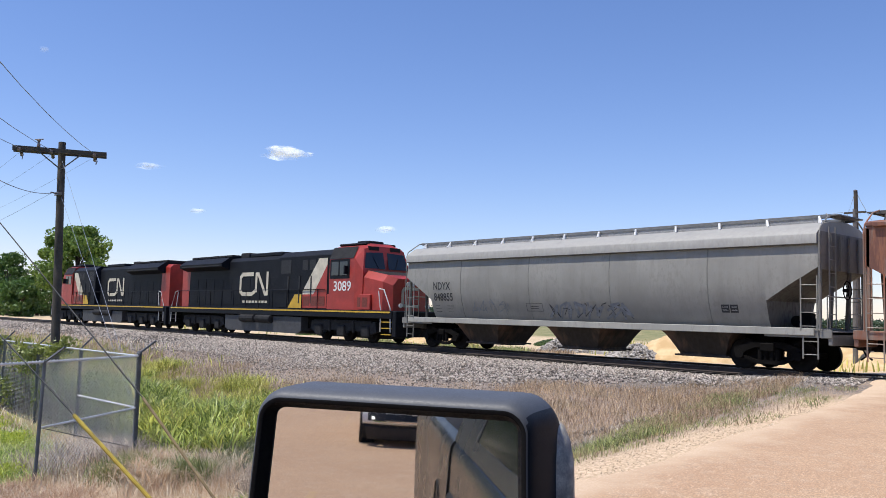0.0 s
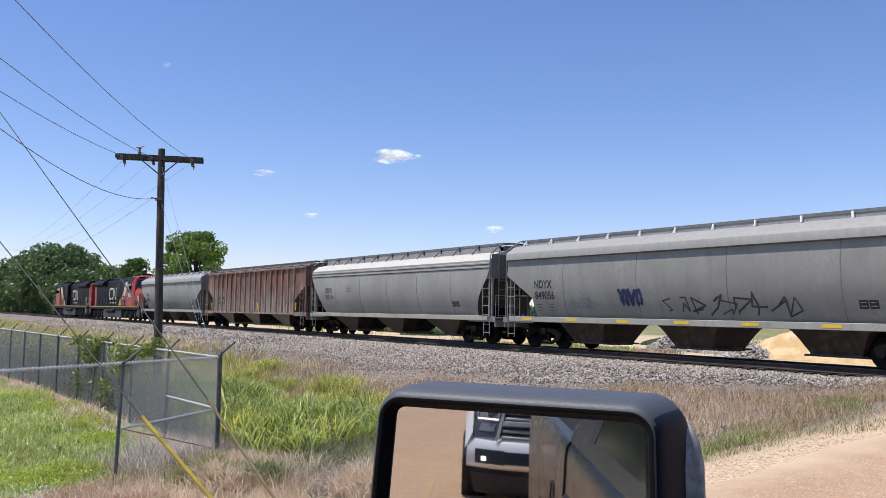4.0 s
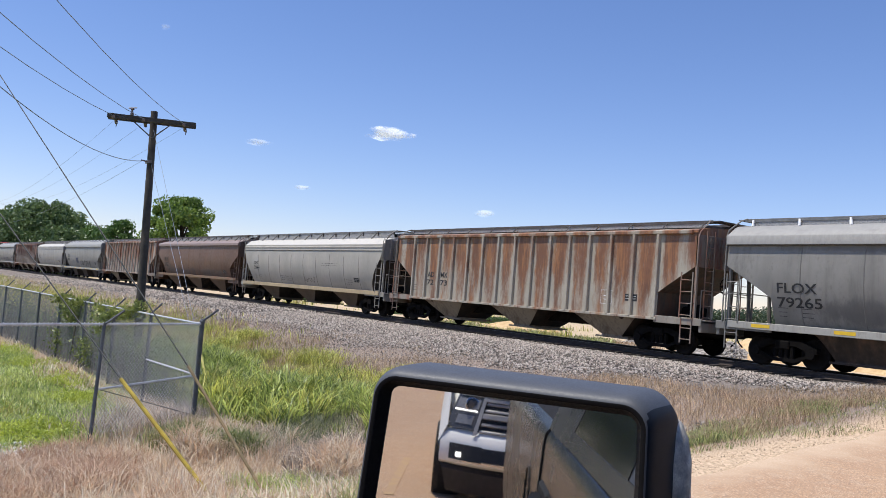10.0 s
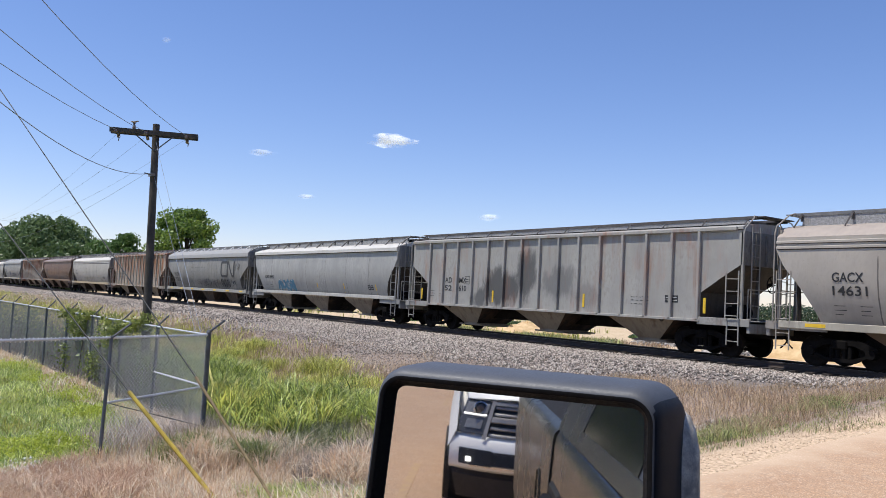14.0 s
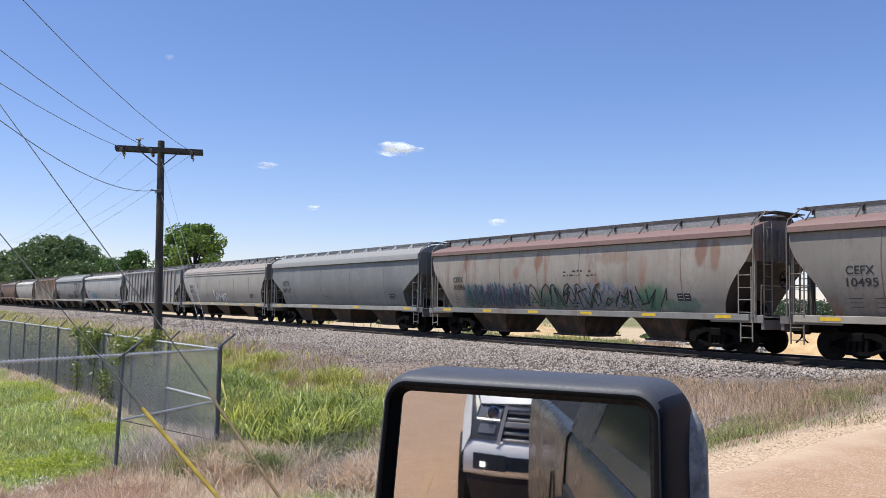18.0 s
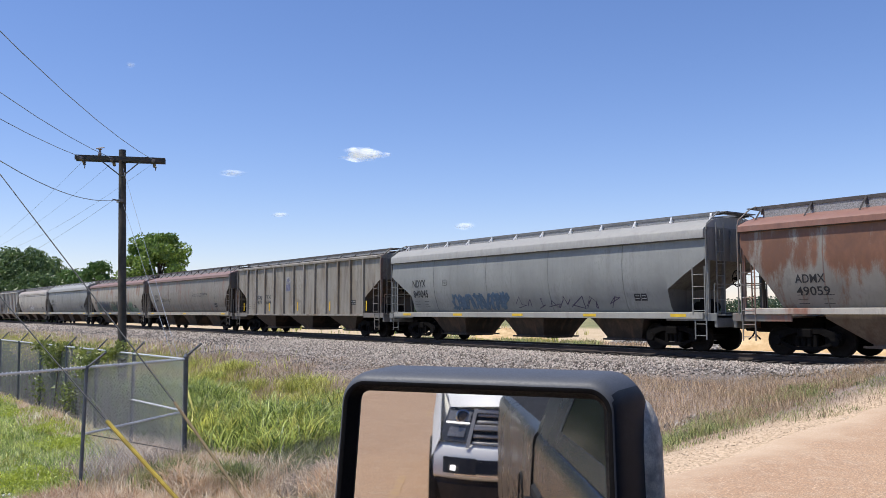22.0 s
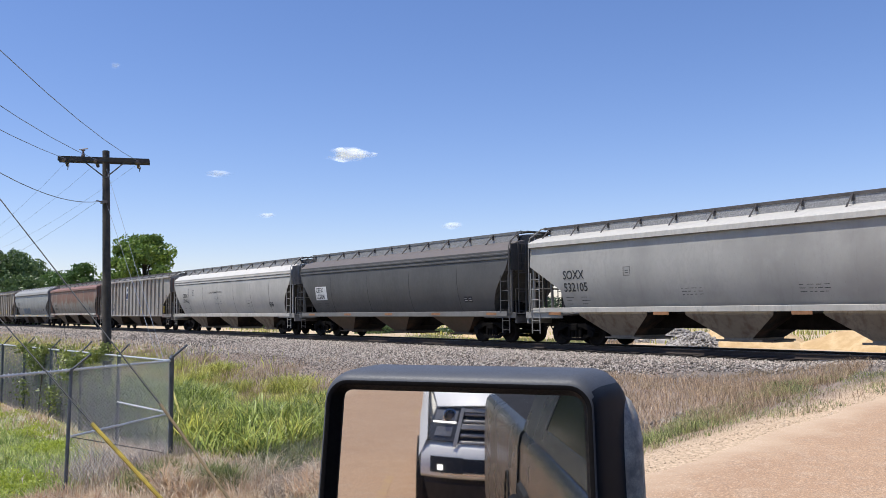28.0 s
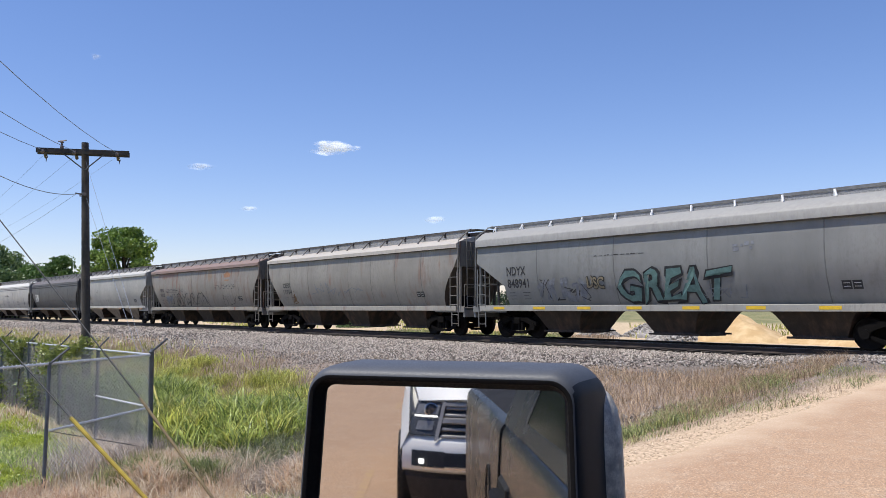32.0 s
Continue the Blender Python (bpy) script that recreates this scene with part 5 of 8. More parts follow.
        for k in range(3):
            part("side_louvre", Geo().box(4.2 + k * .7, 4.75 + k * .7, min(s * 1.424, s * 1.434), max(s * 1.424, s * 1.434), 1.68, 2.15), rust_red, lo)
        part("battery_box", Geo().box(6.35, 9.9, min(s * 1.1, s * 1.46), max(s * 1.1, s * 1.46), 1.52, 2.25, .03), red, lo, "red equipment boxes under the cab")
        for k in range(6):
            part("box_louvre", Geo().box(6.55 + k * .55, 6.97 + k * .55, min(s * 1.46, s * 1.468), max(s * 1.46, s * 1.468), 1.66, 2.1), rust_red, lo)
    part("roof_fan", Geo().box(-2.6, .9, -.8, .8, 4.40, 4.62, .05), blk, lo)
    part("exhaust_stack", Geo().box(-4.4, -3.4, -.45, .45, 4.40, 4.74, .05), dk, lo)
    part("cabinet_roof", Geo().loft([[(x, -1.4, 4.2), (x, -1.0, 4.5), (x, 1.0, 4.5), (x, 1.4, 4.2)] for x in (1.6, 6.58)]), blk, lo)
    # cab and nose
    both = lambda h: [(x, -y, z) for x, y, z in h] + [(x, y, z) for x, y, z in h[::-1]]
    cab = lambda x: both([(x, 1.5, 1.52), (x, 1.5, 3.92), (x, 1.22, 4.52), (x, .6, 4.70)])
    front = both([(9.25, 1.42, 1.52), (9.25, 1.42, 3.35), (8.98, 1.18, 4.40), (8.95, .6, 4.56)])
    part("cab", Geo().loft([cab(6.6), cab(8.72), front]), red, lo, "red cab")
    for s in (-1, 1):
        part("roof_side_panel", Geo().add([(x, s * (y + .012), z + .012) for x, y, z in ((6.58, 1.5, 3.95), (8.6, 1.5, 3.95), (8.6, 1.23, 4.52), (6.58, 1.23, 4.52))], [(0, 1, 2, 3)]), dk, lo, "dark grey panel above the side windows")
    part("cab_roof", Geo().box(6.55, 8.68, -.95, .95, 4.62, 4.74, .05), blk, lo, "dark cab roof")
    part("cooling_unit", Geo().box(7.4, 8.3, -.5, .5, 4.73, 4.88, .05), blk, lo, "roof air conditioner")
    part("cab_side_panel", Geo().box(6.66, 8.3, -1.512, -1.5, 3.0, 3.93), blk, lo, "black surround of the side windows")
    nose = lambda x, w, z: both([(x, w, 1.52), (x, w, z - .32), (x, w - .28, z)])
    part("nose", Geo().loft([nose(9.2, 1.38, 3.38), nose(10.65, 1.30, 3.14), nose(11.0, .98, 2.98)]), red, lo, "red sloping nose")
    part("glare_panel", Geo().add([(9.27, -1.08, 3.376), (9.27, 1.08, 3.376), (10.6, 1.0, 3.156), (10.6, -1.0, 3.156)], [(0, 1, 2, 3)]), dk, lo, "dark anti-glare panel below the windscreen")
    part("nose_door", Geo().box(11.0, 11.04, -.35, .35, 1.6, 2.6, .01), red, lo)
    g = Geo()
    ribbon(g, [(.9, 1.0), (.1, 1.0), (0, .85), (0, .1), (.1, 0), (.9, 0)], .16, lambda q: 0.0, 0.0)
    part("nose_emblem", Geo().add([(11.05 + p[1] * 0, -.45 + p[0], 1.75 + p[2] * .8) for p in g.v], g.f), cream, lo)
    rake = lambda z: 9.262 - (z - 3.35) * .257
    for s in (-1, 1):
        g = Geo().add([(rake(z), s * y, z) for y, z in ((.10, 3.48), (1.31, 3.48), (1.14, 4.22), (.12, 4.28))], [(0, 1, 2, 3)])
        part("windscreen", g, gl.m, lo, "dark windscreen pane")
        part("wiper", Geo().tube([(rake(3.5) + .02, s * .5, 3.5), (rake(4.0) + .02, s * .75, 4.0)], .012, 4), blk, lo)
    for s in (-1, 1):
        for x0, x1 in ((6.8, 7.4), (7.5, 8.15)):
            y0, y1 = sorted((s * 1.505, s * 1.53))
            part("side_window", Geo().box(x0, x1, y0, y1, 3.15, 3.82, .01), gl.m, lo, "dark cab window")
        part("mirror_arm", Geo().box(8.1, 8.18, min(s * 1.5, s * 1.72), max(s * 1.5, s * 1.72), 3.2, 3.6), blk, lo)
    for y in (-.95, .35):
        part("number_board", Geo().box(8.93, 9.02, y, y + .6, 4.36, 4.54), blk, lo)
    lamp = plain("lamp_glass", (.75, .74, .70), .15)
    for y in (-.13, .13):
        part("headlight", Geo().lathe([(11.0, .10), (11.07, .11)], (0, y, 2.75), 'x', 12), lamp, lo)
        part("ditch_light", Geo().lathe([(11.3, .10), (11.36, .11)], (0, y * 6, 1.75), 'x', 10), lamp, lo)
    # emblem on both flanks, number on one
    for s in (-1, 1):
        g = Geo()
        x, z, h, w = (-3.2 if s < 0 else -1.2), 2.30, 1.12, 1.42
        loc = Geo()
        ribbon(loc, [(w, h), (.18 * w, h), (0, h * .85), (0, h * .15), (.18 * w, 0), (w * .95, 0), (w * 1.12, .1 * h), (w * 1.28, .2 * h)], .22, lambda q: 0.0, 0.0)
        ribbon(loc, [(w * 1.28, .15 * h), (w * 1.28, h * .98), (w * 1.45, h * .98), (w * 1.98, .02 * h), (w * 2.14, .02 * h), (w * 2.14, h * 1.04)], .22, lambda q: 0.0, .004)
        for p in loc.v:
            g.v.append((x + p[0], -1.03 + p[1], z + p[2]) if s < 0 else (x - p[0] + 1.0, 1.03 - p[1], z + p[2]))
        g.f = loc.f
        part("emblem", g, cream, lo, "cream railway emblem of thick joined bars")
        for k in range(8):
            u = (-2.9 + k * .36) if s < 0 else (-.6 - k * .36)
            part("address_bar", Geo().box(u, u + .25, min(s * 1.02, s * 1.03), max(s * 1.02, s * 1.03), 1.80, 1.93), cream, lo)
    side_letters("lettering", number, .46, 7.0, 2.42, lambda z: 1.50, inkw, lo, "white engine number", width=1.45, off=.014)
    # walkway rails
    rail = plain("handrail_white", (.60, .60, .58), .5)
    for s in (-1, 1):
        y = s * 1.46
        g = Geo().tube([(-H + 1.6, y, 2.5), (6.2, y, 2.5)], .022, 5)
        part("handrail", g, blk, lo)
        for j in range(12):
            x = -H + 1.7 + j * 1.45
            part("stanchion", Geo().tube([(x, y, 1.52), (x, y, 2.5)], .022, 5), blk, lo)
        for e in (-1, 1):
            x = e * (H - .6)
            part("corner_rail", Geo().tube([(x, y, .55), (x - e * .05, y, 1.6), (x - e * .55, y, 2.45), (x - e * .9, y, 2.5)], .026, 5), rail, lo, "pale corner handrail")
            part("corner_rail", Geo().tube([(x - e * .75, y, .55), (x - e * .75, y, 1.5), (x - e * .95, y, 2.4)], .026, 5), rail, lo, "pale corner handrail")
            g = Geo()
            for k in range(4):
                g.box(min(x, x - e * .7), max(x, x - e * .7), min(y, y - s * .35), max(y, y - s * .35), .42 + .28 * k, .46 + .28 * k)
            part("steps", g, gold if e > 0 else dk, lo, "boarding steps")
    # three-axle bogies
    g = Geo()
    for s in (-1, 1):
        y0, y1 = s * 1.12 - .1, s * 1.12 + .1
        g.prism([(-2.75, .52), (-2.65, .95), (-1.6, 1.02), (1.6, 1.02), (2.65, .95), (2.75, .52), (2.3, .40), (1.5, .52), (-1.5, .52), (-2.3, .40)], y0, y1)
        for x in (-1.95, 0, 1.95):
            g.box(x - .30, x + .30, s * 1.15 - .16, s * 1.15 + .16, .26, .78, .05)
            for d in (-.42, .42):
                g.lathe([(.40, .09), (.72, .09)], (x + d, s * 1.12, 0), 'z', 8)
        g.tube([(-2.4, s * 1.2, .95), (2.4, s * 1.2, .95)], .06, 6)
        for x in (-1.0, 1.0):
            g.tube([(x, s * 1.24, .45), (x, s * 1.24, 1.0)], .07, 6)
    g.box(-2.55, 2.55, -.62, .62, .20, .92)
    b = g.mesh("bogie")
    b.materials.append(dk)
    for x in (-7.4, 7.4):
        add_bogie(lo, x, b, (-1.95, 0, 1.95))
    return lo


def build_engines():
    b = locomotive("3089")
    tagged(b, "red and black diesel engine numbered 3089, cab facing the cars")
    b.location = (-41.1, TRACK_Y, RAIL)
    MOVING.append((b, -41.1))
    n0 = len(WHEELS)
    a = copy_thing(b, pose(-65.3, TRACK_Y, RAIL, 0, 0, 180))
    tagged(a, "leading red and black diesel engine of the train")
    for c in [c for c in a.children if c.name.startswith("lettering")]:
        bpy.data.objects.remove(c)
    WHEELS.extend(c for c in a.children_recursive if c.name.startswith("wheelset"))
    MOVING.append((a, -65.3))


build_engines()
# ---- the pickup that carries the camera, and the SUV behind it ----
def car_metal(name, c, rough=.25, metal=.55, coat=.6):
    m = Mat(name, rough, metal)
    n = m.noise(1.3, 4)
    f = m.noise(240, 2)
    m.color(m.mix(m.ramp(f, .3, .7), tone(c, .9), tone(c, 1.1)))
    m.rough(m.ramp(n, .3, .7, rough, rough + .12))
    m.b.inputs["Coat Weight"].default_value = coat
    m.b.inputs["Coat Roughness"].default_value = .06
    return m.m


def rounded_rect(w, h, r, n=5):
    out = []
    for cx, cy, a0 in ((w / 2 - r, h / 2 - r, 0), (-w / 2 + r, h / 2 - r, 90), (-w / 2 + r, -h / 2 + r, 180), (w / 2 - r, -h / 2 + r, 270)):
        for k in range(n + 1):
            a = radians(a0 + 90 * k / n)
            out.append((cx + r * math.cos(a), cy + r * math.sin(a)))
    return out


FLANK = -.256          # the pickup's left side in its own space; x to its right, y ahead, z as in the plan
GLASS_TL = Vector((-0.5785, 0.4898, 1.2303))
MIRROR_TURN, MIRROR_TILT = 201.73, 1.39


def build_pickup():
    grey = car_metal("pickup_paint", (.038, .0382, .0385), .22, .0, .0)
    grey.node_tree.nodes["Principled BSDF"].inputs["IOR"].default_value = 1.21
    # base lifted and blued for the sky's sheen on the mirror housing
    plastic = plain("black_plastic", (.066, .073, .087), .6, 0, .10, 60, .0, .0005)
    plastic.node_tree.nodes["Principled BSDF"].inputs["Specular IOR Level"].default_value = .65
    rim_black = plain("mirror_bezel", (.005, .005, .006), .7, 0, .3, 30, .05, .001)
    rim_black.node_tree.nodes["Principled BSDF"].inputs["Specular IOR Level"].default_value = .2
    # inboard cheek: same plastic darkened for the dim cab it faces
    cheek = plain("shaded_cheek_plastic", (.012, .016, .024), .6, 0, .2, 90, .3, .0006)
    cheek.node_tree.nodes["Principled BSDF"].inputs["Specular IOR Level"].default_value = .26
    speck = plain("speckled_shell", (.80, .71, .60), .6, 0, .55, 70, .3, .002)
    tyre = plain("tyre_rubber", (.02, .02, .02), .85, 0, .3, 8)
    alloy = plain("wheel_alloy", (.45, .45, .46), .3, .8, .2, 8)
    glass = Mat("tinted_glass", .12)
    glass.color((.012, .014, .015))
    glass.b.inputs["IOR"].default_value = 1.5
    lampred = plain("tail_lamp_red", (.45, .02, .015), .2, 0, .2, 10)
    tr = thing("pickup_truck", "grey pickup truck stopped on the road, seen in its own mirror", "pickup truck")
    W = 2.04
    cx = FLANK + W / 2
    half = [(.12, .12), (.03, .26), (.004, .50), (0, .80), (.006, .97), (.012, 1.0), (.026, 1.018), (.06, 1.03)]

    def lo(y, z1, d=0.0):
        """A cross-section of the lower body, rail height z1."""
        L = [(cx - W / 2 + a + d, y, z + (z1 - 1.03 if z > .9 else 0)) for a, z in half]
        return L + [(2 * cx - x, yy, z) for x, yy, z in L[::-1]]
    part("bed", Geo().loft([lo(-3.62, 1.00, .03), lo(-3.55, 1.03), lo(-1.50, 1.03)]), grey, tr, smooth=True)
    part("cab_body", Geo().loft([lo(-1.47, 1.03, .005), lo(-.5, 1.03), lo(.2, 1.02), lo(.95, 1.00, .01)]), grey, tr, smooth=True)
    part("hood", Geo().loft([lo(.97, .98, .01), lo(2.0, .93, .03), lo(2.5, .82, .09)]), grey, tr, smooth=True)
    # a soft cover over the bed
    vinyl = plain("cover_vinyl", (.040, .040, .043), .7, 0, .15, 6)
    vinyl.node_tree.nodes["Principled BSDF"].inputs["IOR"].default_value = 1.1
    tc = lambda y, z: [(cx - W / 2 + .05, y, 1.025), (cx - W / 2 + .08, y, z), (cx - .4, y, z + .03), (cx + .4, y, z + .03), (cx + W / 2 - .08, y, z), (cx + W / 2 - .05, y, 1.025)]
    part("bed_cover", Geo().loft([tc(-3.56, 1.035), tc(-3.4, 1.045), tc(-1.6, 1.045), tc(-1.53, 1.04)]), vinyl, tr, "dark vinyl bed cover", smooth=True)
    # cab above the belt
    part("roof", Geo().loft([[(cx - .80, y, z - .06), (cx - .68, y, z), (cx + .68, y, z), (cx + .80, y, z - .06)] for y, z in ((-1.40, 1.56), (-1.1, 1.63), (-.3, 1.65), (.35, 1.60))]), grey, tr)
    for s in (-1, 1):
        xs = lambda z: cx + s * (W / 2 - .035 - .22 * (z - 1.03) / .6)
        slab = lambda rows, d=.012: Geo().loft([[(xs(z) - d, y0, z), (xs(z) + d, y0, z), (xs(z) + d, y1, z), (xs(z) - d, y1, z)] for z, y0, y1 in rows])
        part("rear_pillar", slab(((1.02, -1.47, -1.00), (1.3, -1.43, -.93), (1.62, -1.36, -.85))), grey, tr)
        part("rear_side_glass", Geo().add([(xs(z) + s * .0105, y, z) for y, z in ((-.99, 1.07), (-.94, 1.055), (-.26, 1.055), (-.28, 1.58), (-.84, 1.58), (-.90, 1.50))], [(0, 1, 2, 3, 4, 5)]), glass.m, tr, "dark tinted side window")
        part("door_pillar", slab(((1.02, -.27, -.20), (1.6, -.30, -.24)), .008), plastic, tr)
        part("window_sill", slab(((1.022, -1.0, .60), (1.062, -1.0, .60)), .012), grey, tr)
    part("front_pillar", Geo().tube([(cx + .95, 1.15, 1.0), (cx + .78, .45, 1.6)], .04, 6), grey, tr)
    part("front_pillar", Geo().tube([(cx - .95, 1.25, 1.0), (cx - .78, .55, 1.6)], .035, 6), grey, tr)
    part("windscreen", Geo().add([(cx - .92, 1.16, 1.01), (cx + .92, 1.16, 1.01), (cx + .76, .46, 1.59), (cx - .76, .46, 1.59)], [(0, 1, 2, 3)]), glass.m, tr, "dark windscreen")
    part("rear_window", Geo().add([(cx - .80, -1.47, 1.06), (cx + .80, -1.47, 1.06), (cx + .70, -1.40, 1.54), (cx - .70, -1.40, 1.54)], [(0, 1, 2, 3)]), glass.m, tr)
    part("grille", Geo().box(cx - .55, cx + .55, 2.44, 2.54, .45, .76, .02), plastic, tr, "black grille")
    part("front_bumper", Geo().box(cx - .98, cx + .98, 2.36, 2.60, .18, .40, .05), alloy, tr, "bright front bumper")
    for s in (-1, 1):
        part("headlight", Geo().box(cx + s * .76 - .17, cx + s * .76 + .17, 2.40, 2.53, .52, .74, .03), alloy, tr)
    # seams, lamps and wheels on the flank
    seam = plain("panel_gap", (.01, .01, .01), .8)
    skin = [(.26, .03), (.50, .004), (.80, 0.0), (.99, .010)]
    for y in (-1.485, -.26):
        part("panel_gap", Geo().add([(FLANK + d - .0025, y + e, z) for z, d in skin for e in (-.008, .008)], [(0, 1, 3, 2), (2, 3, 5, 4), (4, 5, 7, 6)]), seam, tr)
    part("door_handle", Geo().box(FLANK - .035, FLANK + .01, -1.40, -1.20, .79, .835, .012), rim_black, tr, "black door handle")
    part("handle_recess", Geo().box(FLANK - .004, FLANK + .02, -1.43, -1.17, .755, .87, .01), seam, tr)
    part("fuel_door", Geo().tube([(FLANK - .001, -1.86 + .09 * math.cos(k), .74 + .10 * math.sin(k)) for k in np.linspace(0, 2 * math.pi, 17)], .004, 4), seam, tr, "round fuel door")
    part("tail_lamp", Geo().box(FLANK + .02, FLANK + .10, -3.66, -3.60, .60, .96, .01), lampred, tr, "red tail lamp at the bed corner")
    part("rear_bumper", Geo().box(FLANK + .05, FLANK + W - .05, -3.78, -3.60, .22, .48, .03), alloy, tr)
    for y in (-2.6, 1.55):
        for s in (-1, 1):
            x = cx + s * (W / 2 - .10)
            w = part("wheel", Geo().lathe([(-.13, .30), (-.13, .37), (-.08, .40), (.08, .40), (.13, .37), (.13, .30)], (x, y, .10), 'x', 26), tyre, tr)
            part("rim", Geo().lathe([(-.02, .10), (-.02, .28), (.02, .29), (.02, .10)], (x + s * .12, y, .10), 'x', 18), alloy, w)
        part("wheel_arch", Geo().tube([(FLANK + .012, y + .46 * math.cos(a), .10 + .46 * math.sin(a)) for a in np.linspace(.1, math.pi - .1, 13)], .016, 6), plastic, tr, "dark wheel arch lip")
    # out of view: dark cab fittings added to dim the mirror cheek's reflection
    part("dashboard", Geo().box(FLANK + .12, FLANK + W - .1, .62, 1.25, .80, 1.06, .04), rim_black, tr, "unseen dark dashboard that dims the mirror's cheek")
    part("seat_back", Geo().box(FLANK + .25, FLANK + W - .3, -.75, -.55, .75, 1.25, .06), rim_black, tr)
    # the door mirror
    a, b = radians(MIRROR_TURN), radians(MIRROR_TILT)
    n = Vector((-math.sin(a) * math.cos(b), math.cos(a) * math.cos(b), math.sin(b)))
    r = Vector((0, 0, 1)).cross(n).normalized()
    u = n.cross(r)
    gw, gh = .216, .185
    c = GLASS_TL + r * (gw / 2) - u * (gh / 2 - .002)

    def P(p, d):
        """A point on the mirror, which widens downwards."""
        k = -.065 + .088 * (p[0] + gw / 2) / gw
        return c + r * (p[0] + (gh / 2 - p[1]) * k) + u * p[1] + n * d
    mm = Mat("mirror_silver", .015, 1.0)
    mm.color((.64, .635, .63))
    house = Geo()
    rings = []
    for (dw, dh, rr, d, sx, sy) in ((.0078, .0078, .0185, .0152, 0, 0), (.0092, .0098, .020, .0146, 0, 0), (.0106, .0124, .021, .0115, 0, 0), (.0122, .0146, .022, .006, 0, 0), (.0130, .0162, .023, -.002, 0, 0), (.0133, .0175, .024, -.02, 0, 0),
                                    (.0135, .0190, .026, -.048, 0, 0), (.0128, .0175, .030, -.066, .001, -.001), (.006, .010, .036, -.086, .004, -.003), (-.02, -.02, .040, -.102, .009, -.006), (-.06, -.06, .03, -.108, .01, -.008)):
        # the inboard cheek swells behind the rim
        swell = .007 * sstep(.012, -.05, d)
        rings.append([P((p[0] + sx + swell * sstep(.6, 1.0, p[0] / (gw / 2)), p[1] + sy), d) for p in rounded_rect(gw + 2 * dw, gh + 2 * dh, rr, 8)])
    me = house.loft(rings, False).mesh("mirror_housing")
    me.shade_smooth()
    me.materials.append(plastic)
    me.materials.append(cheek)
    # faces turned inboard get the darkened cheek colour
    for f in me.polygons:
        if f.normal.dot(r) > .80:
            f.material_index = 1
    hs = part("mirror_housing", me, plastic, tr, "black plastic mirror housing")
    part("mirror_back", Geo().add(rings[-1], [tuple(range(len(rings[-1])))]), plastic, hs)
    part("mirror_bezel", Geo().loft([[P(p, d) for p in rounded_rect(gw + 2 * w, gh + 2 * h, rr, 8)] for w, h, rr, d in ((.0078, .0078, .0185, .0152), (.0060, .0060, .017, .0155), (.0040, .0040, .015, .0145), (.0015, .0015, .012, .008), (-.002, -.002, .009, 0))], False), rim_black, hs, "black inner rim", smooth=True)
    g = Geo()
    pts = [P(p, .002) for p in rounded_rect(gw, gh, .010)]
    part("mirror_glass", g.add(pts, [tuple(range(len(pts)))]), mm.m, hs, "flat mirror glass")
    # faded outer shell between the housing and the door
    rows = []
    for y, e in ((gh / 2 + .004, .030), (gh / 2 - .002, .017), (gh / 2 - .010, .008), (gh / 2 - .022, .003), (gh / 2 - .040, 0), (0, 0), (-gh / 2, 0), (-gh / 2 - .04, 0)):
        rows.append([P((gw / 2 + x - e, y), d) for x, d in ((.0190, -.044), (.0215, -.047), (.0270, -.053), (.0305, -.062), (.0300, -.080), (.022, -.100), (.0, -.112))])
    k = len(rows[0])
    part("mirror_shell", Geo().add([p for r_ in rows for p in r_], [(i * k + q, i * k + q + 1, (i + 1) * k + q + 1, (i + 1) * k + q) for i in range(len(rows) - 1) for q in range(k - 1)]), speck, hs, "sun-faded speckled grey shell of the mirror", smooth=True)
    g = Geo().tube([P((gw / 2 + .04, -.12), -.05), P((gw / 2 + .10, -.14), -.05), Vector((FLANK + .02, .62, .98))], .03, 8)
    part("mirror_arm", g, plastic, tr)
    tr.matrix_basis = pose(0, 0, 0, 0, 0, HEADING)
    return tr


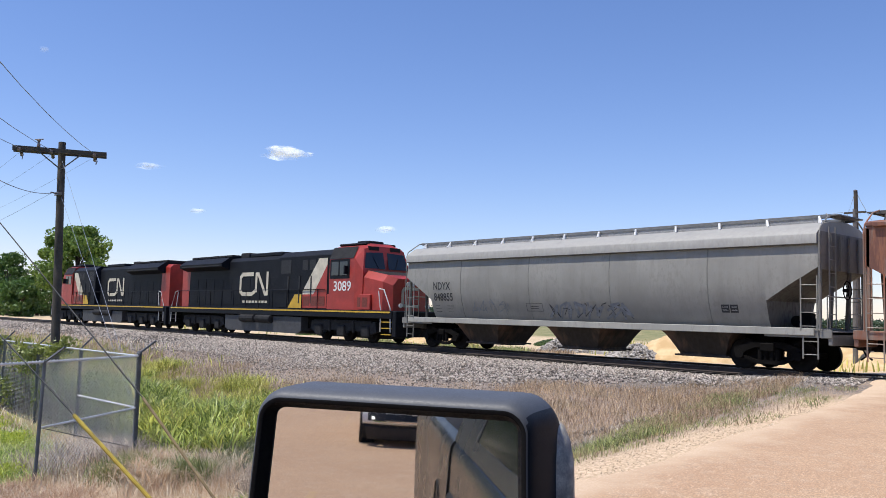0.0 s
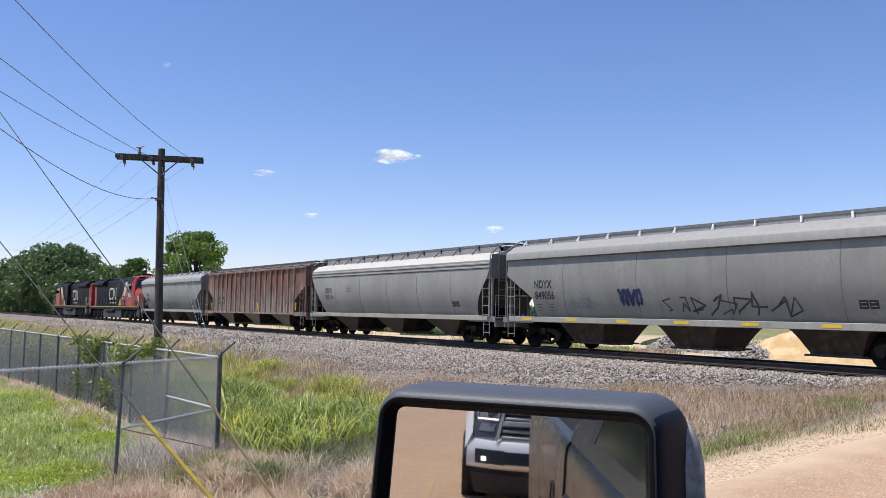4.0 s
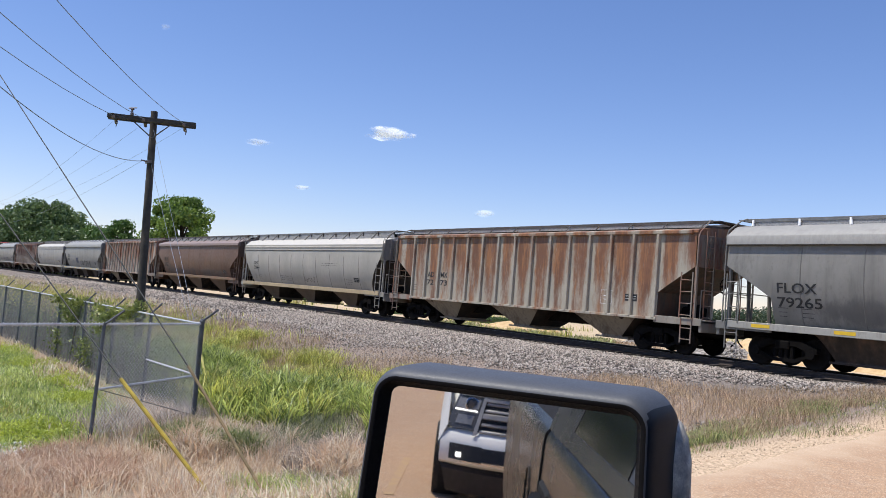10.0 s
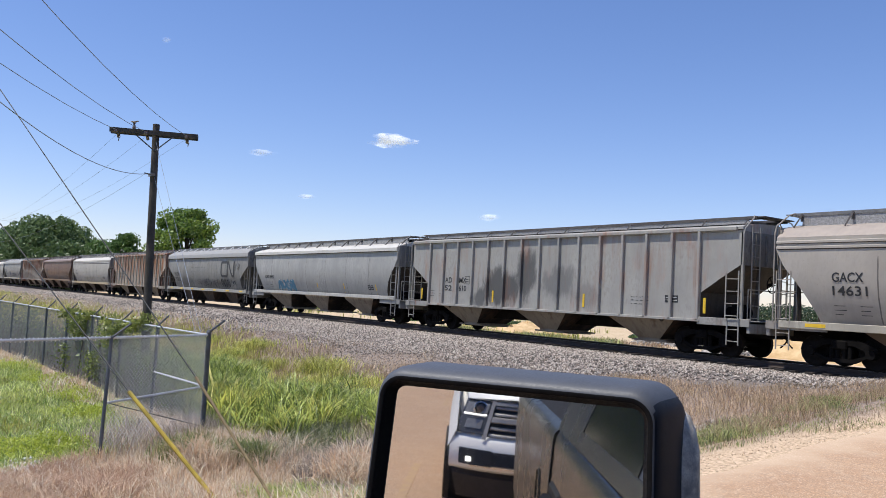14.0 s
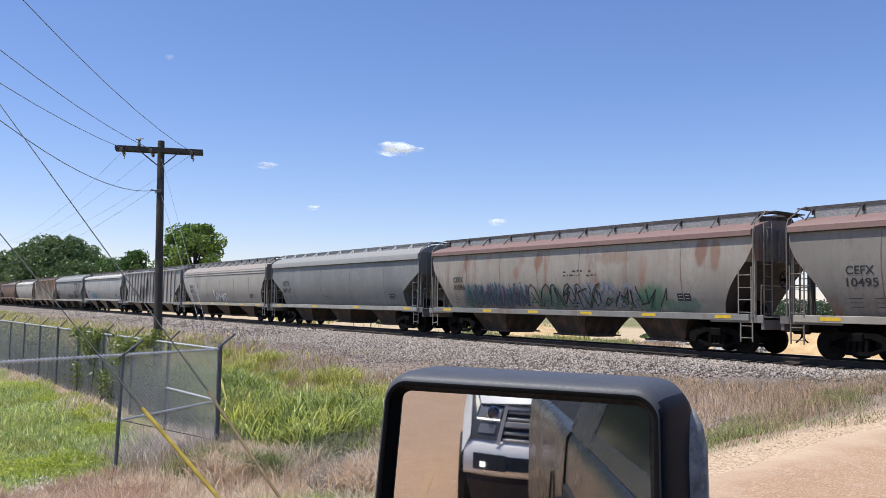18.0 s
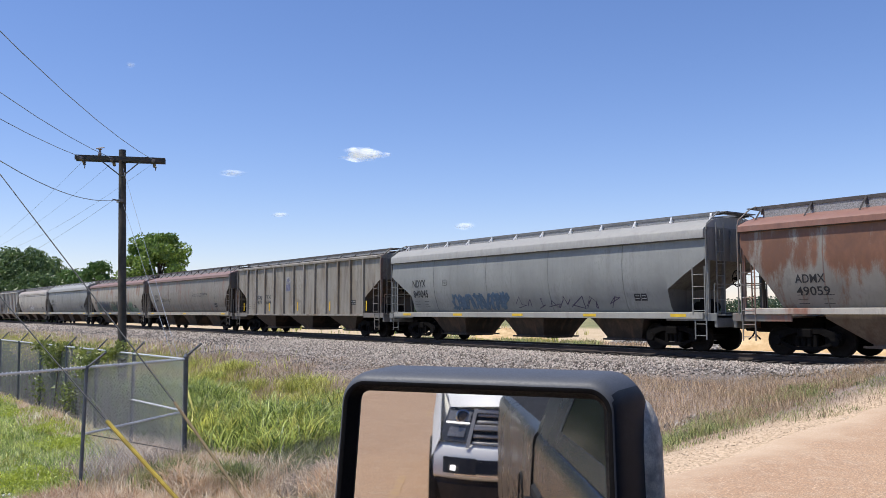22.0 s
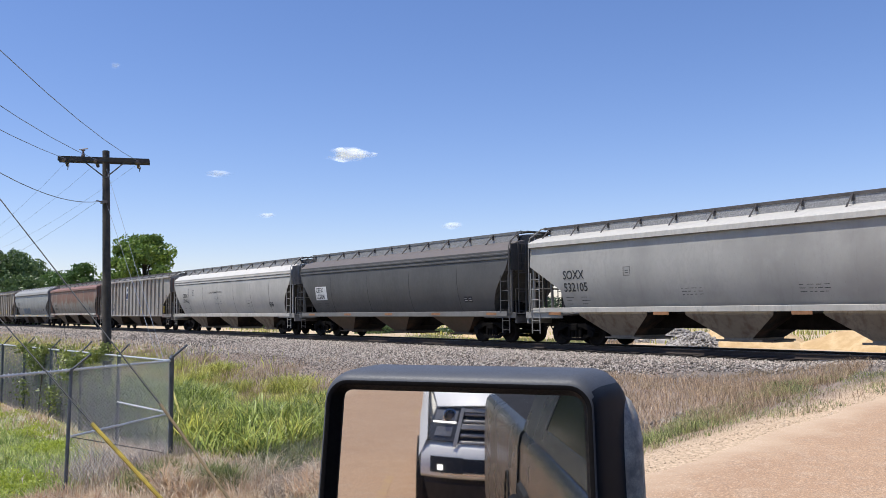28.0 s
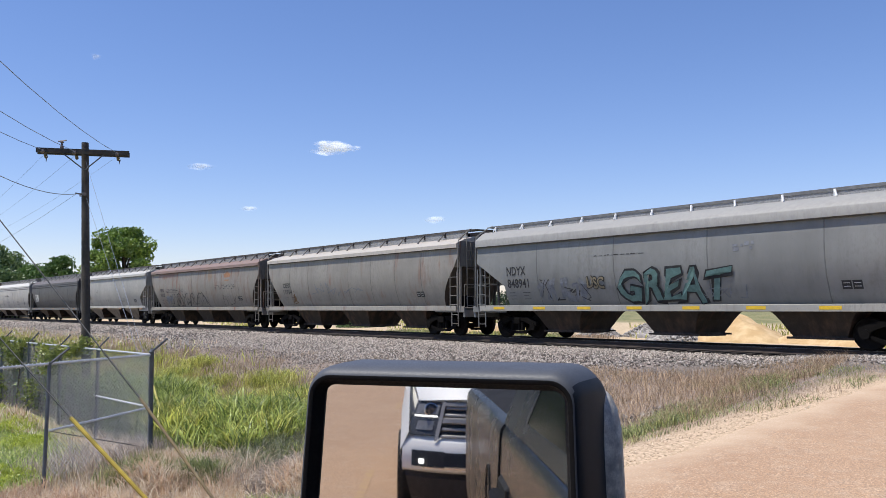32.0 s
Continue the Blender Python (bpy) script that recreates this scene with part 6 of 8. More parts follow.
def build_suv():
    silver = car_metal("suv_paint", (.93, .905, .86), .45, .0, .0)
    plastic = plain("valance_black", (.022, .022, .024), .6, 0, .3, 20)
    chrome = plain("chrome", (.75, .75, .76), .1, 1.0, .1, 8, 0)
    dullchrome = plain("dull_chrome", (.42, .405, .38), .42, .25, .15, 8, 0)
    dark = plain("grille_dark", (.012, .012, .013), .5, 0, .3, 20)
    glass = Mat("windscreen_glass", .03)
    glass.color((.02, .024, .026))
    lens = Mat("lamp_lens", .05)
    lens.color((.09, .092, .095))
    drl = Mat("lamp_light", .3)
    drl.color((.9, .9, .9))
    drl.b.inputs["Emission Color"].default_value = (1, .98, .93, 1)
    drl.b.inputs["Emission Strength"].default_value = 2.2
    tyre = plain("suv_tyre", (.02, .02, .02), .85)
    alloy = plain("suv_alloy", (.5, .5, .5), .3, .8)
    sv = thing("suv", "silver SUV with lit lamps waiting behind the pickup", "car")
    sec = lambda y, w, z0, z1: [(-w + .08, y, z0), (-w, y, z0 + .12), (-w - .01, y, (z0 + z1) / 2), (-w + .03, y, z1 - .08), (-w + .14, y, z1), (w - .14, y, z1), (w - .03, y, z1 - .08), (w + .01, y, (z0 + z1) / 2), (w, y, z0 + .12), (w - .08, y, z0)]
    part("body", Geo().loft([sec(-5.1, .92, .15, .9), sec(-4.9, 1.0, .05, 1.0), sec(-1.4, 1.02, 0, 1.0), sec(-.9, .98, .0, .80), sec(-.66, .88, .02, .60)]), silver, sv, smooth=True)
    fy = lambda x: -.34 * abs(x / .98) ** 2.8
    g, nx, nv = Geo(), 25, 9
    hx = np.linspace(-.965, .965, nx)
    hood_z = lambda x, v: .775 + .36 * v ** .75 + .035 * (1 - (x / .97) ** 2) - .10 * abs(x / .97) ** 8 * v + .022 * math.exp(-((abs(x) - .52) / .05) ** 2) * min(1, v * 4)
    g.add([(x * (.87 + .13 * v), (fy(x) - .236) * (1 - v) - 1.5 * v, hood_z(x, v)) for v in np.linspace(0, 1, nv) for x in hx], [(i * nx + k, i * nx + k + 1, (i + 1) * nx + k + 1, (i + 1) * nx + k) for i in range(nv - 1) for k in range(nx - 1)])
    part("hood", g, silver, sv, "white bonnet with two raised creases", smooth=True)
    gh = lambda y, w, z: [(-w, y, .98), (-w * .80, y, z - .08), (-w * .68, y, z), (w * .68, y, z), (w * .80, y, z - .08), (w, y, .98)]
    part("roof_cabin", Geo().loft([gh(-5.0, .95, 1.50), gh(-4.6, .98, 1.60), gh(-2.4, .98, 1.62), gh(-2.25, .98, 1.58)]), silver, sv, smooth=True)
    part("windscreen", Geo().add([(-.90, -1.45, 1.05), (.90, -1.45, 1.05), (.70, -2.28, 1.56), (-.70, -2.28, 1.56)], [(0, 1, 2, 3)]), glass.m, sv, "dark windscreen")

    taper = lambda z: 1 - .13 * min(1, max(0, (z - .42) / .36)) - .07 * min(1, max(0, (.16 - z) / .26))
    rake = lambda z: .42 * max(0, z - .24)

    def strip(x0, x1, prof, n=14, smooth=True):
        """A panel bent round the car's front: prof of (z, set-back)."""
        g = Geo()
        xs = np.linspace(x0, x1, n)
        g.add([(x * taper(z), fy(x) - d - rake(z), z) for x in xs for z, d in prof], [(i * len(prof) + k, (i + 1) * len(prof) + k, (i + 1) * len(prof) + k + 1, i * len(prof) + k + 1) for i in range(n - 1) for k in range(len(prof) - 1)])
        return g
    part("bumper", strip(-.99, .99, [(.14, .10), (.17, .02), (.24, .0), (.34, .0), (.41, .012), (.455, .045), (.475, .12)]), silver, sv, "silver bumper", smooth=True)
    part("lower_valance", strip(-.97, .97, [(-.12, .12), (-.09, .05), (.0, .03), (.10, .03), (.15, .10)]), plastic, sv, "black lower valance", smooth=True)
    part("lower_intake", strip(-.80, .80, [(.215, -.014), (.335, -.014)]), dark, sv)
    part("chrome_strip", strip(-.80, .80, [(.190, -.016), (.208, -.016)]), chrome, sv)
    gr = part("grille", strip(-.665, .665, [(.42, .05), (.77, .05)]), dark, sv)
    for k in range(5):
        z = .455 + k * .062
        part("grille_bar", strip(-.65, .65, [(z, .035), (z + .010, .02), (z + .022, .02), (z + .030, .035)]), dullchrome, gr)
    part("grille_frame", strip(-.66, .66, [(.585, .03), (.59, .008), (.628, .008), (.634, .03)]), dullchrome, gr)
    part("grille_frame", strip(-.665, .665, [(.735, .04), (.74, .01), (.768, .01), (.773, .05)]), dullchrome, gr)
    part("badge", strip(-.11, .11, [(.58, .004), (.64, .004)], 4), plain("badge_gold", (.45, .32, .08), .3, .8), gr, "plain gold badge")
    part("number_plate_bar", Geo().box(-.16, .16, -.06, .0, .32, .44, .006), white, sv)
    for s in (-1, 1):
        e0, e1 = (.70, .972) if s > 0 else (-.972, -.70)
        h = part("headlight", strip(e0, e1, [(.465, .06), (.475, .012), (.62, .008), (.755, .03), (.77, .07)], 8), lens.m, sv, "dark headlight with a bright strip", smooth=True)
        inner = plain("lamp_inner", (.34, .335, .32), .35, .3)
        part("projector", Geo().lathe([(-.012, .03), (.010, .058), (.006, .066), (-.01, .066)], (s * .72, fy(.80) - .185, .700), 'y', 18), chrome, h)
        part("projector_lens", Geo().lathe([(-.01, .045), (.014, .040), (.020, .02)], (s * .72, fy(.80) - .185, .700), 'y', 16), lens.m, h)
        part("lamp_shelf", strip(*sorted((s * .72, s * .95)), [(.655, .002), (.665, -.002), (.745, .012)], 6), inner, h)
        part("light_strip", strip(*sorted((s * .72, s * .955)), [(.635, -.004), (.650, -.004)], 6), drl.m, h)
        part("reflector_box", strip(*sorted((s * .74, s * .90)), [(.52, .0), (.60, .0)], 4), inner, h)
        part("chrome_hook", strip(*sorted((s * .665, s * .70)), [(.43, .0), (.78, .01)], 3), dullchrome, h)
        part("fog_bezel", strip(*sorted((s * .60, s * .90)), [(.205, -.022), (.345, -.022)], 5), plastic, sv)
        part("fog_lamp", strip(*sorted((s * .785, s * .835)), [(.232, -.030), (.275, -.030)], 4), drl.m, sv, "lit fog lamp")
        part("fender", Geo().loft([[(s * .98, y, z0), (s * 1.01, y, (z0 + z1) / 2), (s * .93, y, z1)] for y, z0, z1 in ((-.40, .15, .50), (-.8, .45, .86), (-1.4, .45, 1.02))], False), silver, sv, smooth=True)
        part("door_mirror", Geo().box(min(s * 1.02, s * 1.25), max(s * 1.02, s * 1.25), -1.75, -1.6, 1.05, 1.25, .04), chrome, sv)
        for y in (-1.0, -4.0):
            w = part("wheel", Geo().lathe([(-.14, .30), (-.14, .36), (-.08, .39), (.08, .39), (.14, .36), (.14, .30)], (s * .90, y, .09), 'x', 24), tyre, sv)
            part("rim", Geo().lathe([(-.02, .08), (-.02, .28), (.02, .28), (.02, .08)], (s * 1.02, y, .09), 'x', 16), alloy, w)
    return sv


PICKUP = build_pickup()
SUV = build_suv()
SUV_ROWS = [(0, -14.0), (1, -12.1), (2, -10.3), (3, -8.75), (3.5, -8.05), (4.5, -7.15), (5.5, -6.65), (6.5, -6.5), (8, -6.48), (32, -6.48)]
# ---- poles, wires, fence ----
wood = plain("weathered_pole_wood", (.075, .062, .052), .9, 0, .4, 3, .5, .02)
armwood = plain("crossarm_wood", (.085, .072, .06), .9, 0, .4, 5, .4, .01)
galv = plain("galvanised_steel", (.62, .63, .64), .5, .2, .2, 7)
galvd = plain("dull_post_steel", (.13, .14, .155), .55, .5, .3, 6)
wirem = plain("wire_steel", (.12, .12, .125), .5, .5, .2, 9, 0)
wired = plain("dark_guy_steel", (.03, .03, .032), .6, .2, .2, 9, 0)
wirep = plain("thin_wire", (.26, .29, .34), .5, .3, .2, 9, 0)
porcelain = plain("insulator", (.16, .12, .10), .25, 0, .2, 8, 0)
gyellow = plain("guard_yellow", (.54, .40, .06), .5, 0, .3, 5)
gbrown = plain("guard_weathered", (.34, .25, .13), .75, 0, .35, 6)
gpale = plain("guard_pale_yellow", (.62, .56, .16), .55, 0, .3, 6)

POLE = Vector((-28.35, 8.0, -1.22))
POLE_TOP = Vector((-29.05, 8.0, 6.72))


def sag(a, b, d, n=14):
    a, b = Vector(a), Vector(b)
    return [a.lerp(b, k / n) - Vector((0, 0, d * 4 * (k / n) * (1 - k / n))) for k in range(n + 1)]


def build_pole():
    po = thing("utility_pole", "dark wooden utility pole leaning slightly, with a crossarm", "utility pole")
    part("pole_shaft", Geo().tube([POLE - Vector((0, 0, .5)), POLE, POLE.lerp(POLE_TOP, .5), POLE_TOP], .165, 12, .115), wood, po, smooth=True)
    a0, a1 = Vector((-29.35, 6.72, 6.34)), Vector((-28.45, 9.13, 6.36))
    d = (a1 - a0).normalized()
    n = Vector((d.y, -d.x, 0))
    up = Vector((0, 0, 1))
    box = lambda c, l, w, h: [c + d * sx * l + n * sy * w + up * sz * h for sx, sy, sz in ((-1, -1, -1), (-1, 1, -1), (-1, 1, 1), (-1, -1, 1), (1, -1, -1), (1, 1, -1), (1, 1, 1), (1, -1, 1))]
    q = [(0, 1, 2, 3), (7, 6, 5, 4), (0, 4, 5, 1), (1, 5, 6, 2), (2, 6, 7, 3), (3, 7, 4, 0)]
    mid = (a0 + a1) / 2
    for s in (-1, 1):
        part("crossarm", Geo().add(box(mid + n * s * .17 + up * .02, (a1 - a0).length / 2 + .12, .05, .075), q), armwood, po, "dark wooden crossarm")
    at = POLE.lerp(POLE_TOP, .92)
    for s in (-1, 1):
        part("arm_brace", Geo().tube([mid + d * s * .62 - up * .06 + n * .2, at - up * .30 + n * .16], .022, 5), wirem, po)
    ends = []
    for k, p in enumerate((a0 + d * .1, mid - d * .25, a1 - d * .25)):
        for s in (-1, 1):
            g = Geo()
            for j in range(3):
                g.lathe([(0, .02), (.02, .055), (.06, .055), (.08, .02)], (0, 0, .09 * j), 'z', 10)
            ob = part("insulator", g, porcelain, po, "small brown suspension insulator", smooth=True)
            ob.matrix_basis = Matrix.Translation(p + n * s * .25 - up * .02) @ (n * s * 1 - up * .35).to_track_quat('Z', 'Y').to_matrix().to_4x4()
        ends.append(p)
    for p in (a0 + d * .62, ):
        part("switch", Geo().lathe([(0, .05), (.06, .06), (.20, .03), (.24, .07), (.28, .02)], tuple(p + up * .10), 'z', 10).tube([p + up * .36 - d * .12, p + up * .40 + d * .14], .02, 5), porcelain, po, "small switch on the crossarm")
    for p in (a0 + d * .15, a1 - d * .2):
        part("jumper", Geo().tube([p + n * .3 - up * .06, p + n * .28 - up * .24 + d * .05, p - n * .1 - up * .30, p - n * .3 - up * .06], .012, 5), wirem, po)
    part("telecom_bracket", Geo().box(-.18, .18, -.06, .06, -.05, .05).tube([(0, 0, 0), (.08, -.25, .02)], .025, 5), porcelain, po, at=POLE.lerp(POLE_TOP, .78) + Vector((.08, -.10, 0)))
    part("base_marker", Geo().lathe([(1.0, .172), (1.28, .170)], tuple(POLE), 'z', 12), galvd, po)
    # wires: back over the road, and on along the railway
    back = Vector((.899, -.438, 0)) * 40
    ahead = Vector((-1.0, .05, 0)) * 62
    for k, p in enumerate(ends):
        tagged(part("power_line", Geo().tube(sag(p + n * .28, p + back + Vector((0, 0, 1.2)), 1.2), .010, 4), wirep), "thin overhead power line", "overhead wire", "wires on the pole")
        tagged(part("power_line", Geo().tube(sag(p - n * .28, p + ahead + Vector((0, -.4 * k, .3)), 1.0), .005, 4), wirep), "thin overhead power line", "overhead wire", "wires on the pole")
    t = POLE.lerp(POLE_TOP, .78)
    tagged(part("telecom_line", Geo().tube(sag(t + Vector((.15, -.28, 0)), t + Vector((27.5, -12.5, 1.1)), 1.4, 24), .010, 4), wirep), "sagging telephone line on the pole", "overhead wire", "wires on the pole")
    tagged(part("telecom_line", Geo().tube(sag(t + Vector((0, -.3, 0)), t + Vector((-60, .5, -.4)), 1.1), .006, 4), wirep), "thin telephone line along the railway", "overhead wire", "wires on the pole")
    # guys of this pole
    anchor = Vector((-18.05, 6.75, -1.30))
    for f, e in ((.93, anchor), (.78, anchor + Vector((-.5, .1, .0)))):
        s = POLE.lerp(POLE_TOP, f)
        gw = thing("guy_wire", "thin steel guy wire with a pale yellow guard", "guy wire", "guys of the poles")
        part("strand", Geo().tube([s, e], .006, 4), wirep, gw)
        if f > .9:
            part("guard", Geo().tube([e + (s - e) * .015, e + (s - e) * .125], .026, 6), gpale, gw, "pale yellow plastic guard")
    # guys of a pole that stands out of view
    for top, gtop, foot, m, nm in ((Vector((-23.18, 1.64, 7.1)), Vector((-11.03, 3.78, .13)), Vector((-10.15, 4.35, -1.0)), gbrown, "weathered brown guard"), (Vector((-19.57, 1.0, 4.1)), Vector((-11.62, 3.1, -.12)), Vector((-10.75, 3.72, -1.02)), gyellow, "bright yellow plastic guard")):
        gw = thing("guy_wire", "dark guy wire ending in a " + nm, "guy wire", "guys of the poles")
        part("strand", Geo().tube([foot, gtop, gtop + (top - gtop) * 2.2], .010, 5), wired, gw)
        d2 = (foot - gtop).normalized()
        part("guard", Geo().tube([gtop, foot + d2 * .55], .027 if m is gyellow else .019, 8), m, gw, nm)


# near run in a pale wire tone, far run in a darker one
linkm = plain("pale_link_wire", (.80, .80, .79), .5, .1, .25, 7, 0)


linkd = plain("dark_link_wire", (.22, .225, .225), .6, .2, .25, 7, 0)


def build_fence():
    fe = thing("chain_link_fence", "grey chain-link fence with barbed-wire arms and a vine", "fence")
    c = Vector((-15.48, 5.5))
    far_dir = Vector((-1, -.055)).normalized()
    near_dir = Vector((.545, -.838)).normalized()
    runs = []
    for dr, count, pitch, first in ((far_dir, 24, 2.35, 2.75), (near_dir, 7, 2.9, 2.45)):
        pts = [c.copy()]
        d = 0
        for k in range(count):
            d += first if k == 0 else pitch
            pts.append(c + dr * d)
        runs.append((dr, pts))
    # corner post
    z0 = -1.40
    part("corner_post", Geo().lathe([(z0 - .1, .046), (.46, .046), (.48, .052), (.53, .025)], (c.x, c.y, 0), 'z', 12), galvd, fe, "thick steel corner post", smooth=True)
    part("barb_arm", Geo().tube([(c.x, c.y, .48), (c.x + .27, c.y + .19, .72)], .022, 5), galvd, fe, "barbed-wire arm")
    for run, (dr, pts) in enumerate(runs):
        side = Vector((dr.y, -dr.x)) if run == 0 else Vector((-dr.y, dr.x))
        tops = []
        for k, p in enumerate(pts):
            z = .43 - .0 * k
            tops.append(Vector((p.x, p.y, z)))
            if k == 0:
                continue
            lean = Vector((random.uniform(-.02, .02), random.uniform(-.02, .02), 0))
            part("post", Geo().tube([(p.x + (0.12 if run else 0), p.y - (.08 if run else 0), z0 - .15), (p.x + lean.x, p.y + lean.y, z + .02)], .029 if run else .037, 8), galvd, fe)
            if run == 0:
                part("barb_arm", Geo().tube([(p.x, p.y, z), (p.x + .14, p.y + .19, z + .25)], .018, 5), galvd, fe)
            else:
                part("barb_arm", Geo().tube([(p.x, p.y, z), (p.x + .11, p.y + .26, z + .24)], .02, 5), galvd, fe)
            q = pts[k - 1]
            part("top_rail", Geo().tube([(q.x, q.y, .43), (p.x, p.y, .43)], .021, 6), galv, fe, "bright top rail")
        # the mesh: two sets of slanting wires
        g = Geo()
        a = pts[0]
        length = (pts[-1] - a).length if run == 0 else (pts[1] - a).length
        hgt = 1.74
        zb = -1.32
        nrm = Vector((-dr.y, dr.x)) * .003
        k = -hgt
        while k < length:
            for s in (1, -1):
                p0, p1 = (k, 0.0), (k + hgt, hgt)
                if p0[0] < 0:
                    p0 = (0.0, -k)
                if p1[0] > length:
                    p1 = (length, length - k)
                h0, h1 = (p0[1], p1[1]) if s > 0 else (hgt - p0[1], hgt - p1[1])
                A, B = a + dr * p0[0], a + dr * p1[0]
                w = .0026 if run else .0036
                g.tube([(A.x, A.y, zb + h0), (B.x, B.y, zb + h1)], w, 4)
            k += .078
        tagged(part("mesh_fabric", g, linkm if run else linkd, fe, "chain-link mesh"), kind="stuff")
    g = Geo()
    dr, a = runs[1][0], runs[1][1][0]
    k = .06
    while k < 9.0:
        p = a + dr * k
        g.tube([(p.x - .006, p.y, .395), (p.x, p.y - .004, .462), (p.x + .010, p.y, .448)], .006, 4)
        k += .078
    tagged(part("mesh_knuckle", g, linkm, fe, "twisted wire ends over the top rail"), kind="stuff")
    # mid rails and truss of the corner
    p = runs[1][1][1]
    part("brace_rail", Geo().tube([(c.x, c.y, -.52), (p.x, p.y, -.60)], .02, 6), galv, fe)
    p = runs[0][1][1]
    part("brace_rail", Geo().tube([(c.x, c.y, -.52), (p.x, p.y, -.52)], .02, 6), galv, fe)
    part("truss_rod", Geo().tube([(runs[1][1][1].x, runs[1][1][1].y, -.60), (c.x, c.y, -1.25)], .007, 4), wirem, fe)
    return fe


def build_far_pole():
    po = thing("far_utility_pole", "distant weathered pole with two small crossarms", "utility pole")
    b = Vector((-15.2, 36.0, -.6))
    t = b + Vector((.05, 0, 6.95))
    part("pole_shaft", Geo().tube([b, t], .11, 10, .085), plain("grey_pole_wood", (.16, .15, .14), .9, 0, .3, 4), po)
    part("crossarm", Geo().box(-.45, .45, -.04, .04, -.04, .04), armwood, po, at=t + Vector((0, 0, -.15)))
    part("pole_line", Geo().tube(sag(t + Vector((-.5, 0, -.1)), t + Vector((-50, 6, 0)), .9), .009, 4), wirep, po)
    part("transformer", Geo().lathe([(0, .16), (.5, .16), (.55, .08)], (.22, -.1, -2.9), 'z', 10), galv, po, at=t)


build_pole()
build_fence()
build_far_pole()


# ---- pole across the yard ----
def build_yard_pole():
    foot = Vector((-20.75, 49.95, float(ground_z(-20.75, 49.95))))
    top = Vector((-20.91, 50.0, 9.32))
    po = thing("utility_pole", "plain grey wooden utility pole behind the railway", "utility pole")
    part("pole_shaft", Geo().tube([foot - Vector((0, 0, .5)), foot, foot.lerp(top, .5), top], .15, 10, .11), wood, po, smooth=True)
    part("pole_cap", Geo().lathe([(0, .115), (.05, .11), (.09, .03)], tuple(top), 'z', 10), porcelain, po)
    part("step_bracket", Geo().tube([foot.lerp(top, .82), foot.lerp(top, .82) + Vector((.32, .1, .02))], .02, 5), porcelain, po)
    for e in ((-42.0, 91.0, 8.3), (-33.0, 94.0, 8.3)):
        tagged(part("power_line", Geo().tube(sag(top, Vector(e), 1.3), .012, 4), wirep), "thin overhead line on the grey pole", "overhead wire", "wires beyond the railway")


build_yard_pole()

# ---- the yard behind the track ----
def heap(name, label, x, y, r, h, material, seed, stretch=1.4):
    rng = np.random.default_rng(seed)
    n, k = 26, 11
    V, Fc = [], []
    for j in range(k + 1):
        f = j / k
        for i in range(n):
            a = 2 * math.pi * i / n
            rr = r * f * (1 + .16 * math.sin(3 * a + seed) + .09 * math.sin(7 * a + 2 * seed)) * (1 + rng.uniform(-.04, .04))
            hh = h * (1 - f ** 1.15) * (1 + rng.uniform(-.10, .10)) + (.0 if j else 0)
            V.append((rr * math.cos(a) * stretch, rr * math.sin(a), hh - .05 * (j == k)))
    for j in range(k):
        for i in range(n):
            Fc.append((j * n + i, j * n + (i + 1) % n, (j + 1) * n + (i + 1) % n, (j + 1) * n + i))
    ob = part(name, Geo().add(V, Fc), material, at=(x, y, float(ground_z(x, y)) - .02), smooth=True)
    return tagged(ob, label, "pile", "heaps in the yard")


sandm = Mat("yellow_sand", .95)
_n = sandm.noise(1.6, 5, coord="World")
sandm.color(sandm.mix(sandm.ramp(_n, .35, .7), (.52, .35, .17), (.68, .50, .28))).bump(sandm.noise(14, 4, coord="World"), .5, .05)
rubm = Mat("grey_rubble", .95)
_v = rubm.voronoi(7, "World", "Color")
_s = rubm.nt.nodes.new("ShaderNodeSeparateColor")
rubm.set(_s.inputs[0], _v)
rubm.color(rubm.mix(_s.outputs[0], (.15, .135, .12), (.46, .425, .385))).bump(_s.outputs[1], .8, .12)
for args in ((-32.8, 37.5, 1.0, .80, rubm.m, 1), (-26.3, 36.2, 1.3, .72, rubm.m, 2), (-30.0, 39.0, 1.5, .9, rubm.m, 6)):
    heap("rubble_mound", "grey heap of broken stone on the sandy yard", *args)
for args in ((-24.4, 37.6, 2.4, 1.5, sandm.m, 3), (-16.8, 38.5, 3.4, 1.7, sandm.m, 4), (-41.5, 35.5, 2.4, .8, sandm.m, 5), (-9.0, 40.0, 3.2, 1.5, sandm.m, 8)):
    heap("mound", "tan sand heap in the yard behind the track", *args)


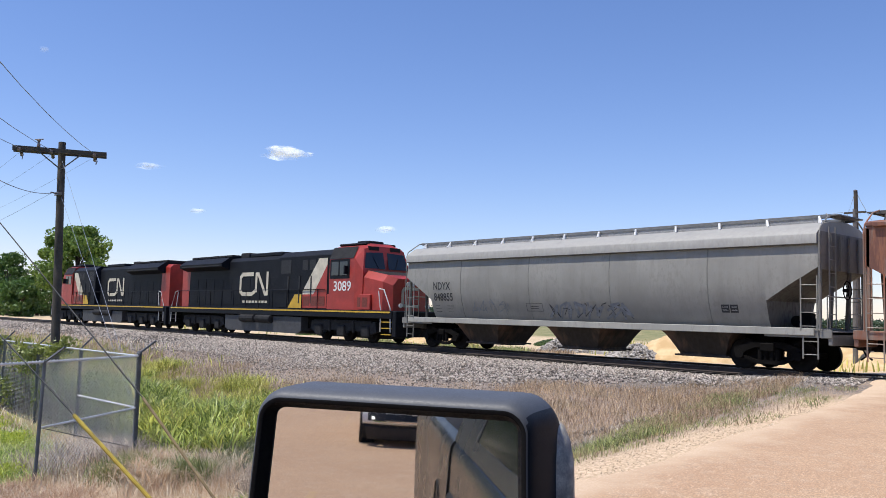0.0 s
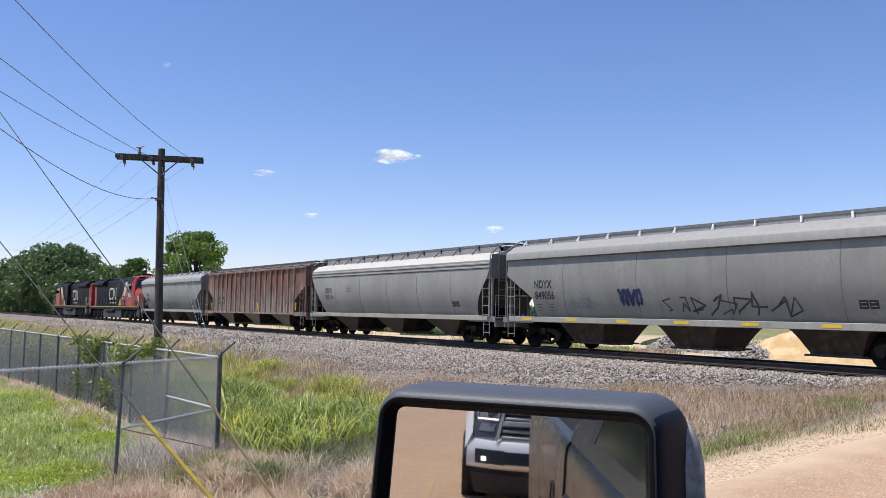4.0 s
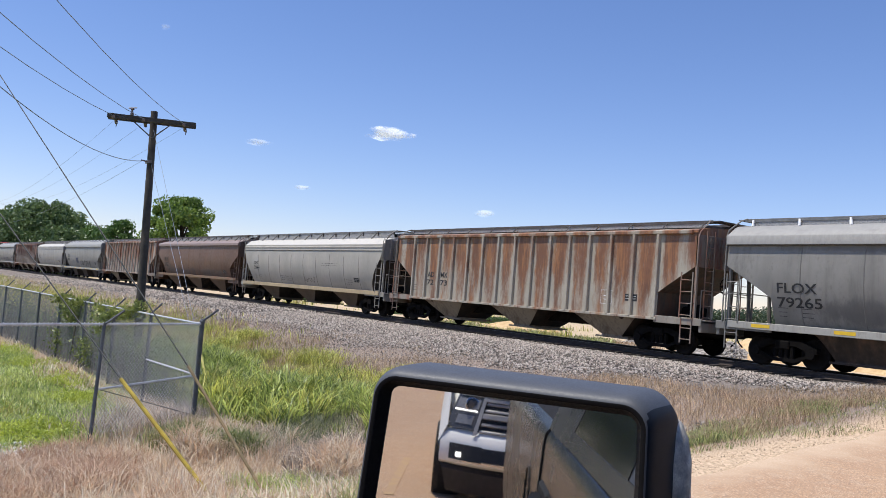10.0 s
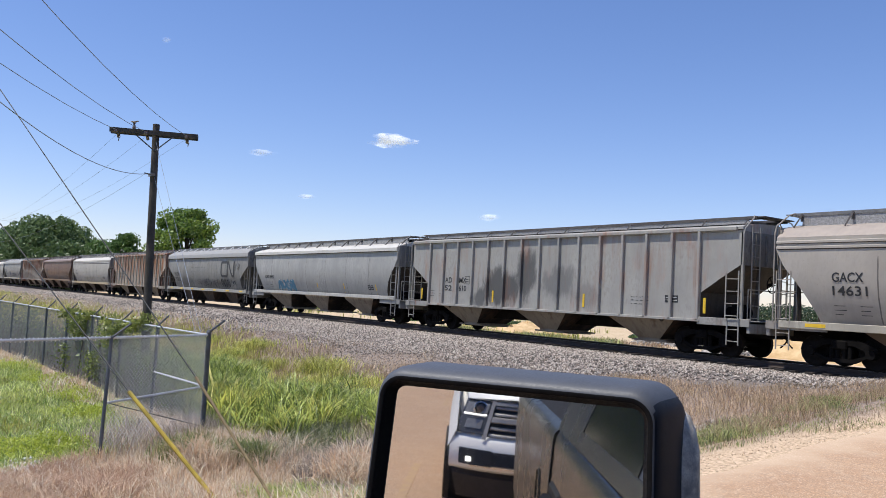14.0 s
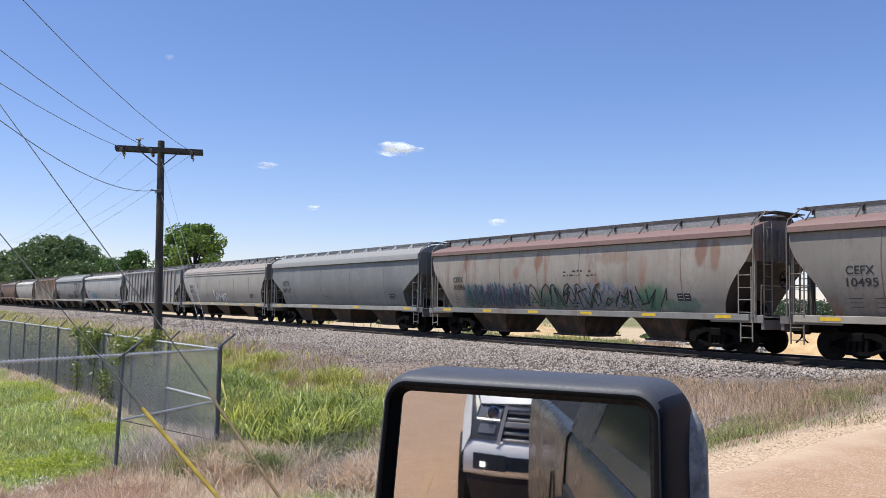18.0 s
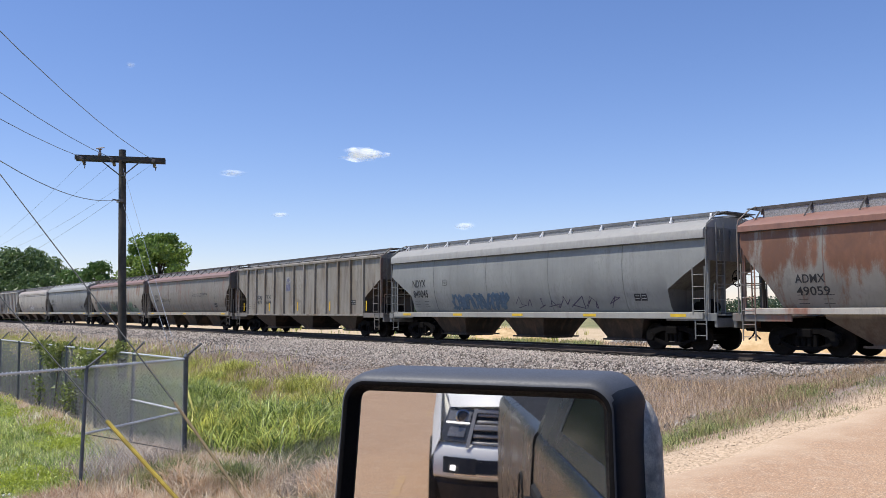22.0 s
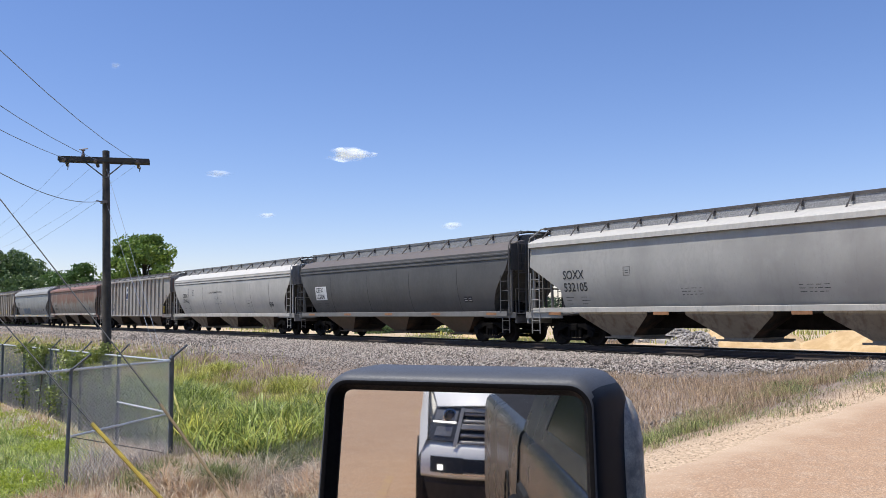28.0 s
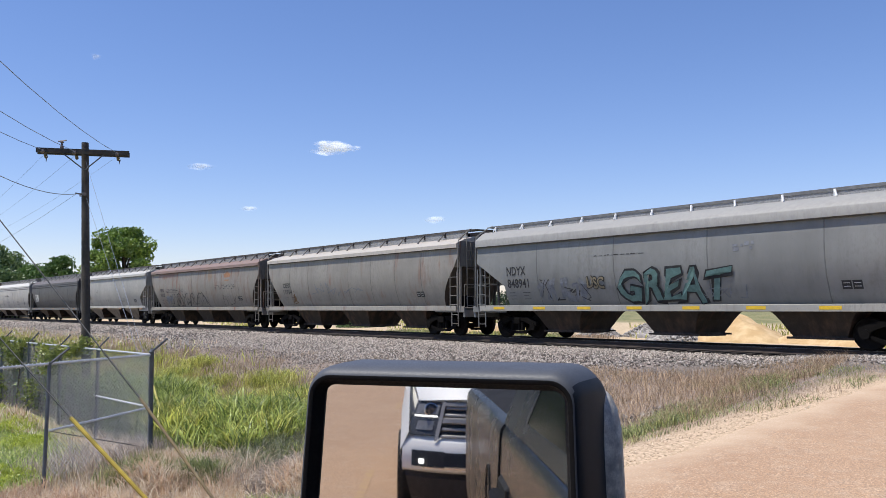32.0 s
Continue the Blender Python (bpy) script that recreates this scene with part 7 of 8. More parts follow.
# ---- clouds ----
def cloud_mat(name, dense):
    """Vapour that thins out towards the rim."""
    m = Mat(name, 1.0)
    m.color((.92, .93, .95))
    off = m.nt.nodes.new("ShaderNodeVectorMath")
    off.operation = 'MULTIPLY_ADD'
    m.nt.links.new(m.tc.outputs["Generated"], off.inputs[0])
    off.inputs[1].default_value = (2, 0, 2)
    off.inputs[2].default_value = (-1, 0, -1)
    ln = m.nt.nodes.new("ShaderNodeVectorMath")
    ln.operation = 'LENGTH'
    m.nt.links.new(off.outputs[0], ln.inputs[0])
    puff = m.noise(.016, 5, (1, .2, 2.2), rough=.6)
    field = m.nt.nodes.new("ShaderNodeMath")
    field.operation = 'MULTIPLY_ADD'
    m.set(field.inputs[0], puff)
    field.inputs[1].default_value = 2.6
    m.set(field.inputs[2], m.ramp(ln.outputs["Value"], .0, 1.0, -.40, -1.85))
    a = m.ramp(field.outputs[0], .0, .75, 0.0, dense)
    m.set(m.b.inputs["Alpha"], a)
    # faint glow of its own stands in for light scattered in the cloud
    m.b.inputs["Emission Color"].default_value = (.9, .94, 1, 1)
    m.b.inputs["Emission Strength"].default_value = .34
    return m.m


def build_clouds():
    thick, thin = cloud_mat("cloud_vapour", .85), cloud_mat("thin_cloud_vapour", .32)
    wisp = cloud_mat("cloud_wisp", .16)
    out = []
    for k, (d, w, h, mat) in enumerate((((-.860, .4995, .1855), 255, 64, thick), ((-.7855, .6116, .0995), 150, 36, thin), ((-.9480, .389, .163), 165, 30, thin), ((-.9144, .4357, .1135), 115, 24, thin), ((-1.0097, .2849, .290), 60, 26, wisp))):
        r = random.Random(70 + k)
        n, rows = 28, 12
        ph = [r.uniform(0, 6.28) for _ in range(4)]
        rings = []
        for p in np.linspace(.12, math.pi - .12, rows):
            ring = []
            for q in np.linspace(0, 2 * math.pi, n, endpoint=False):
                lump = 1 + .10 * math.sin(3 * q + ph[0] + 2 * p) + .07 * math.sin(7 * q + ph[1]) * math.sin(4 * p + ph[2])
                up = math.cos(p)
                ring.append(Vector((w * .5 * math.sin(p) * math.cos(q) * lump, w * .16 * math.sin(p) * math.sin(q) * lump, h * (.62 if up > 0 else .34) * up * lump)))
            rings.append(ring)
        ob = tagged(part("cloud", Geo().loft(rings), mat, smooth=True), "small white fair-weather cloud" if k < 4 else "faint wisp of thin white cloud", "cloud", "fair-weather clouds")
        v = Vector(d).normalized() * 3000 + (Vector((.50, .86, -.28)) * 27 if k == 0 else Vector((0, 0, 0)))
        out.append((ob, v, math.atan2(-v.x, v.y)))
    return out


CLOUDS = build_clouds()
# ---- trees, grass, loose stone ----
def leaf_mat(name, lo, hi, trans=.25, soften=(1, 0), patchy=0.0, tuft=(.5, .5, .2)):
    m = Mat(name, .42)
    r = m.obj.outputs["Random"]
    isl = m.geo.outputs["Random Per Island"]
    n = m.noise(.25, 3, coord="World")
    c = m.mix(m.ramp(isl, .30, .85) if soften[1] else isl, lo, hi)
    c = m.mix(m.ramp(n, .35, .65, 0, .5), c, tone(lo, .8))
    c = m.mix(m.ramp(m.noise(1.3, 4, coord="World"), .45, .65, 0, patchy), c, tuft)
    m.color(c)
    m.b.inputs["Subsurface Weight"].default_value = 0
    # soft blades: their light follows the whole tuft rather than each flat card
    up = m.nt.nodes.new("ShaderNodeVectorMath")
    up.operation = 'MULTIPLY_ADD'
    m.nt.links.new(m.geo.outputs["Normal"], up.inputs[0])
    up.inputs[1].default_value = (soften[0],) * 3
    up.inputs[2].default_value = (0, 0, soften[1])
    nz = m.nt.nodes.new("ShaderNodeVectorMath")
    nz.operation = 'NORMALIZE'
    m.nt.links.new(up.outputs[0], nz.inputs[0])
    if soften[1]:
        m.nt.links.new(nz.outputs[0], m.b.inputs["Normal"])
    t = m.nt.nodes.new("ShaderNodeBsdfTranslucent")
    m.set(t.inputs[0], c)
    mx = m.nt.nodes.new("ShaderNodeMixShader")
    mx.inputs[0].default_value = trans
    m.nt.links.new(m.b.outputs[0], mx.inputs[1])
    m.nt.links.new(t.outputs[0], mx.inputs[2])
    m.nt.links.new(mx.outputs[0], m.nt.nodes["Material Output"].inputs[0])
    return m.m


def leaves(centres, size, rng, flat=.0):
    """Rhombic leaf cards with a fold, one island each."""
    n = len(centres)
    u = rng.normal(size=(n, 3))
    u /= np.linalg.norm(u, axis=1)[:, None]
    w = rng.normal(size=(n, 3))
    w[:, 2] += flat
    v = np.cross(u, w)
    v /= np.linalg.norm(v, axis=1)[:, None]
    nn = np.cross(u, v)
    s = (size * rng.uniform(.6, 1.4, n))[:, None]
    P = np.stack([centres - u * s, centres + v * s * .55 + nn * s * .15, centres + u * s, centres - v * s * .55 + nn * s * .15], 1).reshape(-1, 3)
    i = np.arange(n)[:, None] * 4
    return P, np.concatenate([np.concatenate([i, i + 1, i + 2], 1), np.concatenate([i, i + 2, i + 3], 1)], 0)


bark = plain("bark", (.10, .075, .055), .9, 0, .4, 3, .6, .03)
leaf_bright = leaf_mat("leaves_bright", (.09, .165, .032), (.31, .43, .085), .34)
leaf_dark = leaf_mat("leaves_dark", (.075, .13, .045), (.21, .29, .11), .35)
leaf_mid = leaf_mat("leaves_mid", (.07, .14, .032), (.16, .26, .065), .3)


def tree(x, y, h, r, material, seed, label, leaf=.42, count=5200, low=.28):
    rng = np.random.default_rng(seed)
    t = thing("tree", label, "tree", "trees beyond the track")
    z0 = float(ground_z(x, y))
    trunk = Geo().tube([(0, 0, -.3), (.1, 0, h * .2), (-.05, .1, h * .45), (.1, 0, h * .7)], r * .075, 9, r * .02)
    part("trunk", trunk, bark, t)
    cl, wt = [], []
    for k in range(64):
        a, f = rng.uniform(0, 2 * math.pi), rng.uniform(0, 1)
        zz = h * (low + (.95 - low) * f)
        env = math.sin(math.pi * (.12 + .80 * f)) ** .7 * (1 + .13 * math.sin(3 * a + seed) + .08 * math.sin(5 * a + 4 * f))
        rr = r * env * math.sqrt(rng.uniform(.1, 1)) * .88
        c = np.array([rr * math.cos(a), rr * math.sin(a), zz])
        cl.append(c)
        wt.append(rng.uniform(.14, .27) * r)
        if k < 12:
            part("limb", Geo().tube([(0, 0, h * (.2 + .3 * f)), tuple(c * np.array([.5, .5, .9])), tuple(c)], r * .03, 5, r * .008), bark, t)
    cl, wt = np.array(cl), np.array(wt)
    pick = rng.integers(0, len(cl), count)
    d = rng.normal(size=(count, 3))
    d *= np.minimum(1, 1.7 / np.linalg.norm(d, axis=1))[:, None]
    pts = cl[pick] + d * wt[pick][:, None] * np.array([.72, .72, .58])
    # sprays that stand out of the outline
    loose = rng.uniform(0, 1, count) < .06
    pts[loose] += d[loose] * (r * .025)
    V, Fc = leaves(pts, leaf, rng)
    part("crown", big("crown", V, Fc, material), None, t, "leafy crown")
    t.location = (x, y, z0)
    return t


tree(-140.3, 45.0, 14.6, 6.2, leaf_bright, 1, "bright green round-headed tree beyond the track", .25, 26000, .20)
tree(-186, 31.5, 14.0, 9.5, leaf_dark, 2, "dark green broad tree behind the railway", .34, 17000, .1)
tree(-192, 39.0, 12.8, 8.0, leaf_dark, 3, "dark green broad tree behind the railway", .34, 14000, .1)
tree(-181, 41.5, 9.6, 6.0, leaf_mid, 4, "mid-green tree behind the railway", .30, 9000, .08)
tree(-166, 41.8, 11.2, 3.9, leaf_mid, 5, "slim mid-green tree behind the railway", .26, 8000, .1)
tree(-172, 48.5, 7.5, 4.5, leaf_mid, 6, "low bushy tree behind the railway", .40, 3000, .05)
tree(-205, 29.5, 13.2, 9.0, leaf_dark, 7, "dark green tree at the edge of the wood", .36, 12000, .05)
tree(-176, 33.0, 9.0, 6.5, leaf_dark, 8, "dark green undergrowth tree behind the railway", .32, 10000, .0)
tree(-153, 40.5, 6.0, 4.0, leaf_mid, 9, "low mid-green bushy tree behind the railway", .36, 3000, .0)
tree(-215, 36.0, 14.2, 9.5, leaf_dark, 10, "tall dark tree at the edge of the wood", .5, 6000, .05)

tree(-197, 28.4, 8.5, 6.5, leaf_dark, 11, "dark green undergrowth at the edge of the wood", .34, 9000, .0)
tree(-166, 32.0, 5.0, 4.6, leaf_dark, 12, "low dark green undergrowth behind the railway", .30, 7000, .0)
tree(-226, 28.4, 10.5, 7.5, leaf_dark, 13, "dark green undergrowth at the edge of the wood", .36, 9000, .0)


for _k in range(10):
    _u, _w = (9.5 if _k % 2 else -10.5) + 3 * math.sin(_k * 2.1), -48 - 15 * _k
    tree(-_u * _hc - _w * _hs, -_u * _hs + _w * _hc, 11 + 2.5 * math.sin(_k * 1.7), 6.0, leaf_dark, 30 + _k, "dark green roadside tree behind the vehicles", .5, 3500, .06)


def bush(x, y, h, r, material, seed, label):
    rng = np.random.default_rng(seed)
    n = int(2600 * r)
    d = rng.normal(size=(n, 3))
    d /= np.linalg.norm(d, axis=1)[:, None]
    p = d * (rng.uniform(.5, 1, n) ** .5)[:, None] * np.array([r, r, h * .6])
    p[:, 2] = np.abs(p[:, 2]) + .05
    p += np.sin(p * 3 + seed) * .12 * r
    V, Fc = leaves(p, .06 + .02 * r, rng)
    b = thing("bush", label, "bush", "bushes in the yard", at=(x, y, float(ground_z(x, y))))
    part("foliage", big("foliage", V, Fc, material), None, b)
    part("stems", Geo().tube([(0, 0, -.1), (.1, .05, h * .6)], .03, 5).tube([(0, 0, -.1), (-.2, .1, h * .5)], .025, 5), bark, b)


for k, (x, y, h, r) in enumerate(((-46, 38, 1.0, 1.5), (-54, 42, 1.1, 1.7), (-40, 45, .9, 1.3), (-62, 40, 1.3, 2.0), (-72, 44, 1.5, 2.4), (-28, 58, .9, 2.0), (-12, 62, 1.0, 2.4), (-86, 41, 1.4, 2.2))):
    bush(x, y, h, r, leaf_dark, 20 + k, "scrubby green bush on the sandy yard")

# far woods
_r = np.random.default_rng(5)
_n = 110000
_x = _r.uniform(-900, 260, _n)
_y = 520 + 40 * np.sin(_x * .013) + _r.uniform(0, 40, _n)
_top = 6.0 + 4.0 * sstep(-235, -285, _x) + 1.8 * np.sin(_x * .033 + .6) + 1.6 * np.sin(_x * .081 + 1) + 1.2 * np.sin(_x * .31) + .8 * np.sin(_x * .83)
V, Fc = leaves(np.stack([_x, _y, -.8 + _top * _r.uniform(0, 1, _n) ** 1.1], 1), .85, _r)
tagged(new("far_woods", big("far_woods", V, Fc, leaf_mat("far_leaves", (.055, .085, .045), (.125, .175, .095), .3))), "distant line of green woods beyond the fields", "woods", kind="stuff")


# ---- grass ----
def blades(x, y, h, w, rng, bend=.35, z=None):
    """Tapered, bent grass blades at the given places."""
    n = len(x)
    z = ground_z(x, y) - .02 if z is None else z
    a = rng.uniform(0, 2 * math.pi, n)
    b = rng.uniform(0, 2 * math.pi, n)
    lean = h * bend * rng.uniform(.1, 1.2, n)
    dx, dy = np.cos(a) * w / 2, np.sin(a) * w / 2
    lx, ly = np.cos(b) * lean, np.sin(b) * lean
    P = np.zeros((n, 5, 3))
    P[:, 0] = np.stack([x - dx, y - dy, z], 1)
    P[:, 1] = np.stack([x + dx, y + dy, z], 1)
    P[:, 2] = np.stack([x - dx * .8 + lx * .35, y - dy * .8 + ly * .35, z + h * .58], 1)
    P[:, 3] = np.stack([x + dx * .8 + lx * .35, y + dy * .8 + ly * .35, z + h * .58], 1)
    P[:, 4] = np.stack([x + lx, y + ly, z + h * (1 - .15 * bend)], 1)
    i = np.arange(n)[:, None] * 5
    F3 = np.concatenate([np.concatenate([i + a_, i + b_, i + c_], 1) for a_, b_, c_ in ((0, 1, 3), (0, 3, 2), (2, 3, 4))], 0)
    return P.reshape(-1, 3), F3


def reed_leaves(x, y, h, w, rng, droop=.6):
    """Long blades that arch over, their tips hanging level."""
    n = len(x)
    z = ground_z(x, y) - .02
    a = rng.uniform(0, 2 * math.pi, n)
    b = a + math.pi / 2 + rng.normal(0, .5, n)
    d = droop * rng.uniform(.3, 1.3, n)
    rows = []
    for t, k in ((0, .8), (.4, 1.0), (.68, .9), (.86, .6), (1.0, .08)):
        out = h * d * (.25 * t + .75 * t ** 3)
        up = h * (t - .42 * d * t ** 4)
        cx, cy, cz = x + np.cos(b) * out, y + np.sin(b) * out, z + up
        dx, dy = np.cos(a) * w * k / 2, np.sin(a) * w * k / 2
        rows += [np.stack([cx - dx, cy - dy, cz], 1), np.stack([cx + dx, cy + dy, cz], 1)]
    P = np.stack(rows, 1)
    i = np.arange(n)[:, None] * 10
    F4 = np.concatenate([np.concatenate([i + 2 * k, i + 2 * k + 1, i + 2 * k + 3, i + 2 * k + 2], 1) for k in range(4)], 0)
    return P.reshape(-1, 3), F4


def clumped(rng, n, x0, x1, y0, y1, clump=.5, keep=None):
    cx, cy = rng.uniform(x0, x1, n // 14 + 1), rng.uniform(y0, y1, n // 14 + 1)
    k = rng.integers(0, len(cx), n)
    x, y = cx[k] + rng.normal(0, clump, n), cy[k] + rng.normal(0, clump, n)
    if keep is not None:
        m = keep(x, y)
        x, y = x[m], y[m]
    return x, y


def off_road(x, y, gap=.5):
    u, w = road_uw(x, y)
    return u > road_edge(w) + gap


UPRIGHT = (1.0, .30)
grass_green = leaf_mat("grass_green", (.10, .15, .028), (.74, .82, .24), .45, (1.0, .12), .35, (.34, .42, .08))
grass_yellow = leaf_mat("grass_yellow_green", (.24, .26, .045), (.92, .90, .24), .45, (1.0, .18), .4, (.50, .40, .15))
grass_dry = leaf_mat("grass_dry", (.60, .43, .285), (1.0, .95, .78), .5, (1.0, 1.4), .5, (.62, .37, .22))
grass_brown = leaf_mat("grass_brown", (.24, .165, .10), (.72, .54, .36), .3, UPRIGHT, .45, (.36, .26, .15))
grass_verge = leaf_mat("grass_verge", (.12, .15, .045), (.52, .55, .20), .4, (1.0, .40), .6, (.50, .39, .22))
grass_lawn = leaf_mat("grass_lawn", (.20, .30, .05), (.95, 1.0, .34), .45, (1.0, .80), .5, (.50, .52, .11))
weed_leaf = leaf_mat("weed_leaf", (.34, .42, .05), (.85, .88, .16), .4)


def sward(name, label, material, x, y, h0, h1, w, seed, bend=.35, arch=False):
    rng = np.random.default_rng(seed)
    patch = .75 + .5 * (.5 + .5 * np.sin(x * .9 + seed) * np.sin(y * 1.1 + seed * 2))
    patch = patch * (.80 + .40 * (.5 + .5 * np.sin(x * 3.1 + seed + np.sin(y * 2.3)) * np.sin(y * 3.7 + seed)))
    h = rng.uniform(h0, h1, len(x)) * patch
    V, Fc = (reed_leaves if arch else blades)(x, y, h, rng.uniform(.6, 1.4, len(x)) * w, rng, bend)
    tagged(new(name, big(name, V, Fc, material)), label, "grass", kind="stuff")


_g = np.random.default_rng(11)
fence_y = lambda x: 5.5 + .055 * (x + 15.48)


def patch_noise(x, y, s, k):
    return np.sin(x * s + k) * np.sin(y * s * 1.3 + k * 2) + .5 * np.sin(x * s * 2.7 + y * s * 1.9 + k)


inside = lambda x, y: (y < fence_y(x) - .12) & (y + 1.538 * x < -18.4)
outside = lambda x, y: (y > fence_y(x) + .3) | (y + 1.538 * x > -18.1)
def lumps(rng, n, spots, keep=None):
    """Places in round patches: (x, y, radius) each."""
    k = rng.integers(0, len(spots), n)
    q = np.array(spots, float)[k]
    a, r = rng.uniform(0, 2 * math.pi, n), np.sqrt(rng.uniform(0, 1, n)) * q[:, 2] * (1 + .25 * np.sin(rng.uniform(0, 9, n)))
    r = r * (1 + .25 * np.sin(a * 3 + k) + .15 * np.sin(a * 7 + 2 * k))
    x, y = q[:, 0] + r * np.cos(a), q[:, 1] + r * np.sin(a) * .8
    if keep is not None:
        m = keep(x, y)
        x, y = x[m], y[m]
    return x, y


# tall reeds beside the fence
ditch = lambda x, y: (y > fence_y(x) + .3) & (x < -13.0 - .5 * np.sin(y * 2)) & (y < 9.5 + .5 * np.sin(x)) & ((x < -14.6) | (y > 6.5))
x, y = clumped(_g, 21000, -27, -12.8, 6.0, 10.6, .17, lambda x, y: ditch(x, y) & (patch_noise(x, y, .9, 1) > -.55))
sward("reeds", "tall bright green reedy grass in the ditch", grass_green, x, y, .36, .86, .024, 1, .85, True)
x, y = clumped(_g, 5500, -24, -12.6, 6.2, 9.8, .30, lambda x, y: ditch(x, y))
sward("low_reeds", "shorter green blades between the reeds", grass_green, x, y, .20, .46, .014, 41, .9)
x, y = clumped(_g, 4200, -21, -13.4, 6.0, 10.0, .16, lambda x, y: ditch(x, y) & (patch_noise(x, y, .8, 5) > .0))
sward("pale_reeds", "pale yellow-green reed blades in the ditch", grass_yellow, x, y, .50, .92, .018, 21, .9, True)
x, y = clumped(_g, 6000, -16.5, -12.6, 6.0, 7.8, .22, lambda x, y: (y > fence_y(x) + .3) & (patch_noise(x, y, 1.1, 3) > -.3))
sward("ditch_stems", "dark green and grey stems at the foot of the reeds", leaf_mat("dull_stem", (.10, .12, .05), (.42, .42, .26), .3, UPRIGHT), x, y, .16, .44, .012, 42, .9)
yellow_spots = [(-21.5, 11.6, 1.4), (-18.0, 11.0, 1.2), (-24.6, 12.6, 1.0), (-27.3, 11.6, 1.0), (-30.4, 11.6, .9), (-32.4, 13.3, .8), (-19.4, 12.6, .8), (-16.2, 10.5, .8), (-26.4, 10.4, .9), (-36, 12.4, 1.2), (-41, 12.0, 1.6), (-15.0, 9.6, .8)]
x, y = lumps(_g, 13000, yellow_spots, lambda x, y: off_road(x, y, 3.4))
sward("yellow_grass", "yellow-green grass clumps below the ballast", grass_yellow, x, y, .26, .58, .014, 2, .8, True)
x, y = lumps(_g, 5200, [(px, py, r * .7) for px, py, r in yellow_spots], lambda x, y: off_road(x, y, 3.4))
sward("green_weeds", "green weeds below the ballast", grass_green, x, y, .22, .50, .015, 22, .8, True)
x, y = clumped(_g, 9000, -46, -14, 9.2, 13.6, .45, lambda x, y: off_road(x, y, 3.0))
sward("olive_grass", "thin olive grass between the clumps", grass_yellow, x, y, .12, .34, .014, 43, .8)
x, y = clumped(_g, 52000, -52, -9.0, 8.8, 16.0, .5, lambda x, y: off_road(x, y, 2.4) & (y < 14.4 + 1.0 * np.sin(x * .8)))
sward("brown_grass", "brown dead grass along the ballast foot", grass_brown, x, y, .08, .32, .011, 3, .8)
x, y = clumped(_g, 9000, -52, -12.0, 13.0, 17.0, .5, lambda x, y: off_road(x, y, 2.4))
sward("thin_grass", "thin dead grass on the stony shoulder", grass_brown, x, y, .05, .16, .012, 44, .9)
# inside the fence
x, y = clumped(_g, 120000, -34, -11, -6, 5.6, .6, lambda x, y: inside(x, y) & (y < fence_y(x) - .6 - .3 * np.sin(x)))
sward("lawn", "short green grass inside the fence", grass_lawn, x, y, .05, .19, .014, 4, 1.0)
x, y = clumped(_g, 16000, -33, -12, -5, 5.0, .26, lambda x, y: inside(x, y) & (patch_noise(x, y, .8, 3) > .25))
sward("yellow_weeds", "yellowish flowering weeds inside the fence", grass_yellow, x, y, .10, .24, .022, 5, 1.1)
x, y = lumps(_g, 12000, [(-18.6, 4.1, .6), (-20.6, 4.3, .5), (-23.6, 4.2, .8), (-27, 3.8, 1.0), (-15.0, 2.9, .5), (-14.6, 2.3, .6), (-15.6, 1.6, .6)], inside)
V, Fc = leaves(np.stack([x, y, ground_z(x, y) + _g.uniform(.02, .22, len(x)) * (.6 + .4 * np.sin(x * 5) * np.sin(y * 6))], 1), .021, _g, 1.2)
tagged(new("leafy_weeds", big("leafy_weeds", V, Fc, weed_leaf)), "low yellow-green leafy weeds inside the fence", "weeds", kind="stuff")
x, y = clumped(_g, 11000, -36, -15.5, 1.5, 5.3, .4, lambda x, y: inside(x, y) & (y > fence_y(x) - .95 - .4 * np.sin(x * .8)) & (x < -16.6))
sward("fence_strip", "dry strip of grass along the fence", grass_dry, x, y, .08, .26, .016, 6, .9)
# dry grass in front of the fence
front = lambda x, y: (y + 1.538 * x > -18.2) & off_road(x, y, 2.2)
x, y = clumped(_g, 52000, -16.5, -7.0, -5.0, 7.4, .20, lambda x, y: front(x, y) & (y < 5.9 + .7 * np.sin(x * 1.3)))
sward("dry_grass", "bleached tan grass in front of the fence", grass_dry, x, y, .14, .46, .0095, 7, 1.25)
x, y = clumped(_g, 16000, -13.8, -10.0, .5, 3.6, .25, lambda x, y: front(x, y) & (patch_noise(x, y, .9, 6) > -.2))
sward("red_dry_grass", "reddish brown dry grass heaps", leaf_mat("grass_red_brown", (.42, .25, .155), (.98, .77, .56), .45, (1.0, 1.0), .4, (.48, .27, .16)), x, y, .16, .44, .010, 45, 1.3)
x, y = lumps(_g, 2600, [(-10.7, 6.1, .6), (-11.6, 6.6, .5), (-13.9, 5.3, .45), (-12.7, 4.6, .5), (-10.1, 6.9, .5)], front)
sward("bleached_tussock", "bleached tussocks beside the ditch", grass_dry, x, y, .30, .66, .014, 23, 1.0, True)
x, y = clumped(_g, 30000, -15.5, -8.0, 4.6, 10.2, .40, lambda x, y: front(x, y) & (y > 5.2 + .4 * np.sin(x * 2)))
sward("dead_brush", "greyish brown dead brush beside the ditch", leaf_mat("dead_stems", (.24, .19, .155), (.80, .68, .56), .35, (.8, .7)), x, y, .12, .40, .010, 8, 1.1)
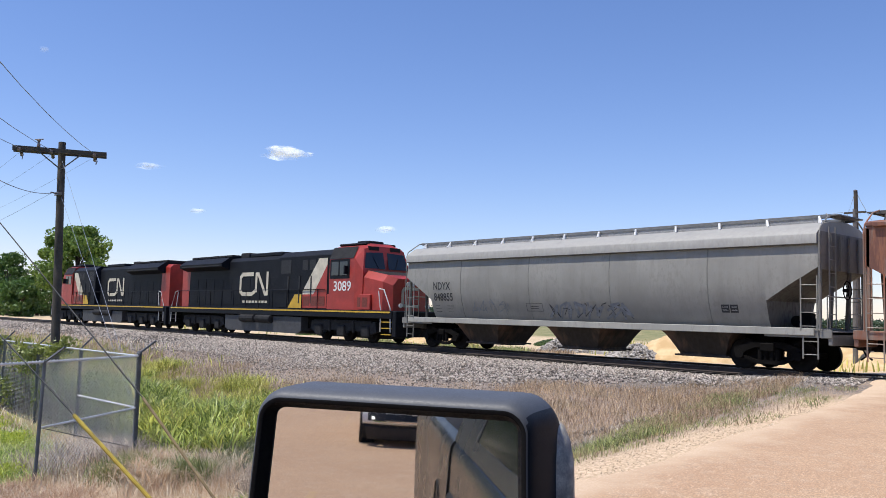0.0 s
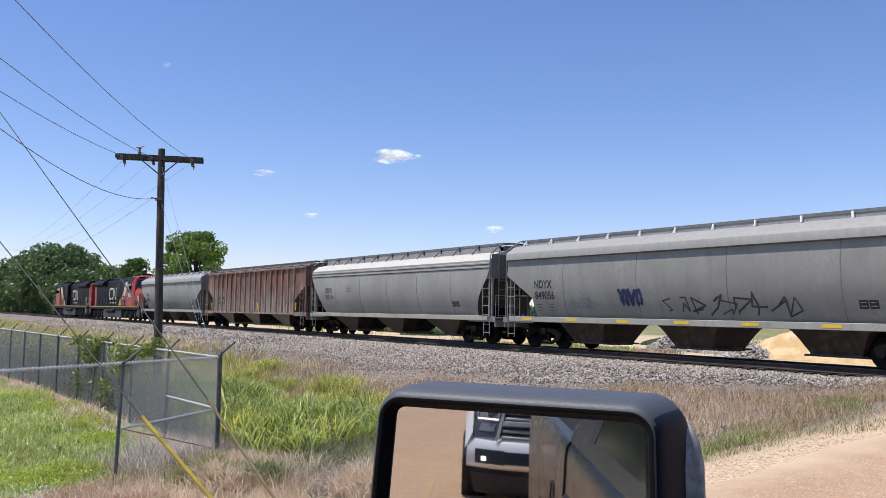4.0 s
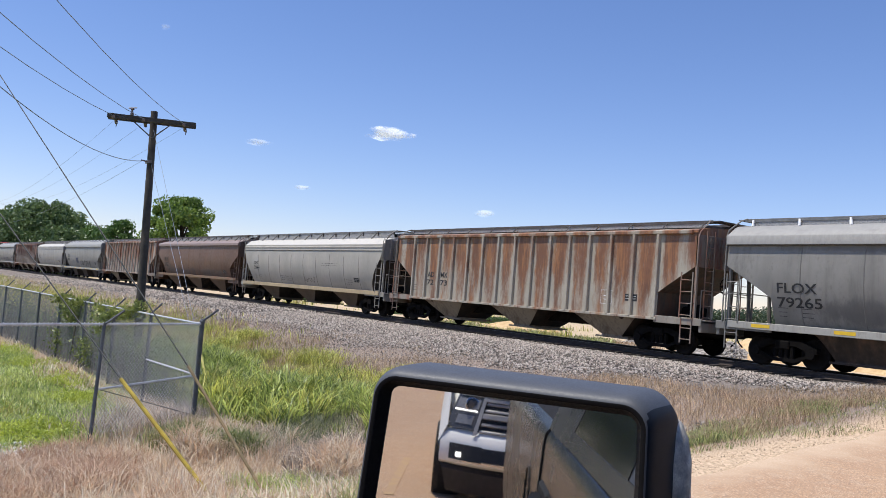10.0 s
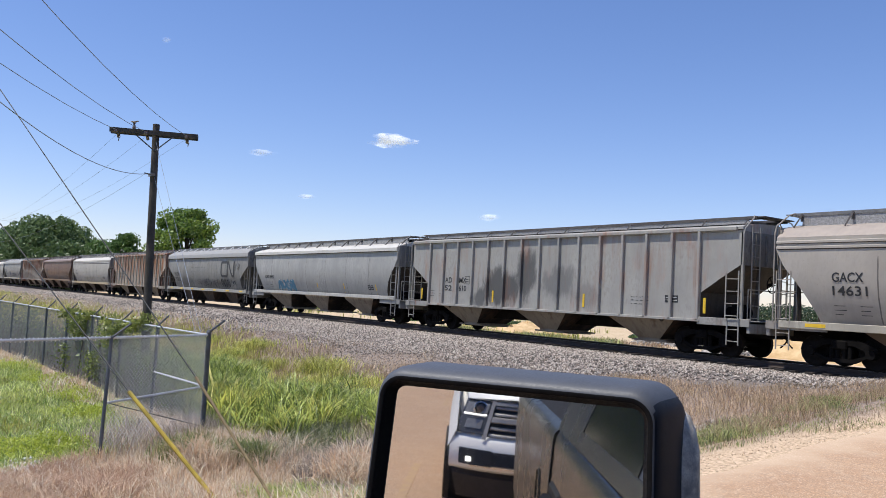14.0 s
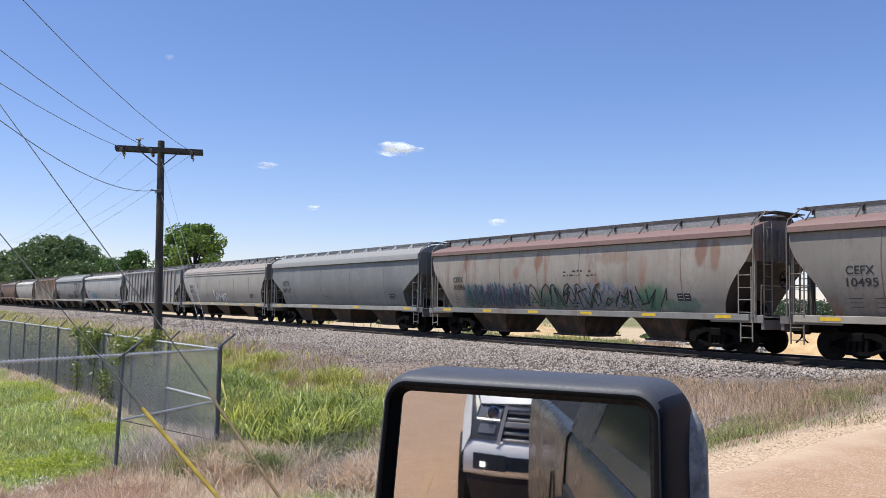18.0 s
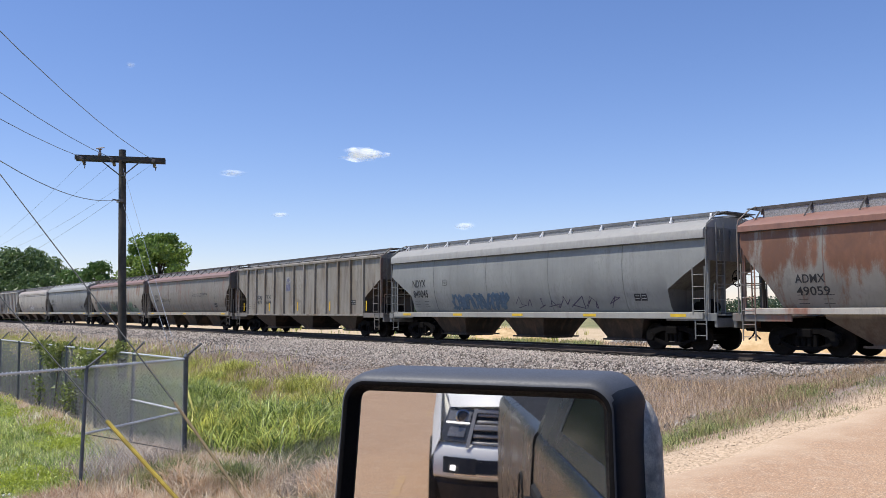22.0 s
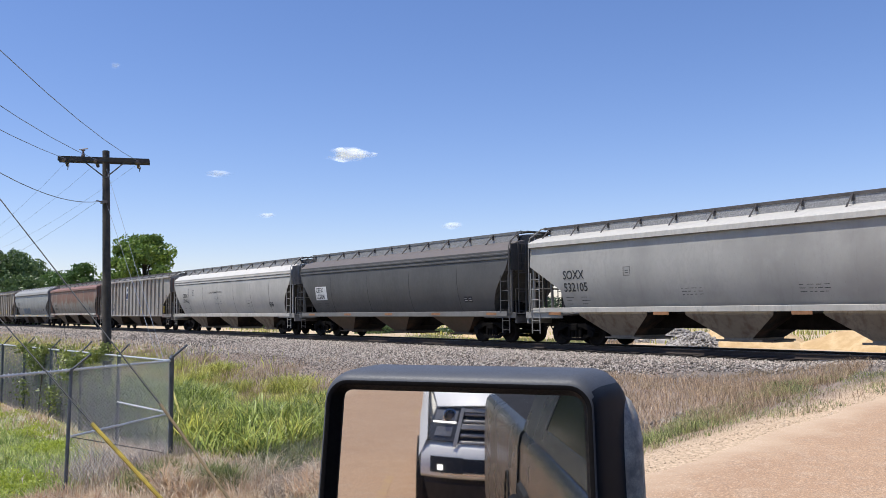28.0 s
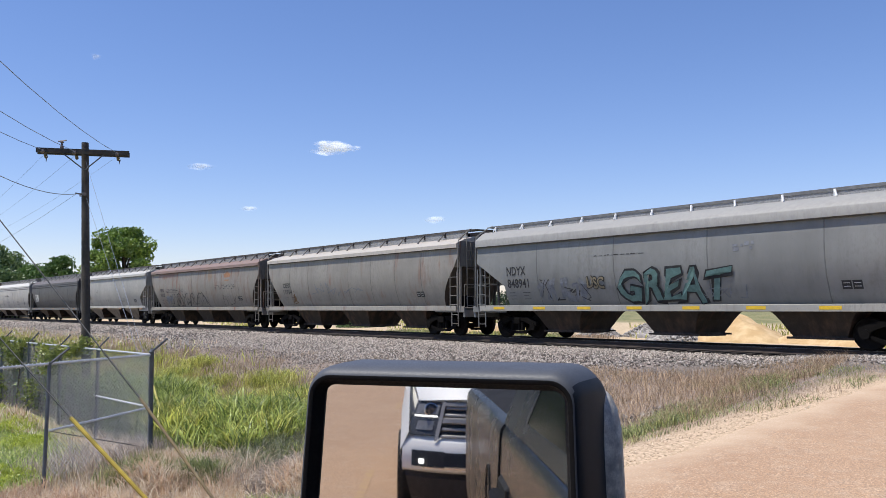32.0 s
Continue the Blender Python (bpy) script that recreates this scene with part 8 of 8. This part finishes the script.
x, y = lumps(_g, 3400, [(-13.4, 4.55, .55), (-14.1, 5.0, .4), (-12.6, 5.3, .4), (-15.0, 5.4, .35)], front)
sward("green_tuft", "green tufts among the dry grass", grass_verge, x, y, .24, .52, .012, 9, .7, True)
x, y = lumps(_g, 9000, [(-9.7, 5.3, .8), (-8.9, 4.4, .9), (-9.2, 6.0, .5), (-10.4, 4.8, .5)], front)
sward("green_strip", "fresh green grass near the road", grass_lawn, x, y, .10, .30, .013, 46, .9)
x, y = clumped(_g, 8000, -19, -14.2, 3.6, 6.6, .30, lambda x, y: (y < fence_y(x) + .6) & (y + 1.538 * x > -20.4) & (y + 1.538 * x < -16.5))
sward("corner_brush", "grey dead stems round the fence corner", leaf_mat("grey_stems", (.36, .28, .22), (.85, .72, .58), .35, (1.0, .7)), x, y, .16, .50, .011, 25, .9)
# road verge
verge = lambda a, b: (lambda x, y: (road_uw(x, y)[0] > road_edge(road_uw(x, y)[1]) + a - .65 * sstep(9.5, 14.0, road_uw(x, y)[1])) & (road_uw(x, y)[0] < road_edge(road_uw(x, y)[1]) + b))
x, y = clumped(_g, 44000, -15, -4, 3.5, 19.5, .34, lambda x, y: verge(.85, 3.0)(x, y) & (patch_noise(x, y, 1.3, 8) > -.35))
sward("verge_grass", "short dull green grass along the road edge", grass_verge, x, y, .03, .13, .009, 10, 1.0)
x, y = clumped(_g, 16000, -15, -4, 3.5, 19.5, .34, verge(.9, 3.2))
sward("verge_straw", "short straw among the roadside grass", grass_brown, x, y, .04, .15, .008, 47, 1.1)
x, y = clumped(_g, 62000, -17.5, -6.5, 9.0, 22.4, .26, lambda x, y: verge(2.3, 9.0)(x, y) & (y < 18.0 + 3.9 * sstep(-14.5, -9.0, x)))
sward("verge_stalks", "pale brown dry stalks near the track", leaf_mat("grass_stalk", (.22, .135, .075), (.80, .57, .36), .35, (.9, .40), .45, (.36, .30, .15)), x, y, .07, .30, .0065, 11, .8)
x, y = lumps(_g, 8000, [(-8.3, 10.6, .55), (-8.9, 11.8, .6), (-9.6, 13.4, .7), (-9.3, 15.2, .6), (-8.0, 9.4, .5), (-10.4, 12.6, .5), (-9.9, 16.6, .6)], verge(.8, 3.6))
sward("verge_tufts", "green tufts by the road", grass_verge, x, y, .08, .26, .008, 12, .9, True)
x, y = clumped(_g, 12000, -11.5, -6.0, 2.0, 8.5, .3, lambda x, y: verge(1.4, 4.6)(x, y) & (patch_noise(x, y, .9, 3) > -.4))
sward("near_verge", "green grass beside the road edge", grass_verge, x, y, .10, .26, .012, 13, .8)
x, y = clumped(_g, 9000, -14, -5, 2.0, 20.0, .22, verge(.30, 1.5))
sward("edge_straw", "sparse dry straw on the dirt shoulder", grass_dry, x, y, .02, .06, .008, 24, 1.4)
# weeds on the far side and along the line
x, y = clumped(_g, 5000, -110, -40, 14.0, 17.2, .6)
sward("line_weeds", "sparse dry weeds along the railway", grass_dry, x, y, .12, .35, .03, 14, .5)
x, y = clumped(_g, 14000, -130, -30, 8.0, 15.0, .8, lambda x, y: y > fence_y(x) + .5)
sward("field_grass", "mixed grass beyond the fence", grass_yellow, x, y, .20, .50, .03, 15, .7)
x, y = clumped(_g, 9000, -90, -8, 30.0, 60.0, .8, lambda x, y: patch_noise(x, y, .2, 3) > .35)
sward("yard_weeds", "weeds in the sandy yard", grass_yellow, x, y, .2, .6, .06, 16, .4)

x, y = lumps(_g, 5200, [(-42, 32.5, 2.0), (-39.5, 34.5, 2.2), (-37, 32.4, 1.8), (-34.5, 34.0, 2.0), (-32.6, 32.6, 1.4), (-45.5, 33.5, 2.0)])
sward("far_weeds", "olive green weeds behind the track", grass_verge, x, y, .10, .38, .035, 17, .6, True)
x, y = lumps(_g, 2600, [(-40.5, 31.0, 2.4), (-35.5, 31.2, 2.2), (-32.0, 34.8, 2.0)])
sward("far_pale_grass", "pale yellowish grass behind the track", grass_brown, x, y, .1, .3, .035, 18, .6)

# vine on the fence
_n = 20000
_x = -18.8 - 6.6 * _g.uniform(0, 1, _n) ** .9
_t = _g.uniform(0, 1, _n)
_hump = .46 + .13 * np.sin(_x * 1.9) + .10 * np.sin(_x * 4.3 + 1)
_z = -1.2 + (_hump + 1.2) * _t ** .6
_keep = (_t > .80) & (np.sin(_x * 1.3 + 2) > -.45) & (np.sin(_x * 5.1) > -.7) | (np.sin(_x * 2.3) * np.sin(_z * 3 + 1) > .25) & (_x < -20.2) & (_g.uniform(0, 1, _n) < .55)
_p = np.stack([_x, fence_y(_x) + _g.normal(0, .13, _n), _z], 1)[_keep]
V, Fc = leaves(_p[_p[:, 2] > .30], .045, _g)
V2, Fc2 = leaves(_p[_p[:, 2] <= .30], .040, _g)
vine = thing("vine", "leafy green vine climbing over the fence", "vine")
part("foliage", big("vine_leaves", V, Fc, leaf_mat("vine_leaf", (.13, .165, .035), (.40, .43, .115), .4)), None, vine)
part("hanging_foliage", big("vine_leaves", V2, Fc2, leaf_mat("hanging_leaf", (.09, .13, .035), (.34, .38, .11), .35)), None, vine)
# dim shrubs growing against the far fence
_x = -23.5 - 22 * _g.uniform(0, 1, 4200)
_p = np.stack([_x, fence_y(_x) + .35 + np.abs(_g.normal(0, .45, 4200)), -1.35 + (1.0 + .5 * np.sin(_x * 1.1)) * _g.uniform(0, 1, 4200)], 1)
V, Fc = leaves(_p, .06, _g)
tagged(new("fence_shrubs", big("fence_shrubs", V, Fc, leaf_dark)), "dark green shrubs growing against the fence", "shrubs", kind="stuff")
_x = -18.6 - 18 * _g.uniform(0, 1, 800)
_y = fence_y(_x) + .12 + np.abs(_g.normal(0, .30, 800))
V, Fc = blades(_x, _y, _g.uniform(.6, 1.7, 800), np.full(800, .016), _g, .18)
tagged(new("dead_canes", big("dead_canes", V, Fc, leaf_mat("cane", (.10, .08, .06), (.36, .29, .21), .2))), "dark dead canes standing against the fence", "brush", kind="stuff")
_x = -17.0 - 15 * _g.uniform(0, 1, 9500)
_k = np.sin(_x * 1.9) * np.sin(_x * .7 + 1) > -.2
_x = _x[_k]
_p = np.stack([_x, fence_y(_x) + .25 + np.abs(_g.normal(0, .35, len(_x))), -1.3 + (.9 + .45 * np.sin(_x * 2.3)) * _g.uniform(0, 1, len(_x))], 1)
V, Fc = leaves(_p, .04, _g)
tagged(new("fence_brambles", big("fence_brambles", V, Fc, leaf_mat("bramble_leaf", (.13, .21, .045), (.40, .48, .12), .4))), "green brambles growing along the fence", "shrubs", kind="stuff")
for _pts in ([(-22, 5.2, -1.4), (-22.3, 5.2, -.4), (-22.8, 5.15, .5)], [(-24, 5.05, -1.4), (-23.6, 5.05, -.2), (-23.2, 5.1, .5)]):
    part("stem", Geo().tube(_pts, .02, 5), bark, vine)


# ---- loose stone ----
def stones(x, y, s, rng, lift=.3, z=None):
    n = len(x)
    z = ground_z(x, y) if z is None else z
    base = np.array([(1, 0, 0), (0, 1, 0), (-1, 0, 0), (0, -1, 0), (0, 0, 1), (0, 0, -1)], float)
    P = base[None] * rng.uniform(.55, 1.25, (n, 6, 1)) * s[:, None, None]
    P += rng.normal(0, .12, (n, 6, 3)) * s[:, None, None]
    a = rng.uniform(0, math.pi, n)
    c, d = np.cos(a)[:, None], np.sin(a)[:, None]
    X, Y = P[..., 0] * c - P[..., 1] * d, P[..., 0] * d + P[..., 1] * c
    P = np.stack([X + x[:, None], Y + y[:, None], P[..., 2] * .8 + (z + s * lift)[:, None]], -1)
    tri = np.array([(0, 1, 4), (1, 2, 4), (2, 3, 4), (3, 0, 4), (1, 0, 5), (2, 1, 5), (3, 2, 5), (0, 3, 5)])
    return P.reshape(-1, 3), (tri[None] + (np.arange(n) * 6)[:, None, None]).reshape(-1, 3)


stonem = Mat("ballast_stone", .9)
_i = stonem.geo.outputs["Random Per Island"]
stonem.color(stonem.mix(stonem.ramp(stonem.noise(9, 2, coord="World"), .52, .66, 0, .55), stonem.mix(stonem.ramp(_i, .15, 1.0), (.080, .068, .058), (.52, .46, .40)), (.40, .30, .235))).bump(stonem.noise(30, 3, coord="World"), .3, .01)


for _hx, _hy, _hr, _hh in ((-32.8, 37.5, 1.0, .80), (-26.3, 36.2, 1.3, .72), (-30.0, 39.0, 1.5, .9)):
    _f = np.sqrt(_g.uniform(0, 1, 700))
    _a = _g.uniform(0, 2 * math.pi, 700)
    x, y = _hx + _hr * _f * np.cos(_a) * 1.4, _hy + _hr * _f * np.sin(_a)
    V, Fc = stones(x, y, _g.uniform(.05, .14, 700), _g, .2, ground_z(x, y) + _hh * (1 - _f ** 1.15) - .02)
    tagged(new("heap_stones", big("heap_stones", V, Fc, rubm.m)), "loose stones on the grey heap", "rubble", kind="stuff")


def scatter(name, label, x, y, s0, s1, seed, material, lift=.3):
    rng = np.random.default_rng(seed)
    V, Fc = stones(x, y, rng.uniform(s0, s1, len(x)), rng, lift)
    tagged(new(name, big(name, V, Fc, material)), label, "gravel", kind="stuff")


def ballast_keep(x, y):
    u, w = road_uw(x, y)
    foot = 15.6 + .7 * np.sin(x * .5) + .4 * np.sin(x * 1.7) + 3.6 * sstep(-20, -14.5, x)
    return (y > foot + 4.2 * _g.uniform(0, 1, len(x)) ** 1.6) & (u > road_edge(w) + .3) & (y < 23.0)


x, y = _g.uniform(-44, -7, 110000), _g.uniform(14.6, 23.0, 110000)
k = ballast_keep(x, y)
scatter("ballast", "grey and pinkish crushed-stone ballast", x[k], y[k], .024, .056, 31, stonem.m)
x, y = _g.uniform(-44, -10, 26000), 17.6 - 4.4 * _g.uniform(0, 1, 26000) ** 1.5
k = off_road(x, y, 1.2) & (x < -15.5)
scatter("shoulder_gravel", "small loose stones on the brown shoulder", x[k], y[k], .012, .032, 37, stonem.m)
x, y = _g.uniform(-120, -44, 30000), _g.uniform(14.6, 23.0, 30000)
k = ballast_keep(x, y)
scatter("far_ballast", "grey crushed-stone ballast along the line", x[k], y[k], .05, .10, 32, stonem.m)
x, y = _g.uniform(-60, 4, 9000), _g.uniform(22.7, 25.2, 9000)
scatter("track_ballast", "grey ballast between the ties", x, y, .03, .05, 33, stonem.m, .6)
w_ = _g.uniform(3, 24, 3600)
u_ = road_edge(w_) + .05 + np.abs(_g.normal(0, .55, 3600))
tanstone = Mat("roadside_stone", .95)
tanstone.color(tanstone.mix(tanstone.geo.outputs["Random Per Island"], (.42, .31, .21), (.60, .47, .33)))
scatter("roadside_gravel", "tan gravel crumbs along the road edge", -u_ * _hc - w_ * _hs, -u_ * _hs + w_ * _hc, .004, .015, 34, tanstone.m, -.1)
# a few lumps of broken asphalt in the verge
x, y = -10.2 + _g.normal(0, .45, 160), 13.3 + _g.normal(0, .35, 160)
scatter("rubble_patch", "patch of dark broken stone in the verge", x, y, .04, .11, 35, stonem.m)

x, y = -13.35 + _g.normal(0, .30, 200), 2.2 + _g.normal(0, .16, 200)
palestone = Mat("pale_stone", .9)
palestone.color(palestone.mix(palestone.geo.outputs["Random Per Island"], (.55, .54, .53), (.85, .84, .83)))
scatter("pale_gravel", "small patch of pale gravel in the grass", x, y, .02, .05, 36, palestone.m, .6)
# ---- what moves ----
def motions():
    for ob, x in MOVING:
        turn = math.pi if abs(ob.matrix_basis.to_euler().z) > 1 else 0.0
        walk(ob, [(t, Matrix.Translation((x - SPEED * t, TRACK_Y, RAIL)) @ Matrix.Rotation(turn, 4, 'Z')) for t in (0, 8, 16, 24, 32)])
    ahead = Vector((-_hs, _hc, 0))
    walk(PICKUP, [(t, Matrix.Translation(ahead * s) @ pose(0, 0, 0, 0, 0, HEADING)) for t, s in ROLL])
    walk(SUV, [(t, Matrix.Translation(ahead * w + Vector((_hc, _hs, 0)) * .30 + Vector((0, 0, -.05))) @ pose(0, 0, 0, 0, 0, HEADING)) for t, w in SUV_ROWS])
    for ob, v, az in CLOUDS:
        side = Vector((math.cos(az), math.sin(az), 0)) * .75
        walk(ob, [(t, Matrix.Translation(v + side * (t - 23)) @ pose(0, 0, 0, 0, 0, math.degrees(az))) for t in (0, 16, 32)])
    # wheels turn as far as the train rolls; axles at the same place in their bogies share their keys
    made = {}
    for ob in WHEELS:
        p = ob.matrix_basis.translation.copy()
        way = 1 if abs(ob.parent.parent.rotation_quaternion.z) > .5 else -1
        key = (round(p.x, 3), way)
        if key in made:
            ob.rotation_mode = "QUATERNION"
            keys = ob.animation_data_create()
            keys.action = made[key].animation_data.action
            keys.action_slot = made[key].animation_data.action_slot
            continue
        made[key] = ob
        walk(ob, [(k / 30, Matrix.Translation(p) @ Matrix.Rotation(way * SPEED * k / 30 / .455, 4, 'Y')) for k in range(961)])


motions()
